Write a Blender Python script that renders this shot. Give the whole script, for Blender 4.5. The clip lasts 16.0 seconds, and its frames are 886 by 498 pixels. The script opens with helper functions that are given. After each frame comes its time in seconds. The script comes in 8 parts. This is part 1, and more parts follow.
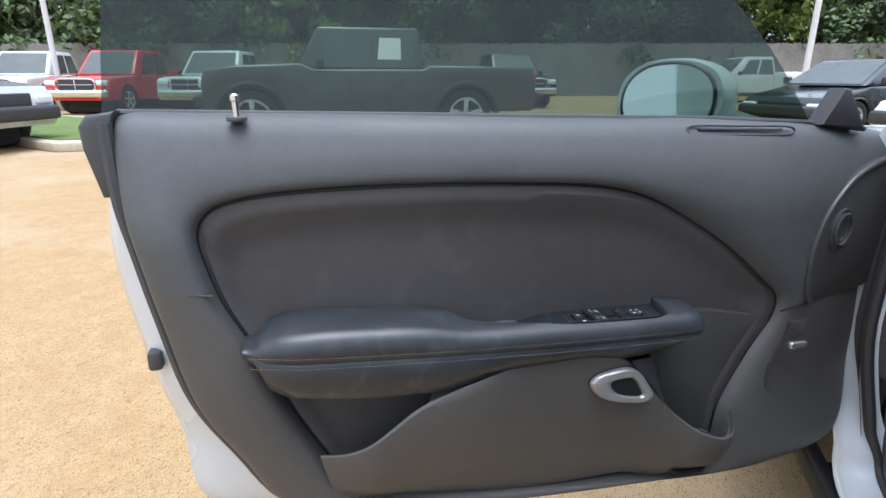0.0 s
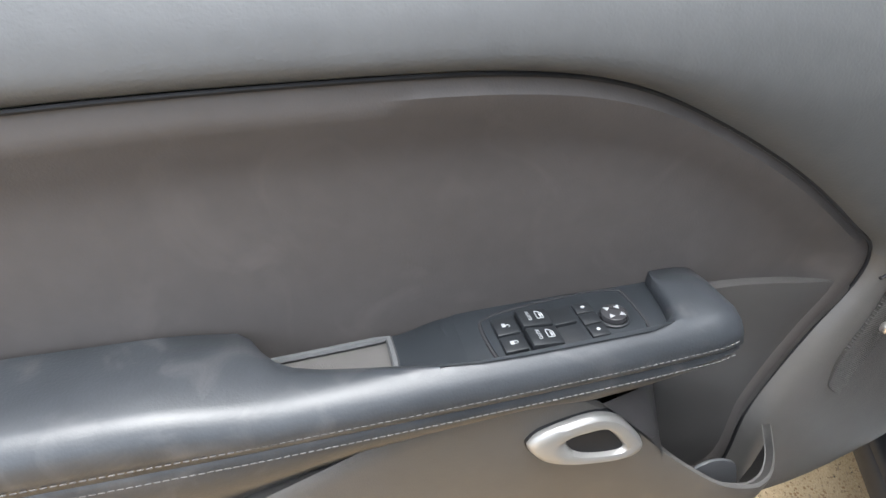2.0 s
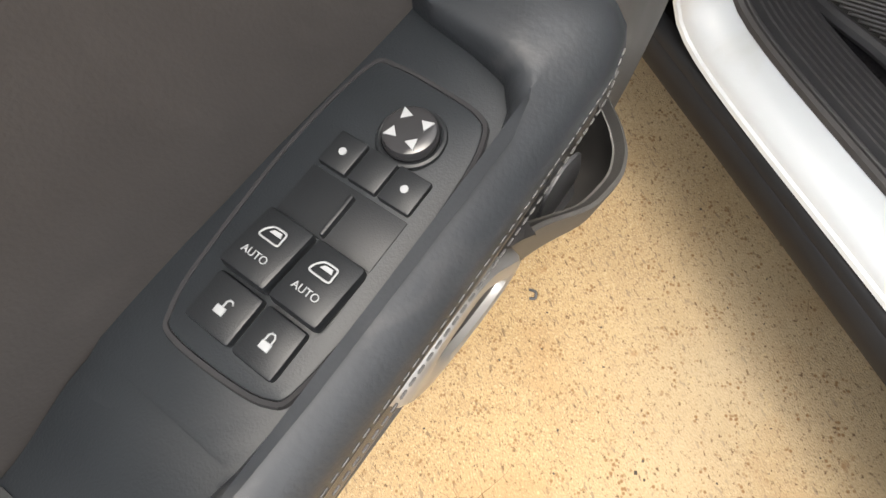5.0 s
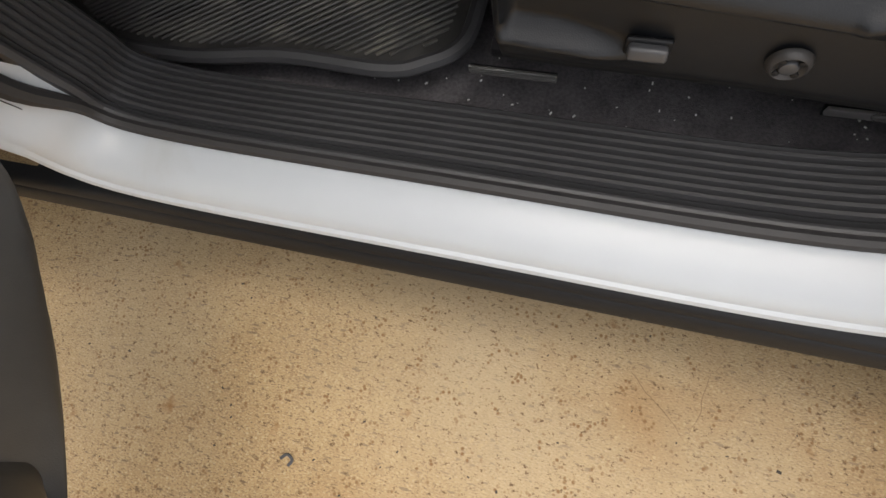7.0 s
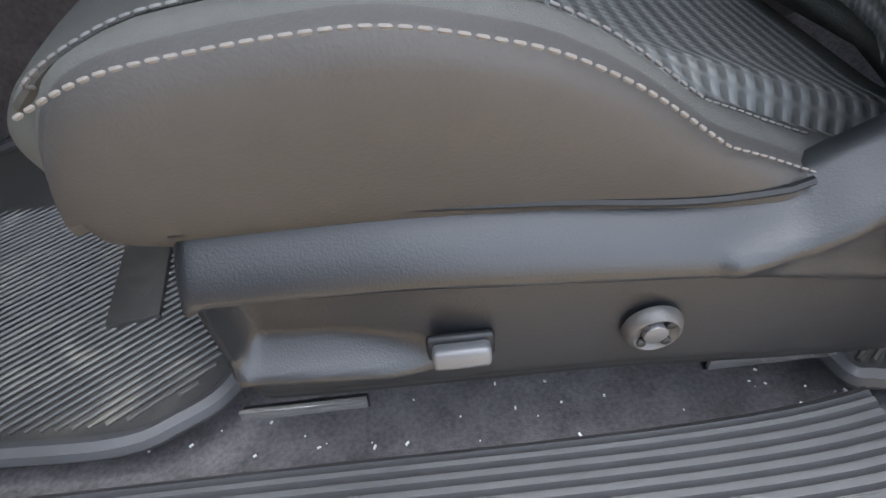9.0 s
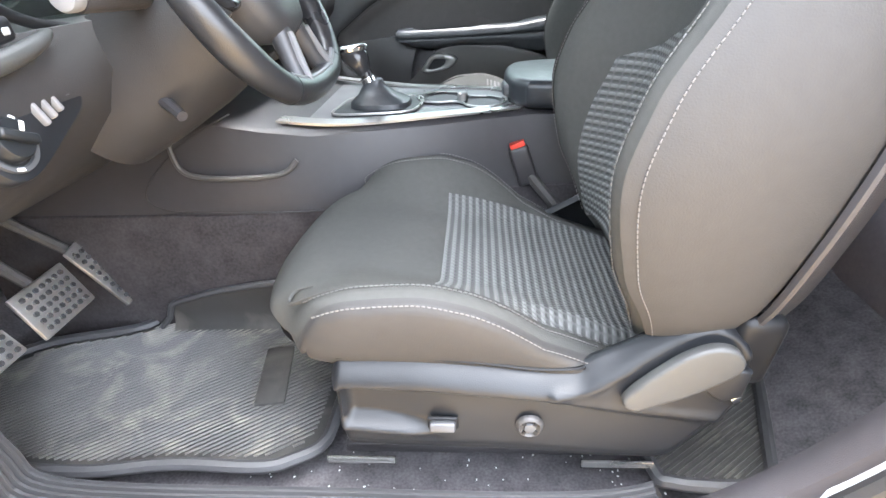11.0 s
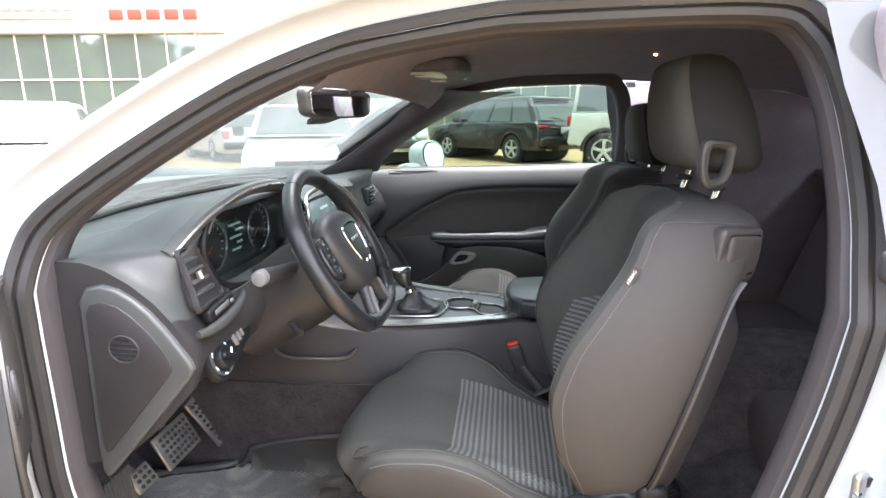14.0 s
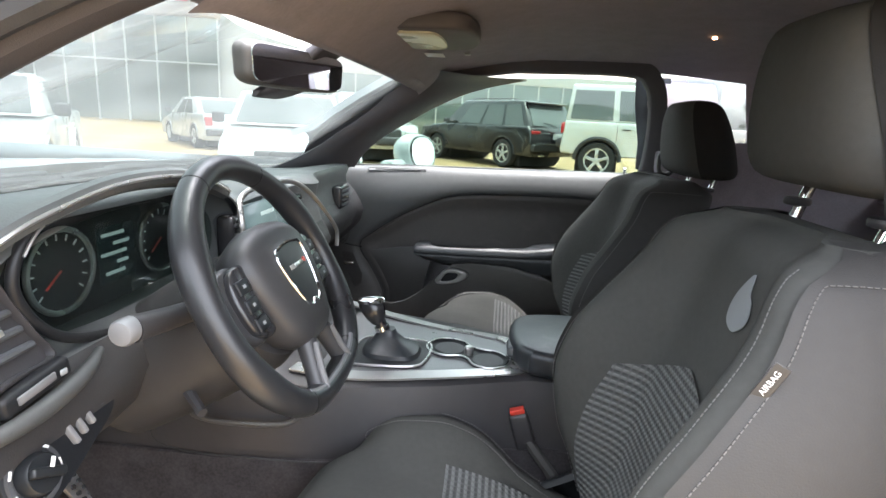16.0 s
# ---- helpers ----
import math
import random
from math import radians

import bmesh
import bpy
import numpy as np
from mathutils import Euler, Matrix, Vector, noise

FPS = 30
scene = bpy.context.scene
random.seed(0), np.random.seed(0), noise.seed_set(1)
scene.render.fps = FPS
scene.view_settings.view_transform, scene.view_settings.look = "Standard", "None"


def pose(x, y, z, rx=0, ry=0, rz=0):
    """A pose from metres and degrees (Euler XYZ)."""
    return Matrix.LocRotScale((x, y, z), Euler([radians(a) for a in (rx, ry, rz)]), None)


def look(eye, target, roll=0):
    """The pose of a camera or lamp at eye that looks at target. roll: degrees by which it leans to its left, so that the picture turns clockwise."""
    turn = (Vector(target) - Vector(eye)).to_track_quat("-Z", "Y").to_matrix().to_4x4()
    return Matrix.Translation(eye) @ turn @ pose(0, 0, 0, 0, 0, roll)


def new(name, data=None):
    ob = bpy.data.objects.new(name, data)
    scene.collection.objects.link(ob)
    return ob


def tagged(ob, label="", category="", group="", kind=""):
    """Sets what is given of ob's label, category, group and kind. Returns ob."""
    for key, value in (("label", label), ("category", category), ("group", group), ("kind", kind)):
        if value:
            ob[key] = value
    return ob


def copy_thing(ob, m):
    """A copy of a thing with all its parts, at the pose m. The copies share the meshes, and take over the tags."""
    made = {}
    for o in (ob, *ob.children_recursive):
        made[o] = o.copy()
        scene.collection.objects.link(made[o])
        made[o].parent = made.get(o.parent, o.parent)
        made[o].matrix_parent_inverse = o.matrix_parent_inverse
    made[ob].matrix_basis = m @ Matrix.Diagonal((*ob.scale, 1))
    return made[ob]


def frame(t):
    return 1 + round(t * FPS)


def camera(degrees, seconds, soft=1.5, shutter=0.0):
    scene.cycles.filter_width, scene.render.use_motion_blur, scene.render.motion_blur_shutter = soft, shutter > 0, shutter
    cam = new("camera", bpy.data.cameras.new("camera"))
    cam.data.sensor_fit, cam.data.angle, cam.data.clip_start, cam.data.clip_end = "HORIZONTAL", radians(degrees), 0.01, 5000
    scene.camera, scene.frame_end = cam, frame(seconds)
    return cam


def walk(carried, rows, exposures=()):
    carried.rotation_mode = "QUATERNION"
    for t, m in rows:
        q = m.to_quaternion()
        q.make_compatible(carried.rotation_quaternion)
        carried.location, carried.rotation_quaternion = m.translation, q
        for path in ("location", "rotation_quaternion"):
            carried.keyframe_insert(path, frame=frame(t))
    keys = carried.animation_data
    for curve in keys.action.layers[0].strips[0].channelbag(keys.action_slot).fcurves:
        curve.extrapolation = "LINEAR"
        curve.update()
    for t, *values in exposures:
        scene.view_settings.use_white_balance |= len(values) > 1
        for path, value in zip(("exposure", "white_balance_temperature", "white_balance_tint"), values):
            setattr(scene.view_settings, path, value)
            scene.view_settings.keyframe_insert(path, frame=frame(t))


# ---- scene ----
cam = camera(78.4, 16.0)
PATH = [
    (0, (0.768, -1.203, 1.101), (-1.048, -1.784, 0.496), 0.0),
    (0.5, (0.643, -1.2035, 1.085), (-1.134, -1.8105, 0.398), -0.5),
    (1, (0.520, -1.200, 1.079), (-1.209, -1.817, 0.280), -1.9),
    (1.5, (0.425, -1.1855, 1.067), (-1.260, -1.7795, 0.163), -2.6),
    (2, (0.326, -1.17, 1.045), (-1.272, -1.733, -0.019), -3.7),
    (2.5, (0.252, -1.171, 1.023), (-1.219, -1.66, -0.24), -4.9),
    (3, (0.19, -1.175, 0.996), (-1.125, -1.53, -0.469), -6.1),
    (3.2, (0.169, -1.176, 0.991), (-1.084, -1.47, -0.541), -7.0),
    (5.3, (0.075, -1.173, 0.923), (-0.591, -1.027, -0.957), -19.1),
    (5.5, (0.077, -1.156, 0.921), (-0.551, -1.002, -0.972), -23.0),
    (6, (0.104, -1.082, 0.905), (-0.432, -0.877, -1.012), -30.4),
    (6.5, (0.144, -0.984, 0.869), (-0.327, -0.647, -1.045), -29.8),
    (7, (0.188, -0.878, 0.829), (-0.216, -0.335, -1.053), -24.3),
    (7.5, (0.208, -0.811, 0.781), (-0.081, 0.022, -1.014), -16.3),
    (8, (0.226, -0.758, 0.717), (0.076, 0.367, -0.929), -12.2),
    (8.2, (0.223, -0.748, 0.696), (0.159, 0.465, -0.893), -9.3),
    (10.3, (0.239, -0.879, 0.782), (0.199, 0.776, -0.34), -4.0),
    (10.5, (0.248, -0.924, 0.82), (0.171, 0.768, -0.244), -3.8),
    (11, (0.268, -1.035, 0.936), (0.133, 0.72, -0.013), -2.5),
    (11.5, (0.285, -1.16, 1.03), (0.099, 0.67, 0.245), -1.6),
    (12, (0.297, -1.277, 1.084), (0.078, 0.588, 0.395), -1.0),
    (12.5, (0.307, -1.353, 1.13), (0.087, 0.534, 0.504), -0.7),
    (13, (0.316, -1.4, 1.167), (0.095, 0.513, 0.628), -0.5),
    (13.5, (0.313, -1.393, 1.174), (0.088, 0.532, 0.678), -0.4),
    (14, (0.309, -1.349, 1.168), (0.083, 0.584, 0.705), -0.3),
    (14.5, (0.303, -1.282, 1.165), (0.077, 0.654, 0.714), 0.1),
    (15, (0.299, -1.188, 1.163), (0.076, 0.75, 0.725), 0.5),
    (15.5, (0.288, -1.113, 1.151), (0.067, 0.823, 0.7), 1.3),
    (16, (0.262, -1.005, 1.136), (0.095, 0.934, 0.677), 3.2),
]
EXPOSURES = [(0.0, 1.50, 5620, 9), (1.0, 2.0, 5750, 8), (2.0, 2.55, 6150, 8), (3.2, 2.95, 6400, 9), (5.3, 1.95, 7000, 10), (6.0, 1.70, 6950, 11), (7.0, 1.42, 6900, 11), (7.5, 1.50, 6500, 10), (8.0, 2.60, 5950, 9), (8.2, 2.75, 5950, 9),
             (10.3, 4.42, 6000, 9), (11.0, 4.64, 6150, 10), (11.5, 4.74, 6250, 11), (12.0, 4.74, 6350, 11), (12.5, 4.56, 6350, 11), (13.2, 3.74, 6350, 11), (14.0, 3.6, 6400, 12), (15.0, 3.63, 6600, 12), (16.0, 3.65, 6350, 10)]
walk(cam, [(t, look(e, g, r)) for t, e, g, r in PATH], EXPOSURES)

# ---- world, sun, exposure ----
world = bpy.data.worlds.new("sky_world")
scene.world = world
world.use_nodes = True
wn, wl = world.node_tree.nodes, world.node_tree.links
sky = wn.new("ShaderNodeTexSky")
sky.sky_type = "NISHITA"
sky.sun_disc = False
sky.sun_elevation, sky.sun_rotation = radians(79), radians(70)
sky.dust_density = 4.0
pale = wn.new("ShaderNodeHueSaturation")
pale.inputs["Saturation"].default_value = 0.30
wl.new(sky.outputs[0], pale.inputs["Color"])
wl.new(pale.outputs[0], wn["Background"].inputs["Color"])
wn["Background"].inputs["Strength"].default_value = 0.15

sun_data = bpy.data.lights.new("sun", "SUN")
sun_data.energy, sun_data.angle, sun_data.color = 0.55, radians(40), (1.0, 0.97, 0.93)
sun = new("sun", sun_data)
sun.matrix_world = look((0, 0, 8), (-1.4, -0.5, 0))


# ---- materials ----
def mat(name, color, rough=0.6, metal=0.0, spots=0.12, scale=40.0, bump=0.0, bump_scale=300.0, coat=0.0, spec=0.5, wear=None):
    """A painted, moulded or cast surface: base colour varied at two scales, with fine relief."""
    m = bpy.data.materials.new(name)
    m.use_nodes = True
    nt = m.node_tree
    n, l = nt.nodes, nt.links
    b = n["Principled BSDF"]
    b.inputs["Roughness"].default_value, b.inputs["Metallic"].default_value = rough, metal
    b.inputs["Coat Weight"].default_value = coat
    b.inputs["Coat Roughness"].default_value = 0.05
    b.inputs["Specular IOR Level"].default_value = spec
    tc = n.new("ShaderNodeTexCoord")
    big, fine = n.new("ShaderNodeTexNoise"), n.new("ShaderNodeTexNoise")
    big.inputs["Scale"].default_value, fine.inputs["Scale"].default_value = scale * 0.12, scale
    big.inputs["Detail"].default_value, fine.inputs["Detail"].default_value = 5, 3
    add = n.new("ShaderNodeMath")
    add.operation = "MULTIPLY_ADD"
    add.inputs[1].default_value = 0.55
    l.new(big.outputs["Fac"], add.inputs[0])
    half = n.new("ShaderNodeMath")
    half.operation = "MULTIPLY"
    half.inputs[1].default_value = 0.45
    l.new(fine.outputs["Fac"], half.inputs[0])
    l.new(half.outputs[0], add.inputs[2])
    ramp = n.new("ShaderNodeMapRange")
    ramp.inputs["From Min"].default_value, ramp.inputs["From Max"].default_value = 0.3, 0.7
    ramp.inputs["To Min"].default_value, ramp.inputs["To Max"].default_value = 1 - spots, 1 + spots
    l.new(add.outputs[0], ramp.inputs["Value"])
    mul = n.new("ShaderNodeVectorMath")
    mul.operation = "SCALE"
    mul.inputs[0].default_value = color
    l.new(ramp.outputs[0], mul.inputs["Scale"])
    if wear:
        # dust or scuffs in irregular patches
        dust, size, lo, hi = wear
        wn, wr, wm = n.new("ShaderNodeTexNoise"), n.new("ShaderNodeMapRange"), n.new("ShaderNodeMix")
        wn.inputs["Scale"].default_value, wn.inputs["Detail"].default_value, wn.inputs["Distortion"].default_value = size, 6, 1.2
        wr.inputs["From Min"].default_value, wr.inputs["From Max"].default_value = lo, hi
        wm.data_type = "RGBA"
        wm.inputs["B"].default_value = (*dust, 1)
        l.new(tc.outputs["Object"], wn.inputs["Vector"])
        l.new(wn.outputs["Fac"], wr.inputs["Value"])
        l.new(wr.outputs[0], wm.inputs["Factor"])
        l.new(mul.outputs[0], wm.inputs["A"])
        l.new(wm.outputs["Result"], b.inputs["Base Color"])
    else:
        l.new(mul.outputs[0], b.inputs["Base Color"])
    r2 = n.new("ShaderNodeMapRange")
    r2.inputs["From Min"].default_value, r2.inputs["From Max"].default_value = 0.3, 0.7
    r2.inputs["To Min"].default_value, r2.inputs["To Max"].default_value = max(0.005, rough - min(0.08, 0.3 * rough)), min(1, rough + min(0.08, 0.3 * rough))
    l.new(big.outputs["Fac"], r2.inputs["Value"])
    l.new(r2.outputs[0], b.inputs["Roughness"])
    l.new(tc.outputs["Object"], big.inputs["Vector"])
    l.new(tc.outputs["Object"], fine.inputs["Vector"])
    if bump:
        vor = n.new("ShaderNodeTexNoise")
        vor.inputs["Scale"].default_value = bump_scale
        vor.inputs["Detail"].default_value = 2
        l.new(tc.outputs["Object"], vor.inputs["Vector"])
        bp = n.new("ShaderNodeBump")
        bp.inputs["Strength"].default_value, bp.inputs["Distance"].default_value = bump, 0.001
        l.new(vor.outputs["Fac"], bp.inputs["Height"])
        l.new(bp.outputs[0], b.inputs["Normal"])
    return m


def glass(name, tint=(1, 1, 1), clear=0.9, rough=0.0, dust=0.0):
    """Thin car glass: tinted see-through with a mirror gloss that grows at grazing angles, and a dust film that also
    stands for hazy reflections.
    """
    m = bpy.data.materials.new(name)
    m.use_nodes = True
    nt = m.node_tree
    n, l = nt.nodes, nt.links
    n.remove(n["Principled BSDF"])
    tr, gl, lw, mix = n.new("ShaderNodeBsdfTransparent"), n.new("ShaderNodeBsdfGlossy"), n.new("ShaderNodeLayerWeight"), n.new("ShaderNodeMixShader")
    fr, sharp = n.new("ShaderNodeMath"), n.new("ShaderNodeMath")
    sharp.operation, fr.operation = "POWER", "MULTIPLY_ADD"
    sharp.inputs[1].default_value = 5.0
    fr.inputs[1].default_value, fr.inputs[2].default_value = 0.95, 0.028
    l.new(lw.outputs["Facing"], sharp.inputs[0])
    l.new(sharp.outputs[0], fr.inputs[0])
    tr.inputs["Color"].default_value = (tint[0] * clear, tint[1] * clear, tint[2] * clear, 1)
    gl.inputs["Roughness"].default_value = rough
    l.new(fr.outputs[0], mix.inputs[0])
    l.new(tr.outputs[0], mix.inputs[1])
    l.new(gl.outputs[0], mix.inputs[2])
    if dust:
        film, veil, both = n.new("ShaderNodeBsdfTranslucent"), n.new("ShaderNodeTexNoise"), n.new("ShaderNodeMixShader")
        amount = n.new("ShaderNodeMath")
        amount.operation = "MULTIPLY"
        amount.inputs[1].default_value = dust * 2
        veil.inputs["Scale"].default_value, veil.inputs["Detail"].default_value = 6, 6
        film.inputs["Color"].default_value = (0.75, 0.80, 0.78, 1)
        l.new(veil.outputs["Fac"], amount.inputs[0])
        l.new(amount.outputs[0], both.inputs[0])
        l.new(mix.outputs[0], both.inputs[1])
        l.new(film.outputs[0], both.inputs[2])
        l.new(both.outputs[0], n["Material Output"].inputs["Surface"])
    else:
        l.new(mix.outputs[0], n["Material Output"].inputs["Surface"])
    return m


def glow(name, color, strength):
    m = bpy.data.materials.new(name)
    m.use_nodes = True
    b = m.node_tree.nodes["Principled BSDF"]
    b.inputs["Base Color"].default_value = (*color, 1)
    b.inputs["Emission Color"].default_value = (*color, 1)
    b.inputs["Emission Strength"].default_value = strength
    return m


M_WHITE = mat("white_paint", (0.52, 0.545, 0.565), 0.30, spots=0.012, scale=20, coat=0.6)
# White paint darkened and blued for the shade on the sill, plus grey dust
M_JAMB = mat("shaded_dusty_white_paint", (0.47, 0.505, 0.535), 0.42, spots=0.03, scale=20, coat=0.15, wear=((0.40, 0.41, 0.40), 7.0, 0.56, 0.80))
M_SOFT = mat("soft_touch_vinyl", (0.068, 0.0705, 0.0725), 0.56, spots=0.10, scale=60, bump=0.35, bump_scale=420)
M_INSERT = mat("door_insert_vinyl", (0.054, 0.049, 0.047), 0.62, spots=0.12, scale=50, bump=0.15, bump_scale=600, wear=((0.070, 0.063, 0.060), 14.0, 0.56, 0.80))
M_LOWER = mat("hard_black_plastic", (0.068, 0.065, 0.062), 0.50, spots=0.10, scale=60, bump=0.30, bump_scale=900)
M_TRIM = mat("cabin_black_plastic", (0.036, 0.034, 0.036), 0.46, spots=0.10, scale=60, bump=0.30, bump_scale=900)
M_PILLAR = mat("pillar_trim_plastic", (0.050, 0.046, 0.051), 0.66, spots=0.10, scale=60, bump=0.30, bump_scale=900)
# Dark glass with a grey base that stands for sky reflected in it
M_SKYGLASS = mat("sky_grey_glass", (0.10, 0.105, 0.115), 0.08, spots=0.05)
M_SKIRT = mat("seat_skirt_plastic", (0.0110, 0.0122, 0.0145), 0.42, spots=0.10, scale=60, bump=0.2, bump_scale=900, spec=0.42)
M_SKIRTLOW = mat("recessed_skirt_plastic", (0.013, 0.0135, 0.015), 0.40, spots=0.15, scale=60, bump=0.1, bump_scale=900, spec=0.22)
M_BEZEL = mat("satin_black_plastic", (0.062, 0.064, 0.069), 0.40, spots=0.08, scale=60, bump=0.15, bump_scale=1200)
M_SWITCH = mat("black_switch_plastic", (0.0120, 0.0135, 0.0155), 0.44, spots=0.12, scale=80, bump=0.1, bump_scale=1500, spec=0.35)
M_PLATE = mat("switch_plate_plastic", (0.0145, 0.0172, 0.0202), 0.42, spots=0.18, scale=40, bump=0.12, bump_scale=1100, spec=0.35)
M_GLOSSBLK = mat("gloss_black_plastic", (0.026, 0.026, 0.028), 0.16, spots=0.05)
M_PAD = mat("armrest_leatherette", (0.0255, 0.0285, 0.0325), 0.38, spots=0.16, scale=60, bump=0.14, bump_scale=500, wear=((0.060, 0.060, 0.062), 22.0, 0.55, 0.78))
M_RUBBER = mat("black_rubber", (0.050, 0.050, 0.053), 0.50, spots=0.12, scale=50, bump=0.2, bump_scale=500)
M_SEAL = mat("seal_rubber", (0.030, 0.029, 0.030), 0.60, spots=0.12, scale=50, bump=0.2, bump_scale=500)
M_SILVER = mat("satin_silver", (0.48, 0.47, 0.46), 0.28, metal=0.8, spots=0.04)
M_CHROME = mat("chrome", (0.80, 0.80, 0.80), 0.08, metal=1.0, spots=0.02)
M_DOORTHREAD = mat("dark_grey_thread", (0.078, 0.076, 0.075), 0.8, spots=0.1, scale=400)
M_HANDLE = mat("satin_silver_paint", (0.28, 0.275, 0.265), 0.30, metal=0.45, spots=0.05)
M_SKIRTBODY = mat("side_skirt_plastic", (0.012, 0.013, 0.015), 0.55, spots=0.15, scale=30, bump=0.2, bump_scale=500, spec=0.22)
M_THREAD = mat("grey_thread", (0.135, 0.130, 0.125), 0.8, spots=0.1, scale=400)
M_MARK = mat("white_print", (0.78, 0.78, 0.78), 0.6, spots=0.03)
M_PRINT = mat("grey_white_print", (0.25, 0.26, 0.27), 0.6, spots=0.05)
M_RED = mat("red_plastic", (0.60, 0.05, 0.03), 0.4, spots=0.05)
M_CARPET = mat("black_carpet", (0.110, 0.104, 0.110), 0.95, spots=0.5, scale=260, bump=0.9, bump_scale=700, spec=0.1)
M_MAT = mat("rubber_mat", (0.060, 0.058, 0.056), 0.36, spots=0.45, scale=14, bump=0.25, bump_scale=400, wear=((0.180, 0.165, 0.138), 11.0, 0.49, 0.74))
# Darker than the ribs' rubber: shade between the ribs is put into it
M_MATBASE = mat("mat_rubber_base", (0.034, 0.033, 0.032), 0.45, spots=0.3, scale=14, bump=0.3, bump_scale=500, wear=((0.105, 0.098, 0.086), 9.0, 0.50, 0.78))
M_CLOTH = mat("black_seat_cloth", (0.072, 0.072, 0.067), 0.92, spots=0.10, scale=120, bump=0.5, bump_scale=1500, spec=0.2)
M_SIDE = mat("seat_side_vinyl", (0.044, 0.0420, 0.0405), 0.62, spots=0.08, scale=70, bump=0.25, bump_scale=600, spec=0.32)
# Lifted copy of the roof lining: haze over the rear put into the colour
M_HEAD = mat("rear_trim_cloth", (0.300, 0.272, 0.305), 0.95, spots=0.12, scale=200, bump=0.4, bump_scale=1500, spec=0.1)
M_ROOF = mat("roof_lining_cloth", (0.215, 0.198, 0.220), 0.95, spots=0.12, scale=200, bump=0.4, bump_scale=1500, spec=0.1)
M_DASH = mat("dash_vinyl", (0.066, 0.069, 0.070), 0.46, spots=0.08, scale=60, bump=0.3, bump_scale=450)
M_CONSOLE = mat("brushed_console_trim", (0.20, 0.20, 0.205), 0.34, metal=0.35, spots=0.06, scale=120)
M_SCREEN = mat("screen_glass", (0.02, 0.03, 0.035), 0.08, spots=0.02)
M_PED = mat("brushed_steel", (0.62, 0.61, 0.59), 0.35, metal=0.9, spots=0.08, scale=200)
M_MIRROR = mat("mirror_silver", (0.86, 0.87, 0.87), 0.02, metal=1.0, spots=0.0)
M_DOORGLASS = glass("tinted_door_glass", (0.82, 0.96, 0.88), 0.55)
# Its film puts the hazy reflection of the dash on the glass
M_SHIELD = glass("windshield_glass", (0.82, 0.97, 0.92), 0.27, dust=0.05)
M_LENSGLASS = glass("cluster_lens_glass", (0.9, 0.97, 0.95), 0.8, dust=0.03)
M_REARGLASS = glass("rear_window_glass", (0.85, 0.92, 0.90), 0.62)
# Base lifted to put the sky's and trees' reflection into the glass colour
M_DARKGLASS = mat("dark_car_glass", (0.070, 0.080, 0.076), 0.05, spots=0.25, scale=3, spec=0.8)


M_LEVER = mat("moulded_lever_plastic", (0.047, 0.045, 0.044), 0.45, spots=0.10, scale=60, bump=0.2, bump_scale=900)
M_ALU2 = mat("satin_grey_plastic", (0.046, 0.047, 0.0465), 0.45, spots=0.08, scale=60, bump=0.15, bump_scale=900)
M_HEADREST = mat("headrest_vinyl", (0.024, 0.0235, 0.023), 0.85, spots=0.08, scale=70, bump=0.25, bump_scale=600, spec=0.2)


# ---- building helpers ----
def finish(bm, angle=38):
    bmesh.ops.remove_doubles(bm, verts=bm.verts, dist=1e-6)
    bmesh.ops.recalc_face_normals(bm, faces=bm.faces)
    for f in bm.faces:
        f.smooth = True
    lim = radians(angle)
    for e in bm.edges:
        e.smooth = not (len(e.link_faces) == 2 and e.calc_face_angle(0) > lim)
    return bm


def to_mesh(name, bm, material, angle=38):
    finish(bm, angle)
    me = bpy.data.meshes.new(name)
    bm.to_mesh(me)
    bm.free()
    me.materials.append(material)
    return me


def thing(name, label, category, m=None, group="", kind=""):
    ob = new(name)
    ob.empty_display_size = 0.05
    if m is not None:
        ob.matrix_basis = m
    return tagged(ob, label, category, group, kind)


def part(name, bm, material, parent, label="", angle=38):
    ob = new(name, to_mesh(name, bm, material, angle))
    ob.parent = parent
    if label:
        ob["label"] = label
    return ob


def single(name, bm, material, label, category, group="", kind="", m=None, angle=38):
    ob = new(name, to_mesh(name, bm, material, angle))
    if m is not None:
        ob.matrix_basis = m
    return tagged(ob, label, category, group, kind)


def smooth_line(pts, n, closed=False):
    """n points along a Catmull-Rom curve through pts (any dimension)."""
    p = [np.array(q, float) for q in pts]
    k = len(p)
    segs = k if closed else k - 1
    out = []
    for i in range(n):
        s = i * segs / (n if closed else n - 1)
        j = min(int(s), segs - 1)
        f = s - j
        if closed:
            a, b, c, d = p[(j - 1) % k], p[j % k], p[(j + 1) % k], p[(j + 2) % k]
        else:
            a, b, c, d = p[max(j - 1, 0)], p[j], p[j + 1], p[min(j + 2, k - 1)]
        out.append(0.5 * (2 * b + (c - a) * f + (2 * a - 5 * b + 4 * c - d) * f * f + (3 * b - a - 3 * c + d) * f ** 3))
    return out


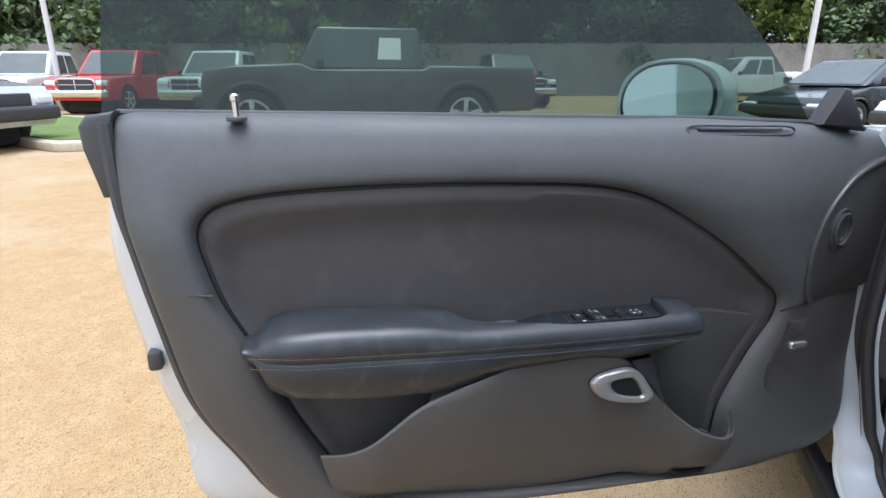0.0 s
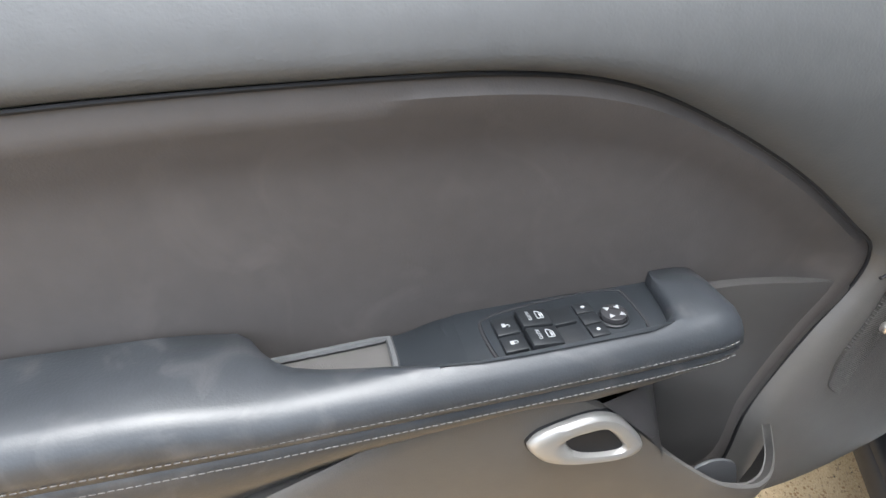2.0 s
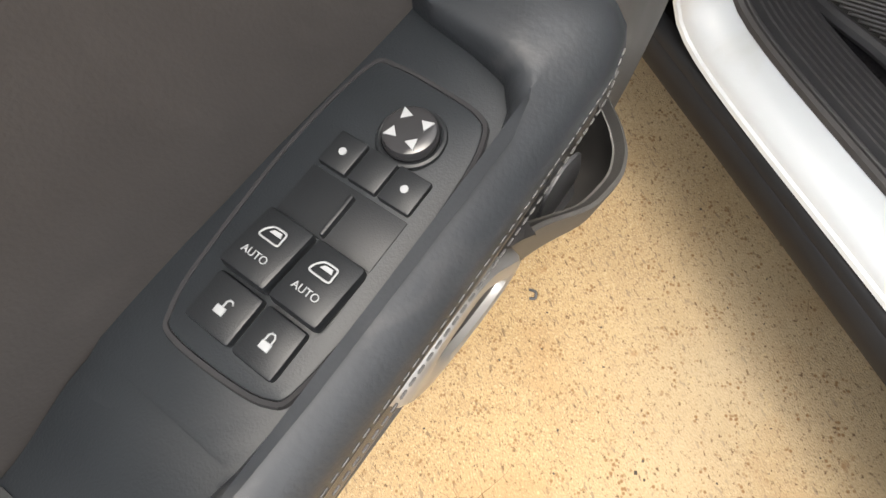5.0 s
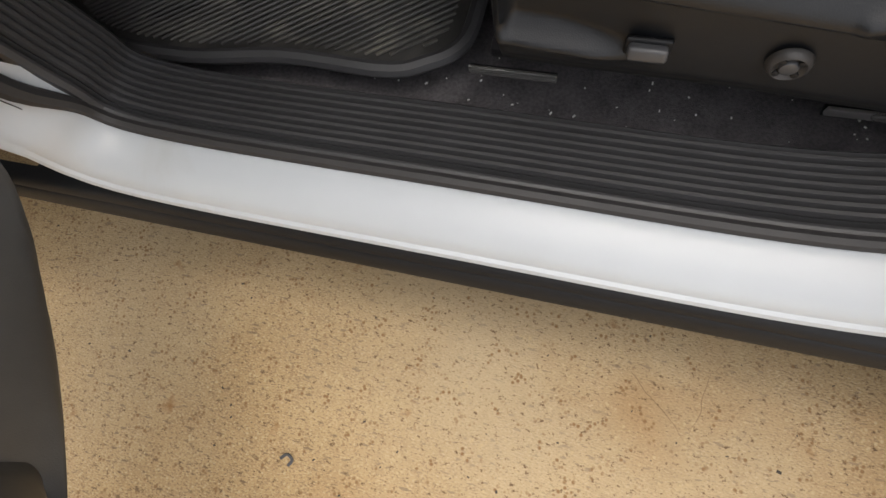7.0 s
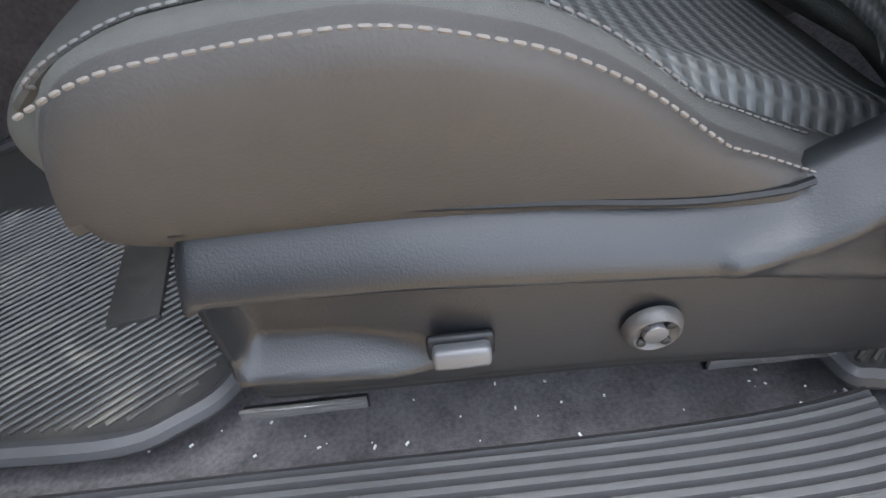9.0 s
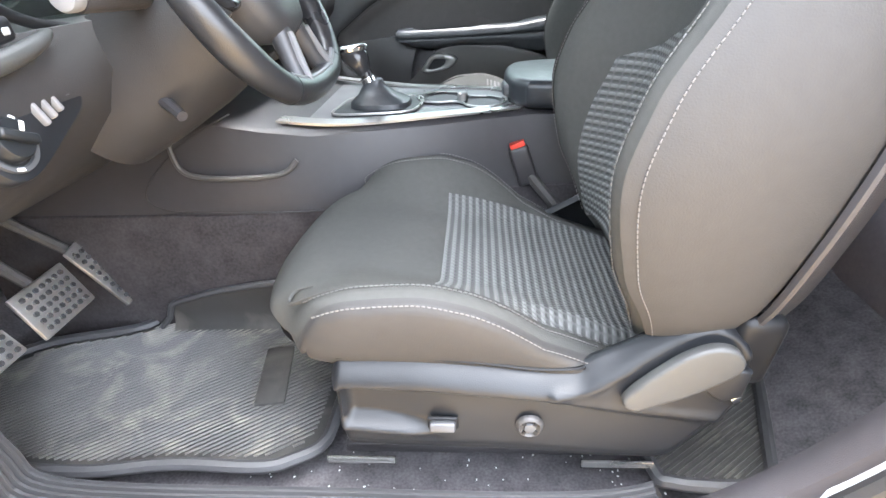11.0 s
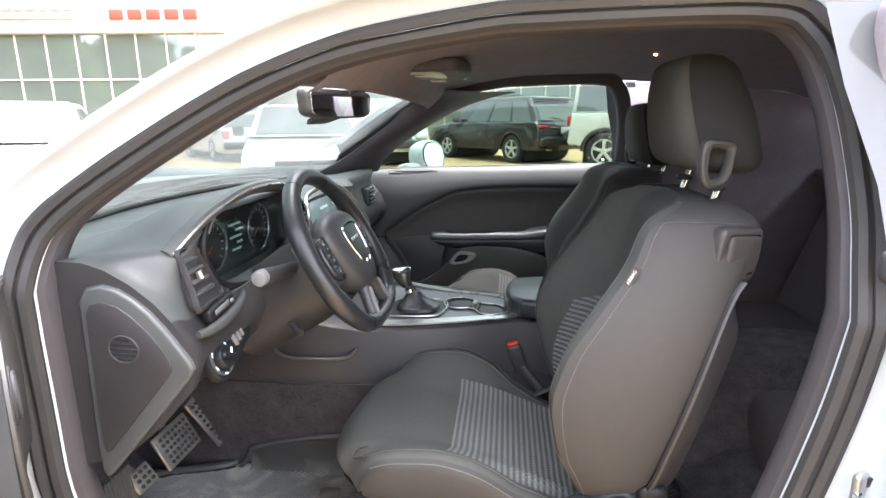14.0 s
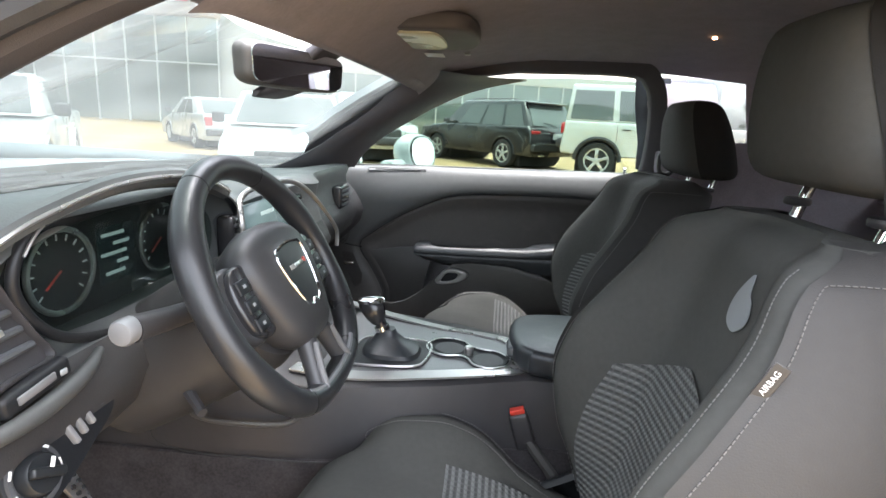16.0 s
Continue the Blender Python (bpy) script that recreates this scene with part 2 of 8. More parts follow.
def rings(sections, closed_ring=True, caps=True, bm=None):
    """A skin over rings of 3D points, all with the same count."""
    bm = bm or bmesh.new()
    vs = [[bm.verts.new(tuple(map(float, p))) for p in s] for s in sections]
    n = len(vs[0])
    for a, b in zip(vs, vs[1:]):
        for i in range(n if closed_ring else n - 1):
            j = (i + 1) % n
            bm.faces.new((a[i], a[j], b[j], b[i]))
    if caps and closed_ring:
        for ring in (vs[0], vs[-1]):
            try:
                bm.faces.new(ring)
            except ValueError:
                pass
    return bm


def tube(pts, r, sides=8, closed=False, bm=None, n=None):
    """A round bar along points; r a number or a list."""
    pts = [Vector(p) for p in pts]
    k = len(pts)
    secs = []
    up, s = Vector((0, 0, 1)), None
    for i, p in enumerate(pts):
        a = pts[(i - 1) % k] if closed or i else p
        b = pts[(i + 1) % k] if closed or i < k - 1 else p
        d = (b - a).normalized()
        s = d.cross(up) if s is None else s - d * s.dot(d)
        if s.length < 1e-3:
            s = d.cross(Vector((1, 0, 0)))
        s.normalize()
        t = s.cross(d)
        rr = r[i] if isinstance(r, (list, tuple)) else r
        secs.append([p + (s * math.cos(q) + t * math.sin(q)) * rr for q in (2 * math.pi * j / sides for j in range(sides))])
    if closed:
        off = min(range(sides), key=lambda j: (secs[-1][0] - secs[0][j]).length)
        secs.append(secs[0][off:] + secs[0][:off])
    return rings(secs, caps=not closed, bm=bm)


def rbox(cx, cy, cz, sx, sy, sz, bev=0.004, seg=2, bm=None, rot=None):
    """A box with rounded edges; rot: a turn about its centre."""
    b2 = bmesh.new()
    bmesh.ops.create_cube(b2, size=1.0)
    bmesh.ops.scale(b2, vec=(sx, sy, sz), verts=b2.verts)
    if bev:
        bmesh.ops.bevel(b2, geom=list(b2.edges), offset=min(bev, 0.45 * min(sx, sy, sz)), segments=seg, affect="EDGES", profile=0.5)
    m = Matrix.Translation((cx, cy, cz))
    if rot is not None:
        m = m @ rot.to_4x4()
    bmesh.ops.transform(b2, matrix=m, verts=b2.verts)
    return merge(bm, b2)


def merge(bm, b2):
    if bm is None:
        return b2
    me = bpy.data.meshes.new("tmp")
    b2.to_mesh(me)
    b2.free()
    bm.from_mesh(me)
    bpy.data.meshes.remove(me)
    return bm


def prism(outline, lo, hi, axis="y", bev=0.0, seg=2, bm=None):
    """An outline in a plane, drawn out from lo to hi along an axis. axis y: outline is (x, z); x: (y, z); z: (x, y)."""
    b2 = bmesh.new()

    def place(p, h):
        return {"y": (p[0], h, p[1]), "x": (h, p[0], p[1]), "z": (p[0], p[1], h)}[axis]

    a = [b2.verts.new(place(p, lo)) for p in outline]
    b = [b2.verts.new(place(p, hi)) for p in outline]
    fa, fb = b2.faces.new(a), b2.faces.new(b)
    n = len(a)
    for i in range(n):
        b2.faces.new((a[i], a[(i + 1) % n], b[(i + 1) % n], b[i]))
    bmesh.ops.recalc_face_normals(b2, faces=b2.faces)
    if bev:
        bmesh.ops.bevel(b2, geom=list(set(fa.edges) | set(fb.edges)), offset=bev, segments=seg, affect="EDGES", profile=0.5)
    big = [f for f in b2.faces if len(f.verts) > 4]
    bmesh.ops.triangulate(b2, faces=big)
    return merge(bm, b2)


def disc(c, r, h, axis="y", sides=20, bev=0.0, bm=None):
    """A short round bar centred on c."""
    k = "xyz".index(axis)
    others = [i for i in range(3) if i != k]
    out = [(c[others[0]] + r * math.cos(2 * math.pi * i / sides), c[others[1]] + r * math.sin(2 * math.pi * i / sides)) for i in range(sides)]
    return prism(out, c[k] - h / 2, c[k] + h / 2, axis, bev, 2, bm)


def lathe_y(profile, sides, c):
    """Spins rows of (y, radius) about a line along y through c."""
    return rings([[(c[0] + r * math.cos(2 * math.pi * i / sides), c[1] + y, c[2] + r * math.sin(2 * math.pi * i / sides)) for i in range(sides)] for y, r in profile])


def lathe_x(profile, sides, c):
    """Spins rows of (x, radius) about a line along x through c."""
    return rings([[(c[0] + x, c[1] + r * math.cos(2 * math.pi * i / sides), c[2] + r * math.sin(2 * math.pi * i / sides)) for i in range(sides)] for x, r in profile])


def dashes(pts, length, gap, r, bm=None):
    """A row of stitches along a line of points."""
    bm = bm or bmesh.new()
    pts = [Vector(tuple(map(float, p))) for p in pts]
    run, s = [0.0], 0.0
    for a, b in zip(pts, pts[1:]):
        s += (b - a).length
        run.append(s)

    def at(d):
        for i in range(len(pts) - 1):
            if d <= run[i + 1]:
                return pts[i].lerp(pts[i + 1], (d - run[i]) / max(1e-9, run[i + 1] - run[i]))
        return pts[-1]

    d = 0.0
    while d + length < s:
        a, b = at(d), at(d + length)
        m = (a + b) / 2
        tube([a, a.lerp(m, 0.3), b.lerp(m, 0.3), b], [r * 0.4, r, r, r * 0.4], 5, bm=bm)
        d += length + gap
    return bm


def strip(a, b, bm=None):
    """A sheet between two lines of points."""
    return rings([a, b], closed_ring=False, caps=False, bm=bm)


def solid(bm, t):
    """Gives a sheet a thickness."""
    bmesh.ops.recalc_face_normals(bm, faces=bm.faces)
    bmesh.ops.solidify(bm, geom=list(bm.faces), thickness=t)
    return bm


def lerp(a, b, k):
    return a + (b - a) * k


def bend(x, table):
    """Smooth interpolation in rows of (x, value)."""
    if x <= table[0][0]:
        return table[0][1]
    i = next(i for i in range(len(table) - 1) if x <= table[i + 1][0]) if x <= table[-1][0] else None
    if i is None:
        return table[-1][1]
    (a, va), (b, vb) = table[i], table[i + 1]
    mid = (vb - va) / (b - a)
    before = (va - table[i - 1][1]) / (a - table[i - 1][0]) if i else mid
    after = (table[i + 2][1] - vb) / (table[i + 2][0] - b) if i + 2 < len(table) else mid
    ma = 2 * before * mid / (before + mid) if before * mid > 0 else 0.0
    mb = 2 * after * mid / (after + mid) if after * mid > 0 else 0.0
    k = (x - a) / (b - a)
    return (va * (1 + 2 * k) * (1 - k) ** 2 + ma * (b - a) * k * (1 - k) ** 2 + vb * k * k * (3 - 2 * k) + mb * (b - a) * k * k * (k - 1))


def ease(a, b, x):
    k = min(1, max(0, (x - a) / (b - a)))
    return k * k * (3 - 2 * k)


def ramp(x, table):
    """Straight interpolation in rows of (x, value)."""
    if x <= table[0][0]:
        return table[0][1]
    for (a, va), (b, vb) in zip(table, table[1:]):
        if x <= b:
            return lerp(va, vb, (x - a) / (b - a))
    return table[-1][1]


# ---- ground ----
def ground_material():
    m = bpy.data.materials.new("tan_concrete")
    m.use_nodes = True
    n, l = m.node_tree.nodes, m.node_tree.links
    b = n["Principled BSDF"]
    b.inputs["Roughness"].default_value = 0.9
    tc = n.new("ShaderNodeTexCoord")

    def tex(kind, scale, detail=3):
        t = n.new(kind)
        t.inputs["Scale"].default_value = scale
        if kind == "ShaderNodeTexNoise":
            t.inputs["Detail"].default_value = detail
        l.new(tc.outputs["Object"], t.inputs["Vector"])
        return t

    def mixed(a, bcol, fac, blend="MIX"):
        x = n.new("ShaderNodeMix")
        x.data_type, x.blend_type = "RGBA", blend
        l.new(fac, x.inputs["Factor"])
        if isinstance(a, tuple):
            x.inputs["A"].default_value = (*a, 1)
        else:
            l.new(a, x.inputs["A"])
        x.inputs["B"].default_value = (*bcol, 1)
        return x.outputs["Result"]

    def step(src, lo, hi):
        r = n.new("ShaderNodeMapRange")
        r.inputs["From Min"].default_value, r.inputs["From Max"].default_value = lo, hi
        l.new(src, r.inputs["Value"])
        return r.outputs[0]

    def brushed(scale, stretch, turn, detail=3):
        """Noise drawn out along one direction, as a broom leaves it."""
        mp = n.new("ShaderNodeMapping")
        mp.inputs["Rotation"].default_value = (0, 0, radians(turn))
        mp.inputs["Scale"].default_value = (1, stretch, 1)
        l.new(tc.outputs["Object"], mp.inputs["Vector"])
        t = n.new("ShaderNodeTexNoise")
        t.inputs["Scale"].default_value, t.inputs["Detail"].default_value = scale, detail
        l.new(mp.outputs[0], t.inputs["Vector"])
        return t

    broad, mid, fine, grain = tex("ShaderNodeTexNoise", 0.6, 6), tex("ShaderNodeTexNoise", 9, 5), tex("ShaderNodeTexNoise", 60, 4), brushed(230, 1.8, 20)
    c = mixed((0.310, 0.196, 0.082), (0.375, 0.255, 0.120), step(mid.outputs["Fac"], 0.3, 0.7))
    c = mixed(c, (0.265, 0.165, 0.070), step(fine.outputs["Fac"], 0.52, 0.72))
    c = mixed(c, (0.46, 0.345, 0.195), step(grain.outputs["Fac"], 0.54, 0.70))
    c = mixed(c, (0.15, 0.090, 0.042), step(grain.outputs["Fac"], 0.43, 0.33))
    strokes = brushed(48, 3.0, 28, 4)
    c = mixed(c, (0.13, 0.075, 0.032), step(strokes.outputs["Fac"], 0.385, 0.335))
    c = mixed(c, (0.41, 0.335, 0.225), step(broad.outputs["Fac"], 0.48, 0.80))
    stains = tex("ShaderNodeTexNoise", 3.2, 6)
    c = mixed(c, (0.300, 0.180, 0.078), step(stains.outputs["Fac"], 0.56, 0.80))
    pits = brushed(85, 1.6, 70, 6)
    pits.inputs["Roughness"].default_value = 0.72
    c = mixed(c, (0.120, 0.070, 0.032), step(pits.outputs["Fac"], 0.425, 0.365))
    c = mixed(c, (0.48, 0.365, 0.220), step(pits.outputs["Fac"], 0.60, 0.70))
    chips = tex("ShaderNodeTexVoronoi", 120)
    chips.inputs["Randomness"].default_value = 1.0
    lone = tex("ShaderNodeTexNoise", 26, 4)
    both = n.new("ShaderNodeMath")
    both.operation = "MULTIPLY"
    l.new(step(chips.outputs["Distance"], 0.40, 0.22), both.inputs[0])
    l.new(step(lone.outputs["Fac"], 0.52, 0.60), both.inputs[1])
    c = mixed(c, (0.205, 0.118, 0.050), both.outputs[0])
    pale_chips = n.new("ShaderNodeMath")
    pale_chips.operation = "MULTIPLY"
    l.new(step(chips.outputs["Distance"], 0.34, 0.20), pale_chips.inputs[0])
    l.new(step(lone.outputs["Fac"], 0.46, 0.40), pale_chips.inputs[1])
    c = mixed(c, (0.42, 0.315, 0.175), pale_chips.outputs[0])
    rust = tex("ShaderNodeTexNoise", 15, 5)
    c = mixed(c, (0.230, 0.118, 0.040), step(rust.outputs["Fac"], 0.68, 0.76))
    wander = tex("ShaderNodeTexNoise", 5, 4)
    bent = n.new("ShaderNodeVectorMath")
    bent.operation = "MULTIPLY_ADD"
    bent.inputs[1].default_value = (0.10, 0.10, 0.0)
    l.new(wander.outputs["Color"], bent.inputs[0])
    l.new(tc.outputs["Object"], bent.inputs[2])
    cells = n.new("ShaderNodeTexVoronoi")
    cells.feature = "DISTANCE_TO_EDGE"
    cells.inputs["Scale"].default_value = 6.5
    l.new(bent.outputs[0], cells.inputs["Vector"])
    gate = n.new("ShaderNodeMath")
    gate.operation = "MULTIPLY"
    l.new(step(cells.outputs["Distance"], 0.0055, 0.001), gate.inputs[0])
    l.new(step(stains.outputs["Fac"], 0.57, 0.66), gate.inputs[1])
    c = mixed(c, (0.150, 0.092, 0.044), gate.outputs[0])
    l.new(c, b.inputs["Base Color"])
    bp = n.new("ShaderNodeBump")
    bp.inputs["Strength"].default_value, bp.inputs["Distance"].default_value = 0.6, 0.003
    l.new(grain.outputs["Fac"], bp.inputs["Height"])
    l.new(bp.outputs[0], b.inputs["Normal"])
    return m


M_GROUND = ground_material()
bm = bmesh.new()
bmesh.ops.create_grid(bm, x_segments=2, y_segments=2, size=900)
ground = single("ground", bm, M_GROUND, "tan washed concrete of a car lot", "ground", kind="structure")

# ---- driver's door, in its own frame: x from the hinge to the rear edge, y towards the cabin, z up ----
DOOR = Matrix(((0.51358, 0.85804, 0, -0.30), (-0.85804, 0.51358, 0, -0.72), (0, 0, 1, 0), (0, 0, 0, 1)))
CORE = [(0.333, 0.445), (0.306, 0.56), (0.266, 0.65), (0.230, 0.712), (0.229, 0.752), (0.262, 0.784), (0.332, 0.841), (0.42, 0.897), (0.50, 0.935),
        (0.585, 0.953), (0.71, 0.961), (0.86, 0.965), (1.0, 0.962), (1.07, 0.953), (1.10, 0.938), (1.112, 0.912), (1.106, 0.87), (1.092, 0.82),
        (1.064, 0.76), (1.035, 0.69), (0.986, 0.588), (0.925, 0.500), (0.80, 0.478), (0.64, 0.458), (0.48, 0.446)]
RIM = [(0.18, 0.420), (0.055, 0.420), (0.000, 0.470), (-0.012, 0.62), (0.000, 0.74), (-0.006, 0.83), (-0.024, 0.945), (-0.004, 1.012), (0.36, 1.040),
       (0.52, 1.044), (0.71, 1.049), (0.86, 1.054), (1.0, 1.058), (1.10, 1.060), (1.178, 1.061), (1.196, 1.040), (1.194, 0.96), (1.185, 0.895),
       (1.170, 0.800), (1.146, 0.68), (1.098, 0.588), (1.030, 0.485), (0.87, 0.456), (0.66, 0.438), (0.42, 0.428)]
SHELL = [(0.18, 0.412), (0.045, 0.412), (-0.010, 0.462), (-0.022, 0.62), (-0.010, 0.74), (-0.016, 0.83), (-0.034, 0.935), (-0.014, 1.002), (0.35, 1.028),
         (0.52, 1.032), (0.71, 1.037), (0.86, 1.042), (1.0, 1.046), (1.10, 1.048), (1.19, 1.050), (1.215, 1.030), (1.226, 0.967), (1.233, 0.890),
         (1.227, 0.81), (1.208, 0.69), (1.184, 0.59), (1.162, 0.462), (1.0, 0.420), (0.66, 0.418), (0.42, 0.415)]


def make_door(m, label, driver):
    """A car door seen from inside; the same trim for both sides."""
    door = thing("vehicle_door", label, "car door", m)
    n = 144

    def fall(u, z=1.0):
        """How far the hinge end of the trim falls back, less so near the bottom."""
        return -0.040 * ease(0.26, 0.03, u) * lerp(0.25, 1.0, ease(0.42, 0.62, z))

    core, rim = smooth_line(CORE, n, True), smooth_line(RIM, n, True)
    # white shell behind the trim
    shell = smooth_line(SHELL, n, True)
    secs = []
    for k, v in [(0.0, -0.047), (0.12, -0.056), (0.7, -0.075), (1.0, -0.10), (1.02, -0.15), (0.9, -0.19)]:
        secs.append([(lerp(p[0], q[0], k), v - 0.034 * ease(0.90, 1.06, p[1]) + fall(p[0], p[1]), lerp(p[1], q[1], k)) for p, q in zip(rim, shell)])
    part("door_shell", rings(secs), M_WHITE, door, "white painted steel door shell")
    part("shell_groove", tube([(1.176, -0.103, 0.56), (1.15, -0.092, 0.53), (1.11, -0.075, 0.505), (1.07, -0.065, 0.488)], [0.002, 0.004, 0.004, 0.003], 6), M_RUBBER, door)
    # soft upper trim round the insert
    secs = []
    for k in [0, 0.006, 0.02, 0.05, 0.10, 0.16, 0.23, 0.30, 0.38, 0.46, 0.54, 0.62, 0.70, 0.78, 0.85, 0.90, 0.94, 0.965, 0.985, 1.0]:
        v = bend(k, [(0, -0.050), (0.02, -0.030), (0.10, -0.014), (0.3, -0.004), (0.6, 0.0), (0.85, -0.003), (0.94, -0.009), (0.975, -0.016), (1.0, -0.026)])
        ring = []
        for a, b in zip(rim, core):
            p = lerp(a, b, k)
            lean = -0.030 * ease(0.90, 1.06, p[1])
            front = fall(p[0], p[1])
            ring.append((p[0], v + lean + front, p[1]))
        secs.append(ring)
    trim = None
    for lower in (False, True):
        bm = rings(secs, caps=False)
        gone = []
        for f in bm.faces:
            c = f.calc_center_median()
            if (c.z < lerp(0.745, 0.848, ease(0.3, 1.0, c.x))) != lower:
                gone.append(f)
        bmesh.ops.delete(bm, geom=gone, context="FACES")
        if lower:
            part("lower_trim", bm, M_LOWER, door, "brown-black hard plastic lower trim")
        else:
            trim = part("door_trim", bm, M_SOFT, door, "grey-black grained soft vinyl trim")
    # insert and the wall behind the pockets
    secs = []
    for k in [0, 0.02, 0.06, 0.12, 0.2, 0.3, 0.42, 0.55, 0.7, 0.85, 1.0]:
        ring = []
        for p in core:
            spine = (min(0.95, max(0.46, p[0])), 0.74)
            q = (lerp(p[0], spine[0], k), lerp(p[1], spine[1], k))
            v = lerp(-0.028, lerp(-0.0355, -0.042 if q[1] > 0.70 else -0.035, ease(0.45, 0.60, q[0])), ease(0, 0.22, k))
            ring.append((q[0], v + 0.008 * ease(0.02, 0.08, k) * ease(0.3, 0.1, k), q[1]))
        secs.append(ring)
    part("insert_panel", rings(secs, caps=False), M_INSERT, door, "dark brown-black padded insert")
    part("insert_seam", tube([(p[0], -0.0268, p[1]) for p in core], 0.0019, 6, True), M_SKIRTLOW, door)
    # lower wall that stands proud and forms the two pockets
    top = smooth_line([(0.985, 0.594), (0.955, 0.602), (0.922, 0.620), (0.883, 0.650), (0.851, 0.674), (0.816, 0.689), (0.765, 0.704), (0.683, 0.720), (0.616, 0.728), (0.567, 0.723), (0.537, 0.703), (0.505, 0.672),
                       (0.470, 0.630), (0.44, 0.596), (0.40, 0.566), (0.365, 0.552), (0.338, 0.548), (0.318, 0.551), (0.304, 0.562)], 80)
    outv = [(0.300, -0.004), (0.308, 0.013), (0.321, 0.034), (0.340, 0.049), (0.362, 0.055), (0.394, 0.053), (0.453, 0.036), (0.52, 0.034), (0.66, 0.036), (0.80, 0.048), (0.90, 0.046), (0.985, 0.010)]
    secs = [[(p[0], lerp(bend(p[0], outv) - 0.012, -0.034, ease(0.84, 0.80, p[0]) * ease(0.465, 0.50, p[0])), p[1] - 0.010 + 0.012 * ease(0.84, 0.80, p[0]) * ease(0.465, 0.50, p[0])) for p in top]]
    for k in [-0.03, 0.0, 0.02, 0.08, 0.3, 0.6, 0.85, 1.0]:
        row = []
        for p in top:
            low = 0.438 + 0.020 * ease(0.42, 0.5, p[0]) + 0.039 * ease(0.6, 1.0, p[0])
            v = bend(p[0], outv)
            kk = max(0, k)
            vv = lerp(v, -0.012, kk ** 2.2) - (0.010 if k < 0 else 0) - (0.003 if k == 0 else 0)
            row.append((p[0] - 0.02 * kk * ease(0.6, 1.0, p[0]), vv, lerp(p[1], low, kk) - (0.010 if k < 0 else 0.0)))
        secs.append(row)
    part("pocket_wall", rings(secs, closed_ring=False, caps=False), M_LOWER, door, "hard grained plastic lower panel with two pockets")
    # pocket floor, near black to stand for the shade deep in the pocket
    part("pocket_floor", prism([(0.325, -0.03), (0.332, 0.008), (0.36, 0.024), (0.41, 0.022), (0.43, -0.03)], 0.462, 0.468, "z"), M_SKIRTLOW, door)
    # armrest: a rolled front edge, pads at both ends, a well and the switch plate between
    us = [1.068, 1.064, 1.055, 1.04, 1.02, 1.00, 0.97, 0.94, 0.91, 0.88, 0.86, 0.84, 0.825, 0.81, 0.80, 0.795, 0.790, 0.786, 0.782, 0.777, 0.772, 0.766, 0.76, 0.75, 0.74, 0.72, 0.69, 0.66, 0.63, 0.60, 0.57, 0.54, 0.51, 0.497, 0.489, 0.481, 0.476, 0.471, 0.4675, 0.4645, 0.4615, 0.459, 0.456, 0.453, 0.448, 0.44, 0.43, 0.42, 0.41, 0.402, 0.396]
    secs = []
    for u in us:
        end = min(1, max(0.25, ease(1.072, 1.03, u))) * min(1, max(0.55, ease(0.386, 0.402, u)))
        zs = 0.7425 + 0.030 * ((u - 0.39) / 0.67) ** 1.7
        zt = zs + 0.027 + 0.010 * ease(0.76, 0.86, u) * ease(1.08, 0.95, u) - 0.004 * ease(0.43, 0.396, u)
        full = ease(0.795, 0.805, u)
        vi = lerp(ramp(u, [(0.453, -0.040), (0.459, -0.024), (0.4645, 0.0), (0.471, 0.018), (0.481, 0.026), (0.497, 0.0315), (0.62, 0.0315), (0.65, 0.027), (0.68, 0.021), (0.71, 0.016), (0.74, 0.010), (0.76, 0.003), (0.772, -0.005), (0.782, -0.018), (0.790, -0.032), (0.80, -0.040)]), -0.040, full)
        vo = ramp(u, [(0.396, 0.041), (0.405, 0.045), (0.43, 0.049), (0.5, 0.051), (0.8, 0.055), (1.0, 0.056), (1.068, 0.046)])
        zf = zs + 0.001
        zb = ramp(u, [(0.396, 0.735), (0.45, 0.716), (0.53, 0.705), (0.6, 0.716), (0.72, 0.712), (0.82, 0.692), (0.92, 0.697), (1.04, 0.716), (1.068, 0.74)])
        ring = [(vi, zt - 0.012), (vi + 0.004, zt - 0.003), (lerp(vi, vo, 0.35), zt), (vo - 0.018, zt - 0.001), (vo - 0.008, zt - 0.006), (vo - 0.002, zt - 0.014),
                (vo, zt - 0.024), (vo - 0.002, zf - 0.003), (vo - 0.0045, zf - 0.0055), (vo - 0.002, zf - 0.009), (vo - 0.004, lerp(zf, zb, 0.6)), (vo - 0.016, zb), (-0.03, zb + 0.002), (vi - 0.002, zb + 0.02)]
        zm = (zt + zb) / 2
        um = u if u > 0.47 else 0.47 + (u - 0.47) * 0.76
        secs.append([(um, lerp(0.0, v, 0.4 + 0.6 * end), lerp(zm, z, end)) for v, z in ring])
    arm = part("armrest", rings(secs), M_PAD, door, "black stitched leatherette armrest", angle=60)
    for dz in (-0.027, -0.034, -0.041):
        line = []
        for i in range(60):
            u = lerp(0.41, 1.058, i / 59)
            zs = 0.7425 + 0.030 * ((u - 0.39) / 0.67) ** 1.7
            vo = ramp(u, [(0.396, 0.041), (0.405, 0.045), (0.43, 0.049), (0.5, 0.051), (0.8, 0.055), (1.0, 0.056), (1.068, 0.046)])
            um = u if u > 0.47 else 0.47 + (u - 0.47) * 0.76
            line.append((um, vo - 0.0004, zs + dz + 0.0312))
        if dz != -0.034:
            part("stitching", dashes(line, 0.0040, 0.0013, 0.00055), M_DOORTHREAD, arm, "grey double stitching")
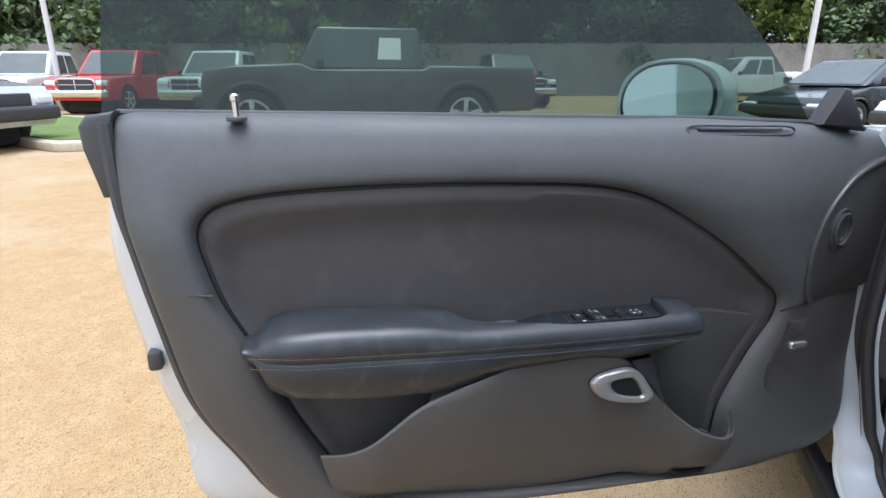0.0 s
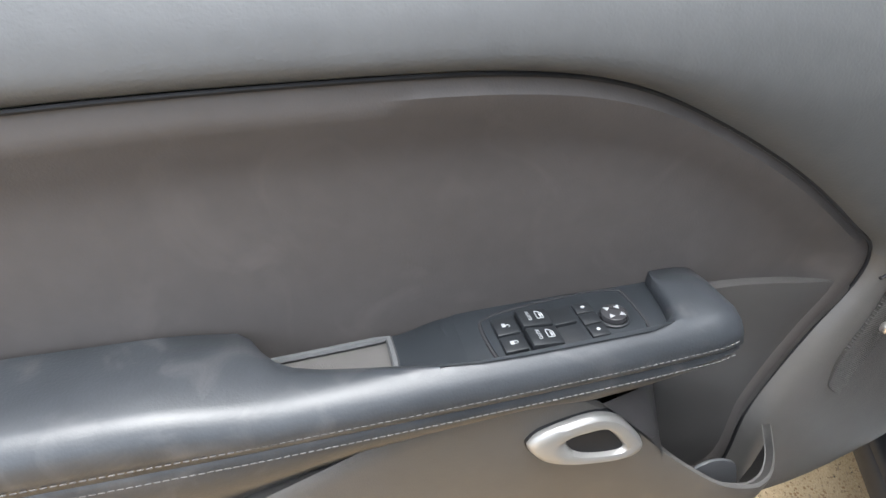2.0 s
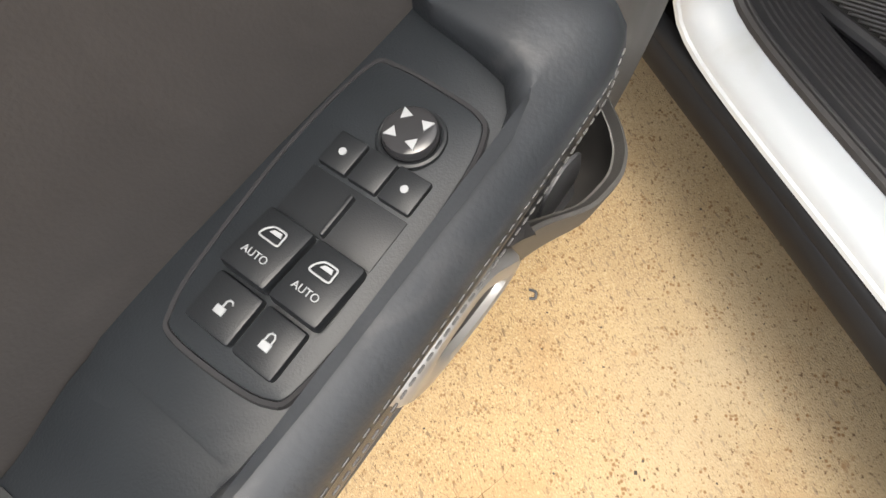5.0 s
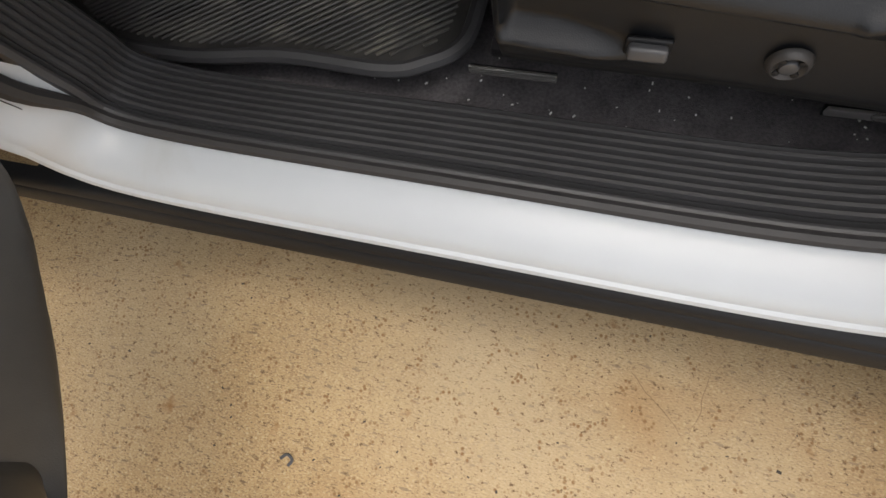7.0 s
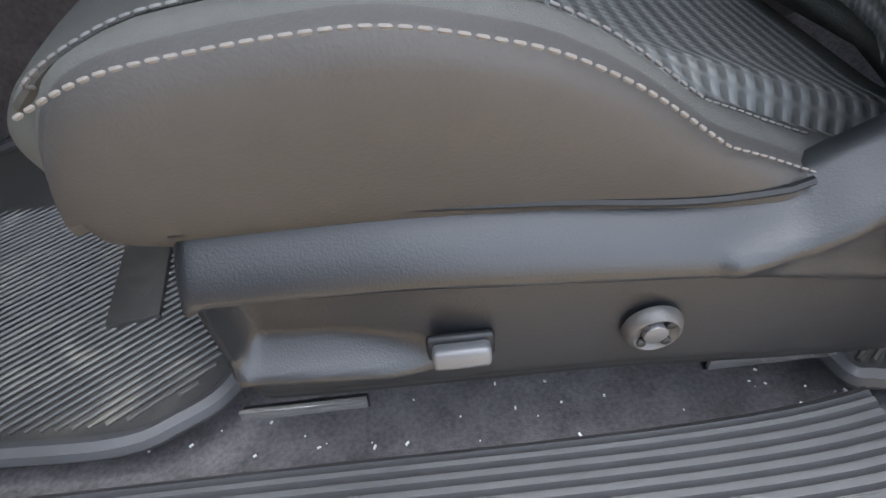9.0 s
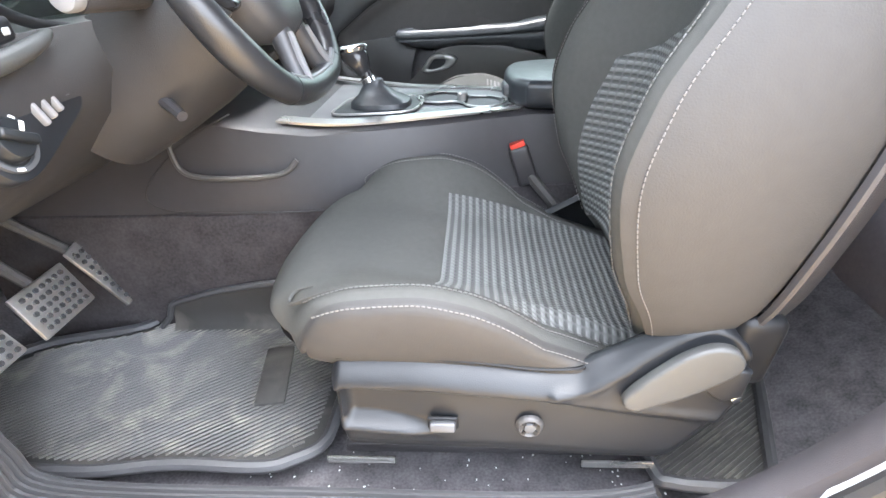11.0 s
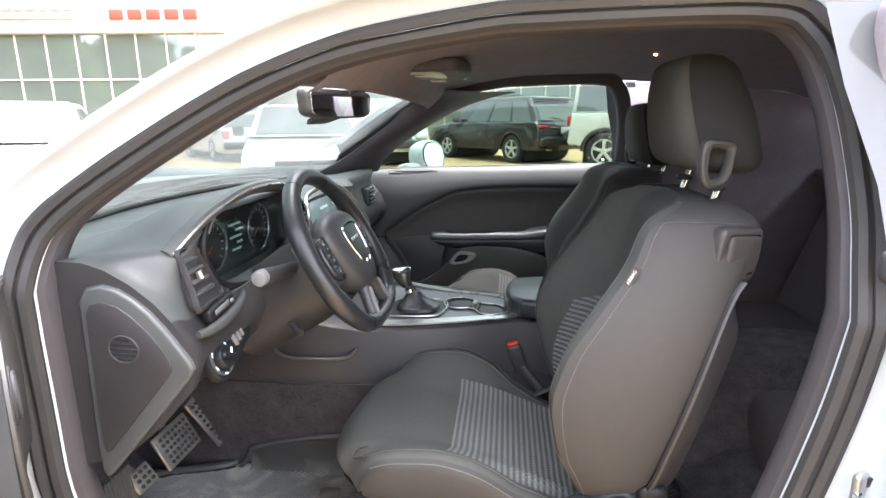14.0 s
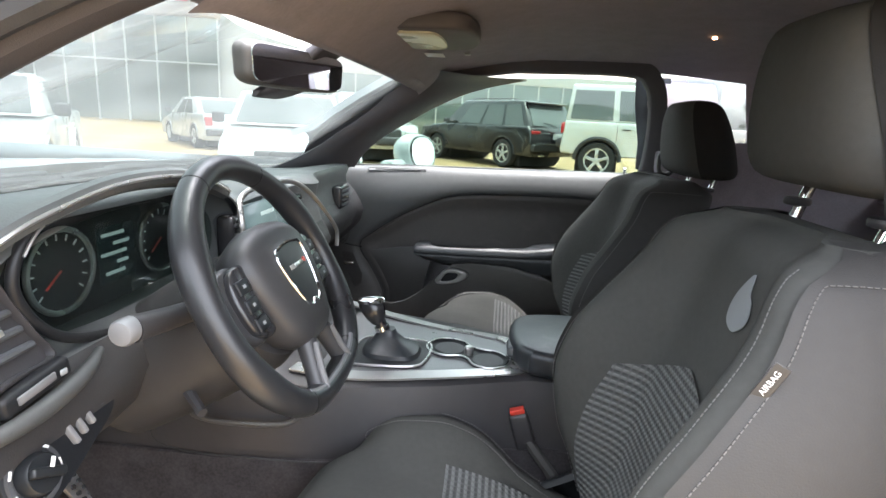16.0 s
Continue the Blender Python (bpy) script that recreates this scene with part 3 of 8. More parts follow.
    # pull well with ribbed floor
    part("pull_well", prism([(0.655, -0.040), (0.655, 0.030), (0.74, 0.024), (0.79, 0.010), (0.795, -0.040)], 0.738, 0.7445, "z"), M_LOWER, arm, "hard plastic floor of the pull well")
    part("well_edge", tube([(0.785, -0.0375, 0.7475), (0.74, -0.0375, 0.7475), (0.70, -0.0375, 0.748), (0.688, -0.036, 0.7485), (0.687, -0.01, 0.7485), (0.688, 0.016, 0.7485)], 0.0032, 6), M_SOFT, arm, "raised edge of the pull well")
    # switch plate
    plate_pts = [(0.640, -0.040), (0.640, 0.0), (0.640, 0.030), (0.62, 0.0325), (0.50, 0.0325), (0.462, 0.024), (0.449, 0.008), (0.444, -0.015), (0.452, -0.041), (0.55, -0.041)]
    plate = part("switch_plate", prism(smooth_line(plate_pts, 60, True), 0.730, 0.7560, "z", 0.0015), M_PLATE, door, "satin black window switch plate")
    rows = []
    for k in range(9):
        u = lerp(0.686, 0.634, k / 8)
        z = lerp(0.7480, 0.7562, ease(0.684, 0.640, u))
        rows.append([(u, -0.042, z - 0.012), (u, -0.0405, z - 0.001), (u, -0.038, z), (u, 0.0, z), (u, 0.020, z), (u, 0.033, z - 0.0005), (u, 0.034, z - 0.012)])
    part("plate_ramp", rings(rows, closed_ring=False, caps=False), M_PLATE, plate, "sloping end of the switch plate")
    if driver:
        make_switches(plate)
    # release handle
    ring_o = [(0.5935, 0.670), (0.592, 0.676), (0.583, 0.684), (0.560, 0.690), (0.535, 0.6915), (0.515, 0.682), (0.502, 0.666), (0.490, 0.648), (0.487, 0.638), (0.493, 0.631), (0.508, 0.629), (0.530, 0.632), (0.555, 0.638), (0.576, 0.647), (0.589, 0.660)]
    ring_i = [(0.5605, 0.668), (0.559, 0.672), (0.552, 0.6745), (0.540, 0.675), (0.528, 0.674), (0.521, 0.668), (0.514, 0.658), (0.508, 0.648), (0.507, 0.643), (0.511, 0.641), (0.520, 0.6415), (0.532, 0.644), (0.544, 0.648), (0.553, 0.654), (0.558, 0.661)]
    o, i2 = smooth_line(ring_o, 60, True), smooth_line(ring_i, 60, True)
    secs = []
    for k, v in [(-0.02, 0.030), (0.0, 0.036), (0.06, 0.0405), (0.2, 0.0430), (0.6, 0.0438), (0.85, 0.0428), (0.97, 0.040), (1.0, 0.036), (1.0, 0.020)]:
        secs.append([(lerp(a, b, k)[0], v, lerp(a, b, k)[1]) for a, b in zip(o, i2)])
    handle = part("release_handle", rings(secs, caps=False), M_HANDLE, door, "satin silver inside release handle")
    # Near-black plate just over the panel stands for the shaded hole behind the handle
    part("handle_cup", prism([(p[0], p[1]) for p in smooth_line(ring_i, 30, True)], 0.030, 0.0388, "y"), M_SKIRTLOW, handle)
    part("handle_gap", tube([(p[0], 0.0335, p[1]) for p in o], 0.0016, 6, True), M_SKIRTLOW, handle)
    # panel between the handle and the front pocket, and the hard panel behind the pocket
    rows = [[(0.530, 0.036, 0.700), (0.495, 0.030, 0.700), (0.478, 0.006, 0.712), (0.474, -0.034, 0.722)], [(0.505, 0.036, 0.672), (0.480, 0.030, 0.672), (0.465, 0.006, 0.682), (0.462, -0.034, 0.690)], [(0.478, 0.037, 0.640), (0.464, 0.030, 0.632), (0.452, 0.006, 0.632), (0.449, -0.034, 0.632)], [(0.462, 0.037, 0.615), (0.450, 0.030, 0.560), (0.440, 0.006, 0.520), (0.437, -0.034, 0.500)]]
    part("pocket_divider", rings(rows, closed_ring=False, caps=False), M_TRIM, door, "grey-black panel beside the pocket")
    back = smooth_line([(0.50, 0.744), (0.44, 0.7435), (0.367, 0.739), (0.30, 0.727), (0.236, 0.709), (0.269, 0.652), (0.309, 0.560), (0.336, 0.462), (0.42, 0.456), (0.50, 0.456), (0.51, 0.60)], 66, True)
    # Darker than the lower panel: the pocket's shade is put into the colour
    part("pocket_back", prism([(p[0], p[1]) for p in back], -0.060, -0.0250, "y", 0.0008), M_LEVER, door, "hard panel behind the front pocket")
    tab = smooth_line([(0.402, 0.470), (0.402, 0.520), (0.392, 0.536), (0.372, 0.540), (0.350, 0.530), (0.340, 0.512), (0.338, 0.470)], 30, True)
    part("pocket_tab", prism([(p[0], p[1]) for p in tab], 0.010, 0.0135, "y", 0.001), M_BEZEL, door, "small rounded tab inside the pocket")
    # lock pin, defroster slot, puddle lamp
    pin = disc((1.051, -0.034, 1.053), 0.012, 0.006, "z", 16, 0.002)
    part("pin_collar", pin, M_BEZEL, door)
    part("lock_pin", tube([(1.051, -0.034, 1.05), (1.051, -0.034, 1.073), (1.051, -0.034, 1.0745), (1.051, -0.034, 1.080), (1.051, -0.034, 1.082)], [0.0045, 0.0045, 0.0062, 0.0062, 0.004], 12), M_CHROME, door, "chrome door lock pin")
    slot = smooth_line([(0.26, 1.017), (0.245, 1.022), (0.26, 1.029), (0.34, 1.031), (0.42, 1.033), (0.432, 1.028), (0.42, 1.021), (0.34, 1.018)], 32, True)
    part("defroster_slot", tube([(u, -0.0095 - 0.030 * ease(0.90, 1.06, z), z) for u, z in slot], 0.0019, 6, True), M_BEZEL, trim)
    part("slot_vane", tube([(0.27, -0.0345, 1.0245), (0.415, -0.0350, 1.0275)], 0.0018, 6), M_GLOSSBLK, trim)
    part("door_lamp", rbox(0.196, 0.004, 0.672, 0.034, 0.010, 0.013, 0.005, 3), M_SILVER, door, "small pale courtesy lamp")
    # speaker panel with fine ribs, sweeping up to the front
    bm = bmesh.new()
    for i in range(46):
        z = 0.560 + i * 0.0033
        a, b = 0.105 + 0.02 * ease(0.62, 0.71, z) + 0.03 * ease(0.60, 0.56, z), 0.240 - 0.03 * ease(0.62, 0.71, z) - 0.03 * ease(0.60, 0.56, z)
        for k in range(6):
            rbox(lerp(a, b, (k + 0.5) / 6), -0.0030, z, (b - a) / 6, 0.0036, 0.0015, 0, 1, bm)
    grille = part("speaker_grille", bm, M_LOWER, door, "fine ribbed black speaker panel")
    # darker panel that sweeps up in front of the trim, with the cable grommet
    fp = smooth_line([(0.172, 0.742), (0.190, 0.795), (0.190, 0.842), (0.172, 0.893), (0.132, 0.936), (0.09, 0.958), (0.040, 0.972), (-0.008, 0.97), (-0.006, 0.89), (0.008, 0.80), (0.022, 0.752), (0.10, 0.742)], 40, True)
    fpan = part("front_panel", prism([(p[0], p[1]) for p in fp], -0.020, 0.0015, "y", 0.003), M_LEVER, door, "dark plastic panel at the hinge end")
    part("panel_edge", tube([(p[0], 0.001, p[1]) for p in fp[0:22]], 0.005, 8), M_LEVER, fpan)
    for rr, vv in ((0.026, 0.002), (0.021, 0.006), (0.016, 0.003)):
        part("grommet_ring", tube([(0.132 + 1.0 * rr * math.cos(a), vv + 0.002, 0.863 + 1.25 * rr * math.sin(a)) for a in [2 * math.pi * i / 24 for i in range(24)]], 0.0035, 6, True), M_RUBBER, fpan)
    fseam = part("front_seam", tube([(0.238, 0.0, 0.735), (0.21, 0.0, 0.738), (0.16, -0.001, 0.742), (0.11, -0.002, 0.745)], 0.0018, 6), M_GLOSSBLK, trim)
    for ob in (grille, fpan, *fpan.children, fseam):
        for v in ob.data.vertices:
            v.co.y += fall(v.co.x, v.co.z)
    part("rear_seam", tube([(1.098, -0.004, 0.842), (1.125, -0.002, 0.846), (1.160, -0.018, 0.850)], 0.0022, 6), M_GLOSSBLK, trim)
    # belt seal, rear weatherstrip, glass
    part("belt_seal", tube([(0.07, -0.071, 1.018), (0.19, -0.071, 1.031), (0.36, -0.071, 1.039), (0.6, -0.071, 1.0455), (1.19, -0.071, 1.060)], 0.0045, 8), M_RUBBER, door)
    part("edge_seal", tube(smooth_line([(1.199, -0.047, 1.050), (1.198, -0.048, 0.96), (1.189, -0.048, 0.895), (1.174, -0.048, 0.80), (1.150, -0.048, 0.68), (1.101, -0.048, 0.585), (1.032, -0.050, 0.480), (0.9, -0.055, 0.445), (0.5, -0.068, 0.412), (0.1, -0.068, 0.425)], 50), 0.009, 8), M_RUBBER, door, "black rubber door seal")
    part("corner_cap", prism([(1.186, 1.063), (1.218, 1.058), (1.227, 1.046), (1.226, 1.020), (1.214, 0.962), (1.204, 0.962), (1.200, 1.0), (1.196, 1.04)], -0.094, -0.045, "y", 0.005, 3), M_RUBBER, door, "black rubber corner cap")
    part("door_latch", rbox(1.194, -0.070, 0.733, 0.018, 0.030, 0.028, 0.005, 2), M_RUBBER, door, "black door latch cover")
    part("sail_panel", prism([(0.178, 1.028), (0.146, 1.084), (0.133, 1.082), (0.088, 1.018)], -0.085, -0.050, "y", 0.006), M_TRIM, door, "black triangular sail panel")
    gl = smooth_line([(0.185, 1.03), (0.245, 1.13), (0.34, 1.235), (0.46, 1.315), (0.62, 1.365), (0.85, 1.385), (1.08, 1.385)], 30)
    gp = [(p[0], p[1]) for p in gl] + [(1.165, 1.375), (1.190, 1.30), (1.203, 1.15), (1.210, 1.03)]
    g = part("window_glass", prism([(u, z) for u, z in gp], -0.072, -0.0675, "y"), M_DOORGLASS, door, "raised tinted frameless window glass")
    for v in g.data.vertices:
        v.co.y -= 0.28 * max(0, v.co.z - 1.03)
    return door


def lettering(name, text, size, m, material, parent):
    """Raised print with the built-in font, as a mesh."""
    cu = bpy.data.curves.new(name, "FONT")
    cu.body, cu.size, cu.extrude, cu.align_x, cu.align_y = text, size, 0.0002, "CENTER", "CENTER"
    tmp = new("tmp_text", cu)
    dg = bpy.context.evaluated_depsgraph_get()
    me = bpy.data.meshes.new_from_object(tmp.evaluated_get(dg))
    bpy.data.objects.remove(tmp)
    bpy.data.curves.remove(cu)
    me.transform(m)
    me.materials.clear()
    me.materials.append(material)
    ob = new(name, me)
    ob.parent = parent
    return ob


def make_switches(plate):
    """The driver's window, lock and mirror controls on the switch plate."""
    z = 0.7560
    dv = 0.0075
    bez = smooth_line([(0.614, -0.028), (0.614, -0.004), (0.611, 0.014), (0.602, 0.020), (0.563, 0.0225), (0.517, 0.0210), (0.496, 0.017), (0.489, 0.010), (0.487, -0.006), (0.487, -0.030), (0.493, -0.039), (0.534, -0.0425), (0.589, -0.0385), (0.608, -0.034)], 60, True)
    part("switch_bezel", prism([(p[0], p[1] + dv) for p in bez], z - 0.004, z + 0.002, "z", 0.0015), M_PLATE, plate, "raised black bezel round the switches")
    zt = z + 0.002
    # Black tube draws the shadow line of the groove round the bezel
    part("bezel_groove", tube([(0.55 + (p[0] - 0.55) * 1.015, (p[1] + dv) * 1.02, z + 0.0002) for p in bez], 0.0016, 6, True), M_GLOSSBLK, plate)
    for v, w in ((-0.0175 + dv, 0.022), (0.0035 + dv, 0.019)):
        b = part("lock_button", rbox(0.597, v, zt + 0.001, 0.019, w - 0.001, 0.005, 0.0015), M_SWITCH, plate)
        bm = rbox(0.5985, v, zt + 0.0036, 0.0030, 0.0042, 0.0006, 0.0002, 1)
        side = 0.0016 if v < 0 else 0.0
        shackle = [(0.5970, -0.0014 + side), (0.5950, -0.0014 + side), (0.5940, -0.0006 + side), (0.5940, 0.0006 + side), (0.5950, 0.0014 + side)] + ([] if side else [(0.5970, 0.0014)])
        tube([(a, v + c, zt + 0.0036) for a, c in shackle], 0.0004, 5, bm=bm)
        part("padlock_mark", bm, M_PRINT, b)
    for v in (-0.0185 + dv, 0.0045 + dv):
        tilt = Matrix.Rotation(radians(-8), 3, "Y")
        b = part("window_switch", rbox(0.573, v, zt + 0.0025, 0.026, 0.0215, 0.007, 0.002, rot=tilt), M_SWITCH, plate, "window switch printed AUTO")
        zz = zt + 0.0066
        shape = smooth_line([(-0.0042, -0.0024), (-0.0042, -0.0004), (-0.0030, 0.0014), (-0.0012, 0.0026), (0.0026, 0.0028), (0.0040, 0.0022), (0.0042, -0.0002), (0.0040, -0.0024), (0.0, -0.0026)], 40, True)
        bm = tube([(0.5685 - w, v + r, zz + 0.14 * -w) for r, w in shape], 0.00042, 5, True)
        pane = prism([(0.5685 - w, v + r) for r, w in ((-0.0022, 0.0002), (-0.0008, 0.0017), (0.0024, 0.0019), (0.0030, 0.0002))], zz - 0.0006, zz - 0.0001, "z")
        merge(bm, pane)
        part("window_mark", bm, M_PRINT, b)
        lettering("auto_mark", "AUTO", 0.0040, Matrix.Translation((0.5775, v, zz + 0.0010)) @ Matrix.Rotation(radians(90), 4, "Z") @ Matrix.Rotation(radians(0), 4, "X"), M_PRINT, b)
    # Thin black plate whose colour stands for the dark of a deep well
    part("switch_well", rbox(0.549, -0.007 + dv, zt - 0.0005, 0.022, 0.044, 0.0020, 0.0006), M_SWITCH, plate)
    part("well_rib", rbox(0.550, -0.007 + dv, zt + 0.0015, 0.018, 0.0022, 0.004, 0.0008), M_SWITCH, plate)
    for v, w in ((-0.0215 + dv, 0.013), (-0.0075 + dv, 0.013), (0.0070 + dv, 0.014)):
        b = part("mirror_button", rbox(0.529, v, zt + 0.0008, 0.015, w, 0.0035, 0.001), M_SWITCH, plate)
        if abs(v + 0.0075 - dv) > 0.001:
            part("button_mark", disc((0.529, v, zt + 0.0027), 0.0016, 0.0005, "z", 8), M_PRINT, b)
    k = part("mirror_knob", disc((0.510, 0.003, zt + 0.0022), 0.0108, 0.009, "z", 32, 0.0025), M_GLOSSBLK, plate, "round mirror knob with four white arrows")
    for i in range(4):
        a = radians(45 + 90 * i)
        c = (0.510 + 0.0066 * math.cos(a), 0.003 + 0.0068 * math.sin(a))
        pts = [(c[0] + 0.0028 * math.cos(a + t), c[1] + 0.0028 * math.sin(a + t)) for t in (0, 2.2, -2.2)]
        part("arrow_mark", prism(pts, zt + 0.0065, zt + 0.0071, "z"), M_PRINT, k)
    part("knob_ring", tube([(0.510 + 0.0122 * math.cos(a), 0.003 + 0.0122 * math.sin(a), zt + 0.0008) for a in [2 * math.pi * i / 36 for i in range(36)]], 0.0014, 8, True), M_SWITCH, k)


driver_door = make_door(DOOR, "open car door with grey-black trim, armrest and raised glass", True)
PDOOR = Matrix.Translation((-0.39, 0.70, 0.072)) @ Matrix.Diagonal((1, -1, 0.88, 1))
passenger_door = make_door(PDOOR, "closed far car door with black trim and silver handle", False)


def make_mirror(parent, m, label):
    """A white outside mirror on a short foot."""
    root = part("mirror_housing", bmesh.new(), M_WHITE, parent, label)
    bm = bmesh.new()
    secs = []
    for k, s in [(0, 0.9), (0.15, 0.98), (0.4, 1.0), (0.7, 0.86), (0.9, 0.6), (1.0, 0.3)]:
        ring = []
        for i in range(28):
            a = 2 * math.pi * i / 28
            c, q = math.cos(a), math.sin(a)
            ring.append((0.108 * s * math.copysign(abs(c) ** 0.8, c), -0.095 * k, 0.079 * s * math.copysign(abs(q) ** 0.8, q) - 0.0))
        secs.append(ring)
    rings(secs, bm=bm)
    bmesh.ops.transform(bm, matrix=m, verts=bm.verts)
    finish(bm)
    bm.to_mesh(root.data)
    bm.free()
    bm = bmesh.new()
    pts = []
    for i in range(28):
        a = 2 * math.pi * i / 28
        c, q = math.cos(a), math.sin(a)
        pts.append((0.083 * math.copysign(abs(c) ** 0.85, c), 0.063 * math.copysign(abs(q) ** 0.9, q)))
    bm = prism(pts, 0.001, 0.004, "y")
    bmesh.ops.transform(bm, matrix=m, verts=bm.verts)
    part("mirror_glass", bm, M_MIRROR, root, "oval mirror glass")
    bm = tube([(p[0] * 1.03, 0.002, p[1] * 1.04) for p in pts], 0.0035, 6, True)
    bmesh.ops.transform(bm, matrix=m, verts=bm.verts)
    part("mirror_rim", bm, M_GLOSSBLK, root)
    bm = rbox(-0.13, -0.045, -0.045, 0.12, 0.06, 0.05, 0.02, 3)
    bmesh.ops.transform(bm, matrix=m, verts=bm.verts)
    part("mirror_foot", bm, M_WHITE, root)
    return root


def mirror_pose(u, v, z, turn):
    return Matrix.Translation((u, v, z)) @ Matrix.Rotation(radians(turn), 4, "Z") @ Matrix.Rotation(radians(9), 4, "X")


make_mirror(driver_door, mirror_pose(0.335, -0.235, 1.059, -60), "white outside mirror housing")
make_mirror(passenger_door, mirror_pose(0.385, -0.30, 1.075, -68), "white outside mirror housing")

# ---- car body ----
car = thing("coupe", "white coupe body with its door opening, roof and pillars", "car")
LOOP = [(-0.245, 0.375), (0.10, 0.370), (0.38, 0.373), (0.49, 0.410), (0.57, 0.500), (0.632, 0.65), (0.672, 0.81), (0.690, 0.92), (0.697, 1.0),
        (0.700, 1.08), (0.688, 1.19), (0.660, 1.262), (0.60, 1.288), (0.36, 1.286), (0.267, 1.280), (0.10, 1.250), (-0.03, 1.200), (-0.166, 1.120),
        (-0.270, 1.045), (-0.302, 0.990), (-0.308, 0.90), (-0.308, 0.78), (-0.308, 0.56), (-0.296, 0.435)]


def side_y(z):
    """How far out the body side stands at a height (on the driver's side)."""
    if z < 0.95:
        return -lerp(0.69, 0.74, ease(0.38, 0.70, z))
    return -0.74 + 0.38 * (z - 0.95)


def opening(grow, out, n=160):
    """The door opening's outline, widened by grow and moved outwards by out."""
    pts = smooth_line(LOOP, n, True)
    res = []
    for i, p in enumerate(pts):
        t = pts[(i + 1) % n] - pts[i - 1]
        nx, nz = t[1], -t[0]
        k = math.hypot(nx, nz)
        x, z = p[0] + grow * nx / k, p[1] + grow * nz / k
        res.append((x, side_y(p[1]) - out, z))
    return res


def seal_line(grow, out):
    """The rubber seal's line: up the front, over the roof and down the rear of the opening."""
    pts = opening(grow, out)
    keep = [i for i in range(len(pts)) if pts[i][2] >= 0.40]
    gap = next(i for i in range(len(keep)) if (keep[(i + 1) % len(keep)] - keep[i]) % len(pts) > 1)
    return [pts[i] for i in keep[gap + 1:] + keep[:gap + 1]]


def frame_skin(offsets, z0, flip=1, front=None):
    """A skin along the opening, open at the sill; at the front it may begin higher up."""
    base = opening(0, 0)
    keep = [i for i in range(len(base)) if base[i][2] >= (front if front and base[i][0] < 0.2 else z0)]
    gap = next(i for i in range(len(keep)) if (keep[(i + 1) % len(keep)] - keep[i]) % len(base) > 1)
    order = keep[gap + 1:] + keep[:gap + 1]
    secs = []
    for g, o in offsets:
        ring = opening(g, o)
        secs.append([(ring[i][0], flip * ring[i][1], ring[i][2]) for i in order])
    return rings(secs, closed_ring=False, caps=False)


def frame_sweep(low, high, z0, z1, flip=1):
    """A closed skin round the whole opening: one section along the sill, another up the posts."""
    base = opening(0, 0)
    steps, reach = [0.0], [0.0]
    for a, b in zip(low, low[1:]):
        steps.append(steps[-1] + math.dist(a, b))
    for a, b in zip(high, high[1:]):
        reach.append(reach[-1] + math.dist(a, b))
    secs = []
    for d, (g0, o0) in zip(steps, low):
        at = reach[-1] * d / steps[-1]
        g1, o1 = ramp(at, [(c, p[0]) for c, p in zip(reach, high)]), ramp(at, [(c, p[1]) for c, p in zip(reach, high)])
        secs.append([Vector(p).lerp(Vector(q), ease(z0, z1, c[2])) for p, q, c in zip(opening(g0, o0), opening(g1, o1), base)])
    return rings([[(v[0], flip * v[1], v[2]) for v in row] for row in secs], caps=False)


def seal_loop(grow, out):
    """The rubber seal's closed line: along the sill it lies beside the tread plate."""
    return [(x, lerp(y, -0.679, ease(0.47, 0.385, z)), lerp(z, z + 0.003, ease(0.47, 0.385, z))) for x, y, z in opening(grow, out)]


loop = seal_loop(0.004, 0.004)
part("door_seal", tube(loop, [lerp(0.011, 0.0070, ease(0.50, 0.39, p[2])) for p in loop], 8, True), M_SEAL, car, "black rubber seal round the door opening")
lips = seal_line(0.017, 0.014)
part("seal_lip", tube(lips, [0.008 * ease(0.54, 0.68, p[2]) + 0.0006 for p in lips], 6), M_SEAL, car)
JAMB = ((0.0, -0.012), (0.012, 0.006), (0.030, 0.016), (0.044, 0.030), (0.052, 0.050), (0.060, 0.056))
SILL = ((0.010, -0.040), (0.005, -0.018), (0.003, -0.008), (0.0035, 0.002), (0.009, 0.022), (0.016, 0.040), (0.024, 0.0465), (0.028, 0.048), (0.0295, 0.052), (0.034, 0.054), (0.042, 0.044))
INNER = ((0.012, -0.002), (0.004, -0.010), (-0.007, -0.018), (-0.011, -0.032), (-0.004, -0.052), (0.03, -0.075))
for s in (1, -1):
    part("door_jamb", frame_sweep(SILL, JAMB, 0.385, 0.52, s), M_JAMB, car, "white painted door sill and jamb")
    part("pillar_trim", frame_skin(INNER, 0.388, s, 0.57), M_PILLAR, car, "dark grey pillar and roof rail trim")

striker = part("door_striker", rbox(0.716, -0.768, 0.750, 0.050, 0.010, 0.075, 0.008, 3, rot=Matrix.Rotation(radians(35), 3, "Z")), M_SILVER, car, "steel door striker")
part("striker_loop", tube([(0.704, -0.775, 0.765), (0.690, -0.800, 0.765), (0.694, -0.806, 0.750), (0.690, -0.800, 0.735), (0.704, -0.775, 0.735)], 0.005, 8), M_CHROME, striker)
for dz in (-0.028, 0.028):
    part("striker_bolt", disc((0.712, -0.775, 0.750 + dz), 0.007, 0.008, "y", 6, 0.001), M_TRIM, striker)
part("tyre_label", rbox(0.714, -0.771, 0.672, 0.030, 0.002, 0.060, 0, 1, rot=Matrix.Rotation(radians(35), 3, "Z")), mat("label_paper", (0.70, 0.62, 0.38), 0.5, spots=0.05), car, "small yellowish tyre label")
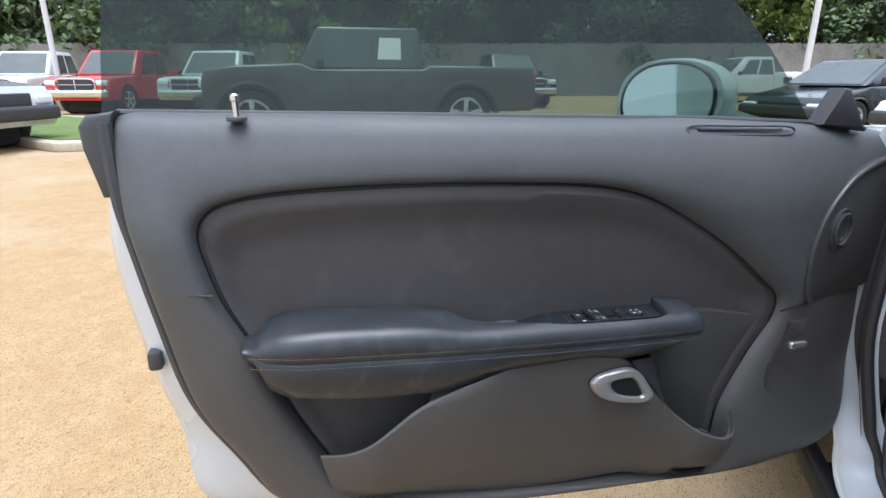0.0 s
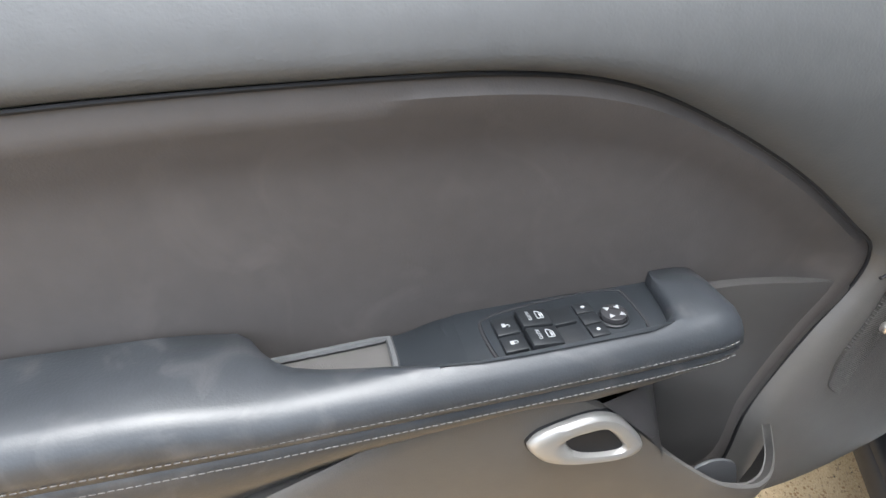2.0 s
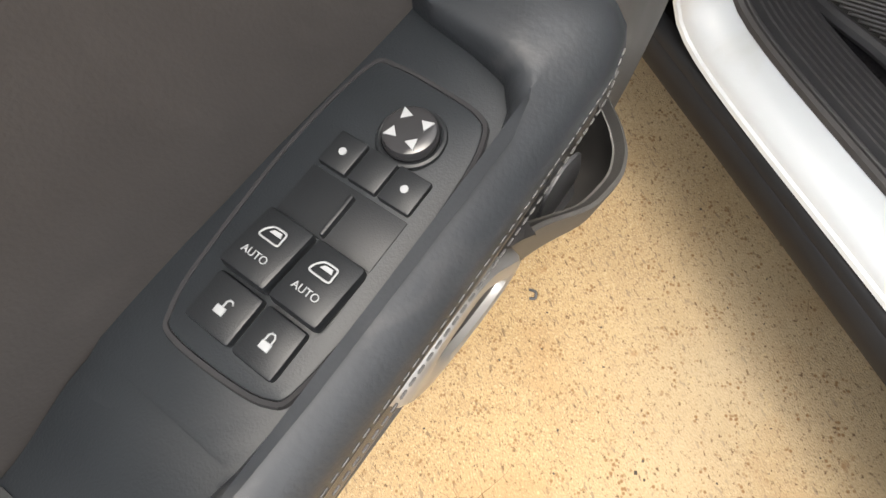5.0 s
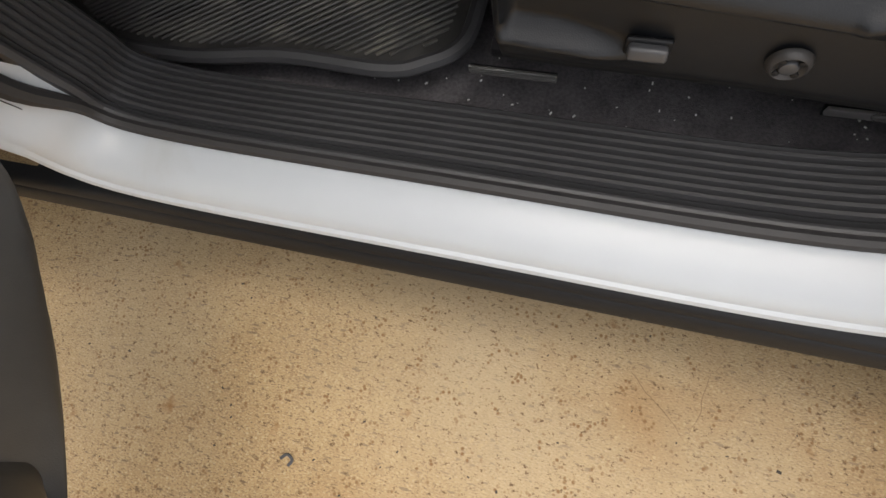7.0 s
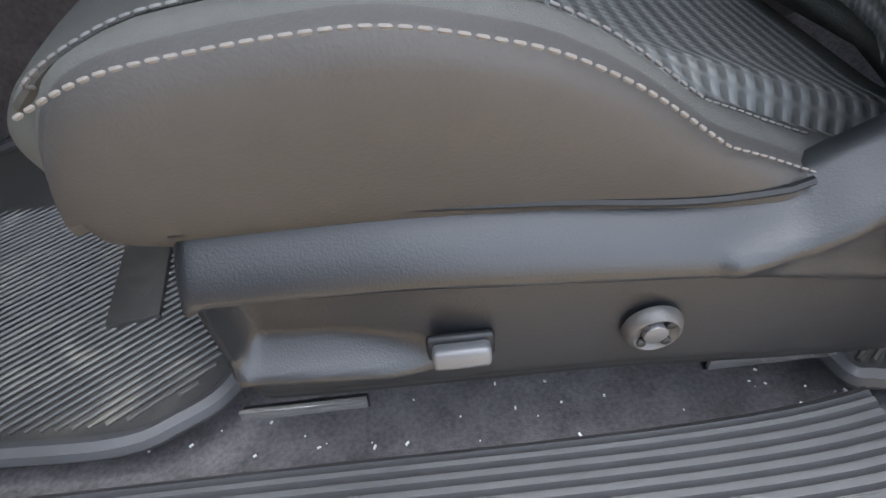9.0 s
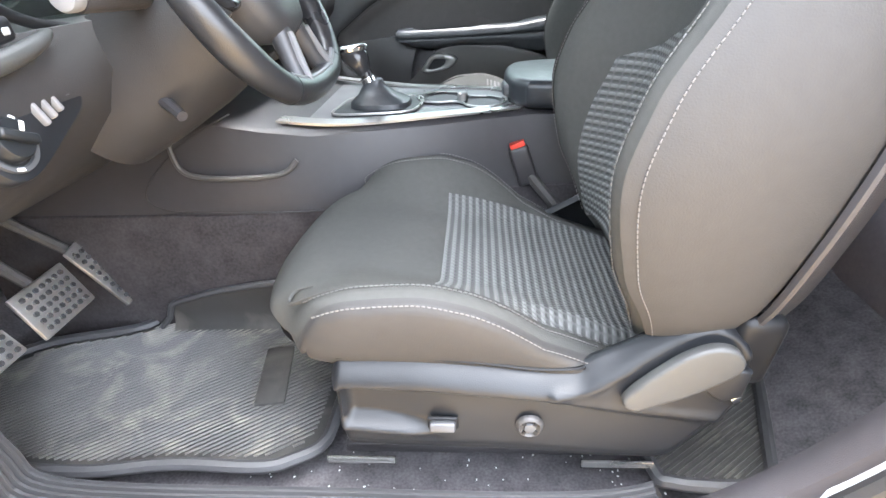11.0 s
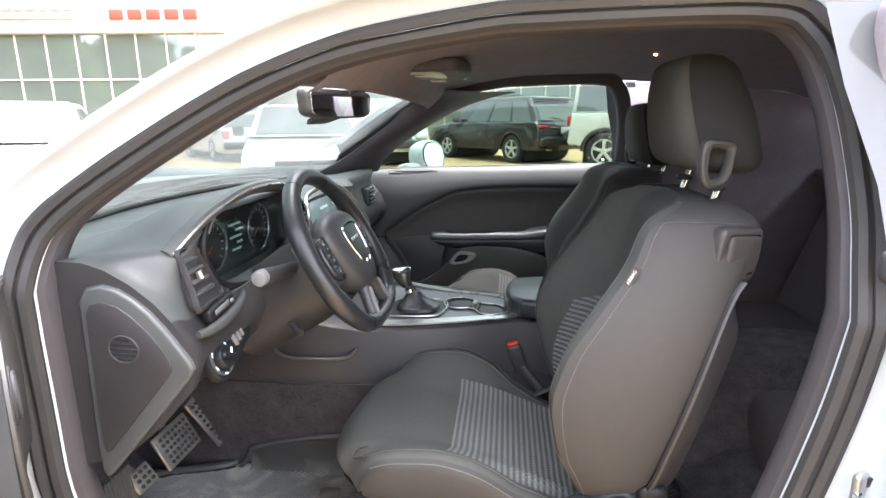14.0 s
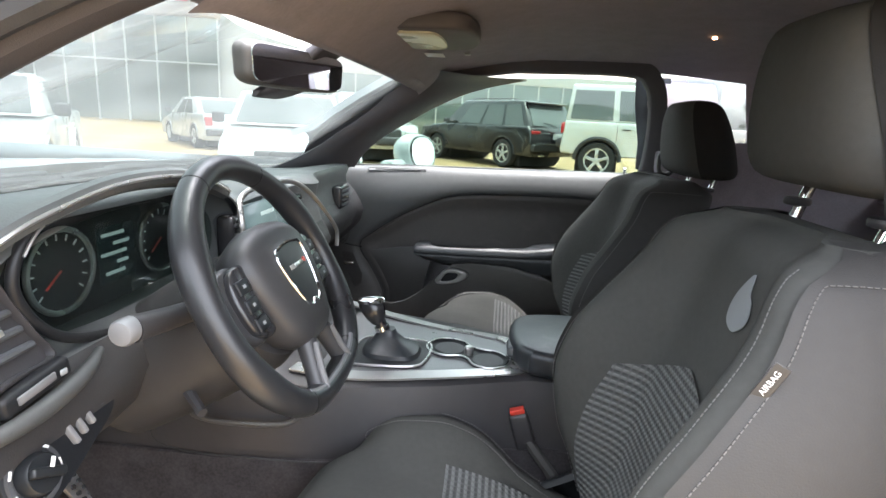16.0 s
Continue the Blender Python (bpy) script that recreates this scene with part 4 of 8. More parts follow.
part("window_strip_end", rbox(0.728, -0.768, 1.020, 0.075, 0.022, 0.034, 0.008, 3), M_RUBBER, car, "black window strip end")

# sill: ribbed tread plate, painted step, lower skirt
def along(prof, xs, lift):
    return [[(x, y, z + lift(x)) for y, z in prof] for x in xs]


xs = [-0.50 + 0.02 * i for i in range(64)]
skirt = [(-0.728, 0.335), (-0.742, 0.333), (-0.7485, 0.327), (-0.750, 0.318), (-0.7525, 0.316), (-0.758, 0.296), (-0.752, 0.272), (-0.70, 0.255), (-0.60, 0.25)]
part("side_skirt", rings(along(skirt, xs, lambda x: 0), closed_ring=False, caps=False), M_SKIRTBODY, car, "black lower side skirt")
tread = [(-0.677, 0.362), (-0.676, 0.3730), (-0.670, 0.3745), (-0.667, 0.3735), (-0.6655, 0.366), (-0.664, 0.366), (-0.662, 0.3725)]
for i in range(7):
    y = -0.659 + i * 0.0083
    tread += [(y, 0.3680), (y + 0.0018, 0.3740), (y + 0.0050, 0.3740), (y + 0.0068, 0.3680)]
tread += [(-0.600, 0.374), (-0.594, 0.366), (-0.592, 0.33)]
base = opening(0, 0)
low = [k for k in range(len(base)) if base[k][2] < (0.62 if base[k][0] < 0.2 else 0.400)]
gap = next(k for k in range(len(low)) if (low[(k + 1) % len(low)] - low[k]) % len(base) > 1)
order = low[gap + 1:] + low[:gap + 1]
rows = []
for y, z in tread:
    ring = opening(0.372 - z, -0.69 - y)
    rows.append([(ring[k][0], ring[k][1] + 0.6 * (-0.69 - side_y(base[k][2])), ring[k][2]) for k in order])
part("tread_plate", rings(rows, closed_ring=False, caps=False), M_RUBBER, car, "black ribbed sill tread plate", angle=20)

# outer skin: quarter panel, fender, roof, hood
def skin(rows, name, material, label=""):
    ob = part(name, rings(rows, closed_ring=False, caps=False), material, car, label)
    far = part(name, rings([[(x, -y, z) for x, y, z in row] for row in rows], closed_ring=False, caps=False), material, car, label)
    return ob, far


q = []
for x in [0.72, 0.76, 0.85, 1.0, 1.3, 1.7, 2.2]:
    bulge = 0.09 * ease(0.72, 1.2, x)
    q.append([(x - 0.06 * ease(1.0, 0.45, z) * ease(1.0, 0.72, x), -0.80 - bulge + 0.10 * ease(0.85, 1.03, z) - 0.04 * ease(0.3, 0.6, z), z) for z in (0.22, 0.36, 0.5, 0.65, 0.8, 0.9, 0.97, 1.02, 1.03)])
skin(q, "quarter_panel", M_WHITE, "white painted quarter panel")
q = []
for x in [-0.375, -0.42, -0.6, -1.0, -1.5, -2.0]:
    q.append([(x, -0.82 - 0.05 * ease(-0.35, -0.8, x) + 0.08 * ease(0.85, 0.99, z), z) for z in (0.38 if x > -0.5 else 0.24, 0.5, 0.6, 0.8, 0.9, 0.96, 0.98)])
skin(q, "front_fender", M_WHITE, "white painted front fender")
q = []
for x, z0 in [(-2.0, 0.86), (-1.5, 0.92), (-1.0, 0.95), (-0.80, 0.955)]:
    q.append([(x, y, z0 + 0.03 * (1 - (y / 0.8) ** 2)) for y in (-0.80, -0.5, -0.25, 0.0)])
skin(q, "hood", M_WHITE, "white painted hood")


def roof_z(x):
    return ramp(x, [(-0.30, 1.065), (-0.17, 1.158), (-0.03, 1.236), (0.10, 1.284), (0.267, 1.312), (0.36, 1.320), (0.60, 1.322), (0.72, 1.318), (1.2, 1.28), (1.7, 1.12), (1.9, 1.03)])


q = []
for i in range(25):
    x = -0.02 + 1.0 * i / 24
    zz = roof_z(x)
    yy = side_y(zz - 0.03) - 0.020
    q.append([(x, yy * c, zz - 0.022 * ease(0.93, 1.0, c) + 0.055 * (1 - c * c)) for c in (1.0, 0.985, 0.95, 0.85, 0.6, 0.3, 0.0)])
skin(q, "roof_panel", M_WHITE, "white painted roof")
# A-pillar skins, outside the seal
q = []
for x in (-0.34, -0.27, -0.2, -0.12, -0.03, 0.05, 0.10):
    zz = roof_z(x)
    q.append([(x, side_y(zz) - 0.030, zz - 0.020), (x, side_y(zz) - 0.028, zz), (x - 0.01, side_y(zz) - 0.015, zz + 0.014), (x - 0.02, side_y(zz) + 0.03, zz + 0.022), (x - 0.03, side_y(zz) + 0.06, zz + 0.018), (x - 0.02, side_y(zz) + 0.065, zz)])
skin(q, "a_pillar", M_WHITE, "white painted windshield pillar")
# quarter glass and rear pillar
q = [[(x, -0.775 + 0.33 * (z - 1.0), z) for z in (1.03, 1.1, 1.2, 1.29)] for x in (0.80, 0.86, 0.94, 1.02)]
for ob in skin([[(x - 0.10 * ease(1.03, 1.30, z) * 0.55, y, z) for x, y, z in row] for row in q], "quarter_glass", M_REARGLASS, "fixed rear side glass"):
    ob.visible_shadow = False
q = [[(x - 0.9 * max(0, z - 1.03), -0.775 + 0.33 * (z - 1.0), z) for z in (1.03, 1.1, 1.2, 1.29)] for x in (1.02, 1.3, 1.75)]
skin(q, "rear_pillar", M_WHITE, "white painted rear pillar")

# windshield and back glass
def sheet(p00, p10, p01, p11, sag, n=10):
    rows = []
    for i in range(n + 1):
        a, b = Vector(p00).lerp(Vector(p10), i / n), Vector(p01).lerp(Vector(p11), i / n)
        rows.append([a.lerp(b, j / n) + Vector((sag * (1 - (2 * j / n - 1) ** 2), 0, 0)) for j in range(n + 1)])
    return rings(rows, closed_ring=False, caps=False)


part("windshield", sheet((-0.42, -0.70, 0.955), (0.045, -0.56, 1.268), (-0.42, 0.70, 0.955), (0.045, 0.56, 1.268), -0.22), M_SHIELD, car, "clear windshield glass")
bg = part("back_glass", sheet((1.95, -0.6, 1.03), (1.42, -0.52, 1.29), (1.95, 0.6, 1.03), (1.42, 0.52, 1.29), 0.08), M_REARGLASS, car, "tinted back glass")
bg.visible_shadow = False
part("cowl_seal", tube([(-0.412 - 0.22 * (1 - (y / 0.70) ** 2), y, 0.962) for y in [lerp(-0.68, 0.68, k / 24) for k in range(25)]], 0.014, 8), M_SEAL, car, "black seal at the foot of the windshield")
# wipers resting at the foot of the windshield
for y0, y1 in ((-0.50, 0.02), (0.06, 0.52)):
    arm, blade = [], []
    for k in range(13):
        y = lerp(y0, y1, k / 12)
        up = 0.020 + 0.050 * math.sin(math.pi * k / 12) ** 0.7 * (1 - 0.35 * k / 12)
        foot = Vector((-0.42, y, 0.955)) + Vector((-0.22 * (1 - (y / 0.70) ** 2), 0, 0))
        blade.append(foot + Vector((0.465, 0, 0.313)) * up + Vector((-0.012, 0, 0.014)))
        arm.append(foot + Vector((0.465, 0, 0.313)) * (0.01 + up * (k / 12)) + Vector((-0.020, 0, 0.024)))
    wiper = part("wiper_blade", tube(blade, 0.006, 6), M_SEAL, car, "black windshield wiper")
    part("wiper_arm", tube(arm[3:], 0.005, 6), M_SEAL, wiper)
# headliner, header, rear bulkhead, far lower side
bm = bmesh.new()
rows = []
for i in range(19):
    x = 0.03 + 1.5 * i / 18
    zz = roof_z(min(x, 1.3)) - 0.012 - 0.03 * ease(0.12, 0.03, x) + 0.006
    rows.append([(x, y, zz + lerp(0.004, 0.035, ease(0.05, 0.5, x)) * (1 - (y / 0.60) ** 2) - 0.02 * ease(0.5, 0.60, abs(y))) for y in (-0.60, -0.56, -0.45, -0.3, -0.15, 0, 0.15, 0.3, 0.45, 0.56, 0.60)])
rings(rows, closed_ring=False, caps=False, bm=bm)
part("headliner", bm, M_ROOF, car, "dark grey cloth headliner")
part("windshield_header", tube([(0.03 - 0.02 * (1 - (y / 0.58) ** 2), y, 1.244 + 0.014 * (1 - (y / 0.58) ** 2)) for y in (-0.58, -0.5, -0.4, -0.3, -0.2, -0.1, 0, 0.1, 0.2, 0.3, 0.4, 0.5, 0.58)], 0.031, 10), M_ROOF, car)
part("parcel_shelf", rbox(1.66, 0, 0.985, 0.62, 1.30, 0.03, 0.01), M_HEAD, car)
part("bulkhead", rbox(1.62, 0, 0.75, 0.03, 1.44, 1.0, 0.01), M_HEAD, car)
part("body_side", rbox(0.20, 0.82, 0.45, 1.6, 0.03, 0.5, 0.01), M_WHITE, car)
part("dash_panel", rbox(-0.86, 0, 0.62, 0.03, 1.5, 0.66, 0.01), M_CARPET, car)
# rear side trim behind the seat
for s in (-1, 1):
    rows = []
    for i in range(14):
        x = 0.715 + 0.85 * i / 13
        rows.append([(x + 0.0, s * (0.72 - 0.10 * ease(0.35, 0.6, z) * ease(0.66, 0.95, x) + 0.03 * ease(0.85, 1.0, z) - 0.36 * max(0, z - 1.0)), z) for z in (0.30, 0.45, 0.6, 0.75, 0.88, 0.96, 1.0, 1.04 if s < 0 else 1.12)])
    part("rear_side_trim", rings(rows, closed_ring=False, caps=False), M_HEAD, car, "dark rear side trim panel")
    rows = [[(x - 0.35 * max(0, z - 1.03), s * (0.735 - 0.36 * (z - 1.0)), z) for z in (1.0, 1.1, 1.2, 1.31)] for x in (1.02, 1.2, 1.45, 1.75)]
    part("rear_pillar_trim", rings(rows, closed_ring=False, caps=False), M_HEAD, car, "dark rear pillar trim")
    part("b_post_skin", rings([[(x - 0.10 * 0.55 * ease(1.03, 1.30, z), s * (0.772 - 0.33 * (z - 1.0)), z) for z in (1.02, 1.1, 1.2, 1.29)] for x in (0.70, 0.75, 0.80)], closed_ring=False, caps=False), M_SKYGLASS, car, "glass door post cover, sky reflection in its grey")
    part("b_post", rbox(0.745 if s < 0 else 0.80, s * 0.665, 1.15, 0.075 if s < 0 else 0.19, 0.05, 0.30, 0.015, 3, rot=Matrix.Rotation(radians(-s * 19), 3, "X") @ Matrix.Rotation(radians(-8), 3, "Y")), M_HEAD, car)

# wide inner cover of the far windshield pillar, flaring into the dash and the roof
left = smooth_line([(0.075, 0.50, 1.268), (0.000, 0.555, 1.252), (-0.050, 0.580, 1.222), (-0.078, 0.585, 1.180), (-0.132, 0.588, 1.136), (-0.200, 0.592, 1.088), (-0.272, 0.598, 1.038), (-0.345, 0.600, 0.998), (-0.430, 0.605, 0.962)], 30)
right = smooth_line([(0.330, 0.615, 1.262), (0.250, 0.632, 1.246), (0.153, 0.645, 1.217), (0.054, 0.655, 1.170), (-0.046, 0.665, 1.110), (-0.090, 0.670, 1.082), (-0.125, 0.675, 1.055), (-0.160, 0.680, 1.020), (-0.190, 0.690, 0.978)], 30)
rows = []
for a, b in zip(left, right):
    row = [tuple(a + np.array((-0.004, 0.025, 0.004)))]
    for k in range(9):
        t = k / 8
        p = lerp(a, b, t)
        row.append((p[0], p[1] - 0.022 * math.sin(math.pi * t) ** 0.8, p[2] - 0.006 * math.sin(math.pi * t)))
    rows.append(row + [tuple(b + np.array((0.006, 0.022, -0.002)))])
part("pillar_cover", rings(rows, closed_ring=False, caps=False), M_PILLAR, car, "dark grey windshield pillar cover", angle=60)

# tail, nose, lamps and wheels of the coupe
q = [[(x, y, ramp(x, [(1.55, 1.17), (1.95, 1.045), (2.2, 1.03), (2.62, 1.0)]) + 0.02 * (1 - (y / 0.8) ** 2)) for y in (-0.80, -0.6, -0.3, 0)] for x in (1.90, 2.1, 2.4, 2.62)]
skin(q, "trunk_lid", M_WHITE, "white painted trunk lid")
q = [[(x, -0.89 + 0.06 * ease(2.3, 2.7, x), z) for z in (0.3, 0.5, 0.7, 0.9, 1.01)] for x in (2.2, 2.4, 2.62, 2.70)]
skin(q, "rear_quarter", M_WHITE, "white painted rear quarter")
part("tail_panel", rbox(2.70, 0, 0.66, 0.06, 1.66, 0.70, 0.05, 3), M_WHITE, car)
part("tail_lamp", rbox(2.735, 0, 0.86, 0.03, 1.40, 0.14, 0.03, 3), M_RED, car, "full-width red tail lamp")
part("nose_panel", rbox(-2.04, 0, 0.60, 0.12, 1.62, 0.56, 0.08, 3), M_WHITE, car)
part("nose_grille", rbox(-2.11, 0, 0.72, 0.03, 1.3, 0.18, 0.03, 3), M_GLOSSBLK, car, "black grille")
part("roof_rear", rings([[(x, c * (side_y(roof_z(x) - 0.03) - 0.02), roof_z(x) - 0.022 * ease(0.93, 1.0, abs(c)) + 0.055 * (1 - c * c)) for c in (-1, -0.95, -0.8, -0.5, 0, 0.5, 0.8, 0.95, 1)] for x in (0.98, 1.1, 1.25, 1.40)], closed_ring=False, caps=False), M_WHITE, car)
for x in (-1.32, 1.62):
    for s in (-1, 1):
        tyre = part("wheel", tube([(x + 0.30 * math.cos(a), s * 0.80, 0.355 + 0.30 * math.sin(a)) for a in [2 * math.pi * i / 32 for i in range(32)]], 0.055, 10, True), M_RUBBER, car, "black tyre")
        part("rim", disc((x, s * 0.80, 0.355), 0.27, 0.10, "y", 28, 0.02), M_SILVER, tyre)

# ---- floor ----
bm = bmesh.new()
rows = []
for i in range(40):
    x = -0.78 + 2.4 * i / 39
    row = []
    for j in range(41):
        y = -0.62 + 1.24 * j / 40
        z = 0.315 + 0.20 * ease(0.20, 0.08, abs(y)) + 0.30 * ease(-0.52, -0.80, x) + 0.12 * ease(0.62, 0.86, x) + 0.012 * ease(0.56, 0.62, abs(y))
        row.append((x, y, z))
    rows.append(row)
rings(rows, closed_ring=False, caps=False, bm=bm)
carpet = single("floor", bm, M_CARPET, "black carpet of the car floor with lint and crumbs", "carpet", kind="structure")


def make_mat(outline, label, m):
    """A rubber floor mat with a raised rim and diagonal ribs."""
    t = thing("floor_mat", label, "floor mat", m, "rubber floor mats")
    out = [(p[0], p[1]) for p in smooth_line(outline, 90, True)]
    part("mat_base", prism(out, 0.0, 0.010, "z", 0.003), M_MATBASE, t)
    part("mat_rim", tube([(x, y, 0.014) for x, y in out], 0.009, 8, True), M_RUBBER, t)
    cx, cy = sum(p[0] for p in out) / 90, sum(p[1] for p in out) / 90
    inset = [(lerp(cx, x, 0.92), lerp(cy, y, 0.90)) for x, y in out]
    bm = bmesh.new()
    d = Vector((0.80, 0.60))
    nrm = Vector((-0.60, 0.80))
    k = -0.5
    while k < 0.5:
        cuts = []
        for a, b in zip(inset, inset[1:] + inset[:1]):
            sa, sb = (Vector(a) - Vector((cx, cy))).dot(nrm) - k, (Vector(b) - Vector((cx, cy))).dot(nrm) - k
            if (sa > 0) != (sb > 0):
                p = Vector(a).lerp(Vector(b), sa / (sa - sb))
                cuts.append((p - Vector((cx, cy))).dot(d))
        cuts.sort()
        for a, b in zip(cuts[::2], cuts[1::2]):
            if b - a > 0.01:
                pa, pb = Vector((cx, cy)) + nrm * k + d * a, Vector((cx, cy)) + nrm * k + d * b
                tube([(pa.x, pa.y, 0.0118), (pb.x, pb.y, 0.0112)], 0.0021, 6, bm=bm)
        k += 0.0074
    tagged(part("mat_ribs", bm, M_MAT, t, "diagonal rubber ribs"), kind="stuff")
    return t


mat_front = make_mat([(0.060, -0.48), (0.052, -0.525), (0.022, -0.548), (-0.02, -0.562), (-0.14, -0.560), (-0.26, -0.575), (-0.40, -0.560), (-0.50, -0.480), (-0.550, -0.410), (-0.545, -0.355), (-0.485, -0.305), (-0.395, -0.278), (-0.345, -0.258), (-0.325, -0.232), (-0.322, -0.205), (-0.29, -0.197), (-0.15, -0.195), (0.0, -0.195), (0.045, -0.22), (0.058, -0.34)],
                     "worn black rubber floor mat on the driver's floor", Matrix.Translation((0, 0, 0.345)))
make_mat([(0.484, -0.555), (0.50, -0.572), (0.56, -0.577), (0.615, -0.570), (0.635, -0.53), (0.70, -0.32), (0.70, -0.20), (0.50, -0.20), (0.475, -0.45)],
                    "black rubber mat on the rear floor", Matrix.Translation((0, 0, 0.345)))
# its inner edge climbs the tunnel carpet
rows, top = [], []
for i in range(15):
    x = lerp(-0.284, -0.05, i / 14)
    h = ramp(x, [(-0.284, 0.058), (-0.275, 0.066), (-0.199, 0.086), (-0.12, 0.099), (-0.05, 0.106)])
    y1 = ramp(x, [(-0.284, -0.252), (-0.12, -0.248), (-0.05, -0.245)])
    rows.append([(x, -0.285, 0.009), (x, y1 - 0.016, 0.013), (x, y1 - 0.008, 0.024), (x, y1 - 0.005, 0.6 * h), (x, y1 - 0.003, h), (x, y1 + 0.006, h)])
    top.append((x, y1 - 0.004, h))
part("mat_flank", rings(rows, closed_ring=False, caps=False), M_MATBASE, mat_front, "raised inner edge of the mat", angle=60)
part("mat_rim", tube([(-0.310, -0.262, 0.016), (-0.292, -0.258, 0.034)] + top, 0.006, 8), M_RUBBER, mat_front)
part("mat_patch", rbox(-0.058, -0.384, 0.013, 0.046, 0.134, 0.008, 0.003, rot=Matrix.Rotation(radians(10), 3, "Z")), M_MATBASE, mat_front, "smooth worn heel patch")

# ---- seats: built about their own centre line at y = 0 ----
def weave(name, upright):
    """Grey woven houndstooth-like insert cloth."""
    m = bpy.data.materials.new(name)
    m.use_nodes = True
    n, l = m.node_tree.nodes, m.node_tree.links
    b = n["Principled BSDF"]
    b.inputs["Roughness"].default_value = 0.9
    tc = n.new("ShaderNodeTexCoord")
    sep = n.new("ShaderNodeSeparateXYZ")
    l.new(tc.outputs["Object"], sep.inputs[0])

    def wave(src, freq):
        a = n.new("ShaderNodeMath")
        a.operation = "MULTIPLY"
        a.inputs[1].default_value = freq
        l.new(src, a.inputs[0])
        s = n.new("ShaderNodeMath")
        s.operation = "SINE"
        l.new(a.outputs[0], s.inputs[0])
        return s.outputs[0]

    cross = n.new("ShaderNodeMath")
    cross.operation = "MULTIPLY_ADD"
    cross.inputs[1].default_value, cross.inputs[2].default_value = 0.55, 0.75
    l.new(wave(sep.outputs["Y"], 2 * math.pi / 0.0075), cross.inputs[0])
    p = n.new("ShaderNodeMath")
    p.operation = "MULTIPLY"
    l.new(wave(sep.outputs["Z" if upright else "X"], 2 * math.pi / 0.0105), p.inputs[0])
    l.new(cross.outputs[0], p.inputs[1])
    r = n.new("ShaderNodeMapRange")
    r.inputs["From Min"].default_value, r.inputs["From Max"].default_value = -0.35, 0.35
    l.new(p.outputs[0], r.inputs["Value"])
    mx = n.new("ShaderNodeMix")
    mx.data_type = "RGBA"
    mx.inputs["A"].default_value, mx.inputs["B"].default_value = (0.062, 0.063, 0.061, 1), (0.150, 0.152, 0.148, 1)
    l.new(r.outputs[0], mx.inputs["Factor"])
    l.new(mx.outputs["Result"], b.inputs["Base Color"])
    bp = n.new("ShaderNodeBump")
    bp.inputs["Strength"].default_value, bp.inputs["Distance"].default_value = 0.6, 0.0015
    l.new(p.outputs[0], bp.inputs["Height"])
    l.new(bp.outputs[0], b.inputs["Normal"])
    return m


M_PATTERN, M_PATTERN_UP = weave("patterned_seat_cloth", False), weave("upright_patterned_cloth", True)


def bolster_z(x):
    """Crest of the cushion's side bolsters."""
    return bend(x, [(-0.02, 0.590), (0.03, 0.606), (0.06, 0.622), (0.10, 0.639), (0.14, 0.648), (0.20, 0.651), (0.25, 0.643), (0.28, 0.633), (0.34, 0.603), (0.394, 0.575), (0.47, 0.545)])


def cushion_z(x, y):
    """Top of the seat cushion."""
    zc = bend(x, [(-0.02, 0.572), (0.0, 0.590), (0.03, 0.606), (0.08, 0.613), (0.14, 0.609), (0.22, 0.594), (0.30, 0.578), (0.38, 0.556), (0.47, 0.528)])
    w = abs(y)
    return lerp(zc, max(zc, bolster_z(x)), ease(0.085, 0.205, w)) - 0.004 * ease(0.205, 0.226, w)


def nose(u, y):
    """How far the cushion's front edge stands from u = 0 across its width."""
    return (-0.015 + 0.092 * (min(abs(y), 0.236) / 0.232) ** 1.8) * (1 - ease(0.0, 0.34, u))


CUSHION_Y = [0.0, 0.03, 0.06, 0.08] + [0.09 + 0.0075 * k for k in range(15)] + [0.2015, 0.208, 0.215, 0.221, 0.226]


def cushion_ring(u):
    """One cross-section of the cushion, from the middle of the top round the outer side to the bottom: (x, y, z) rows for y > 0."""
    f = math.sqrt(max(0.0, 1 - (1 - min(u, 0.056) / 0.056) ** 2))
    row = []
    for y in CUSHION_Y:
        x = u + nose(u, y)
        row.append((x, y, lerp(lerp(0.552, 0.590, ease(0.03, 0.22, y)), cushion_z(x, y), f)))
    x, top = u + nose(u, 0.232), row[-1][2]
    low = lerp(0.583, bend(u, [(0.0, 0.570), (0.3, 0.556), (0.36, 0.552), (0.47, 0.540)]), f)
    for y, k in ((0.2305, 0.10), (0.2335, 0.25), (0.2345, 0.45), (0.2335, 0.66), (0.230, 0.84), (0.224, 0.95), (0.214, 1.0)):
        row.append((x, lerp(0.222, y, f), lerp(top, low, k)))
    row.append((u + nose(u, 0.16), 0.16, lerp(0.572, low - 0.025, f)))
    row.append((u + nose(u, 0.09), 0.09, lerp(0.556, low - 0.045, f)))
    row.append((u + nose(u, 0.0), 0.0, lerp(0.552, low - 0.05, f)))
    return row


def back_front(z, y):
    """Front face of the backrest at a height: (x)."""
    c = bend(z, [(0.56, 0.448), (0.62, 0.460), (0.69, 0.476), (0.78, 0.494), (0.86, 0.511), (0.95, 0.535), (1.02, 0.552), (1.06, 0.590)])
    side = bend(z, [(0.56, 0.445), (0.61, 0.421), (0.675, 0.392), (0.76, 0.380), (0.83, 0.398), (0.90, 0.441), (0.965, 0.484), (1.03, 0.515), (1.055, 0.550)])
    return lerp(c, side, ease(0.085, 0.200, abs(y)))


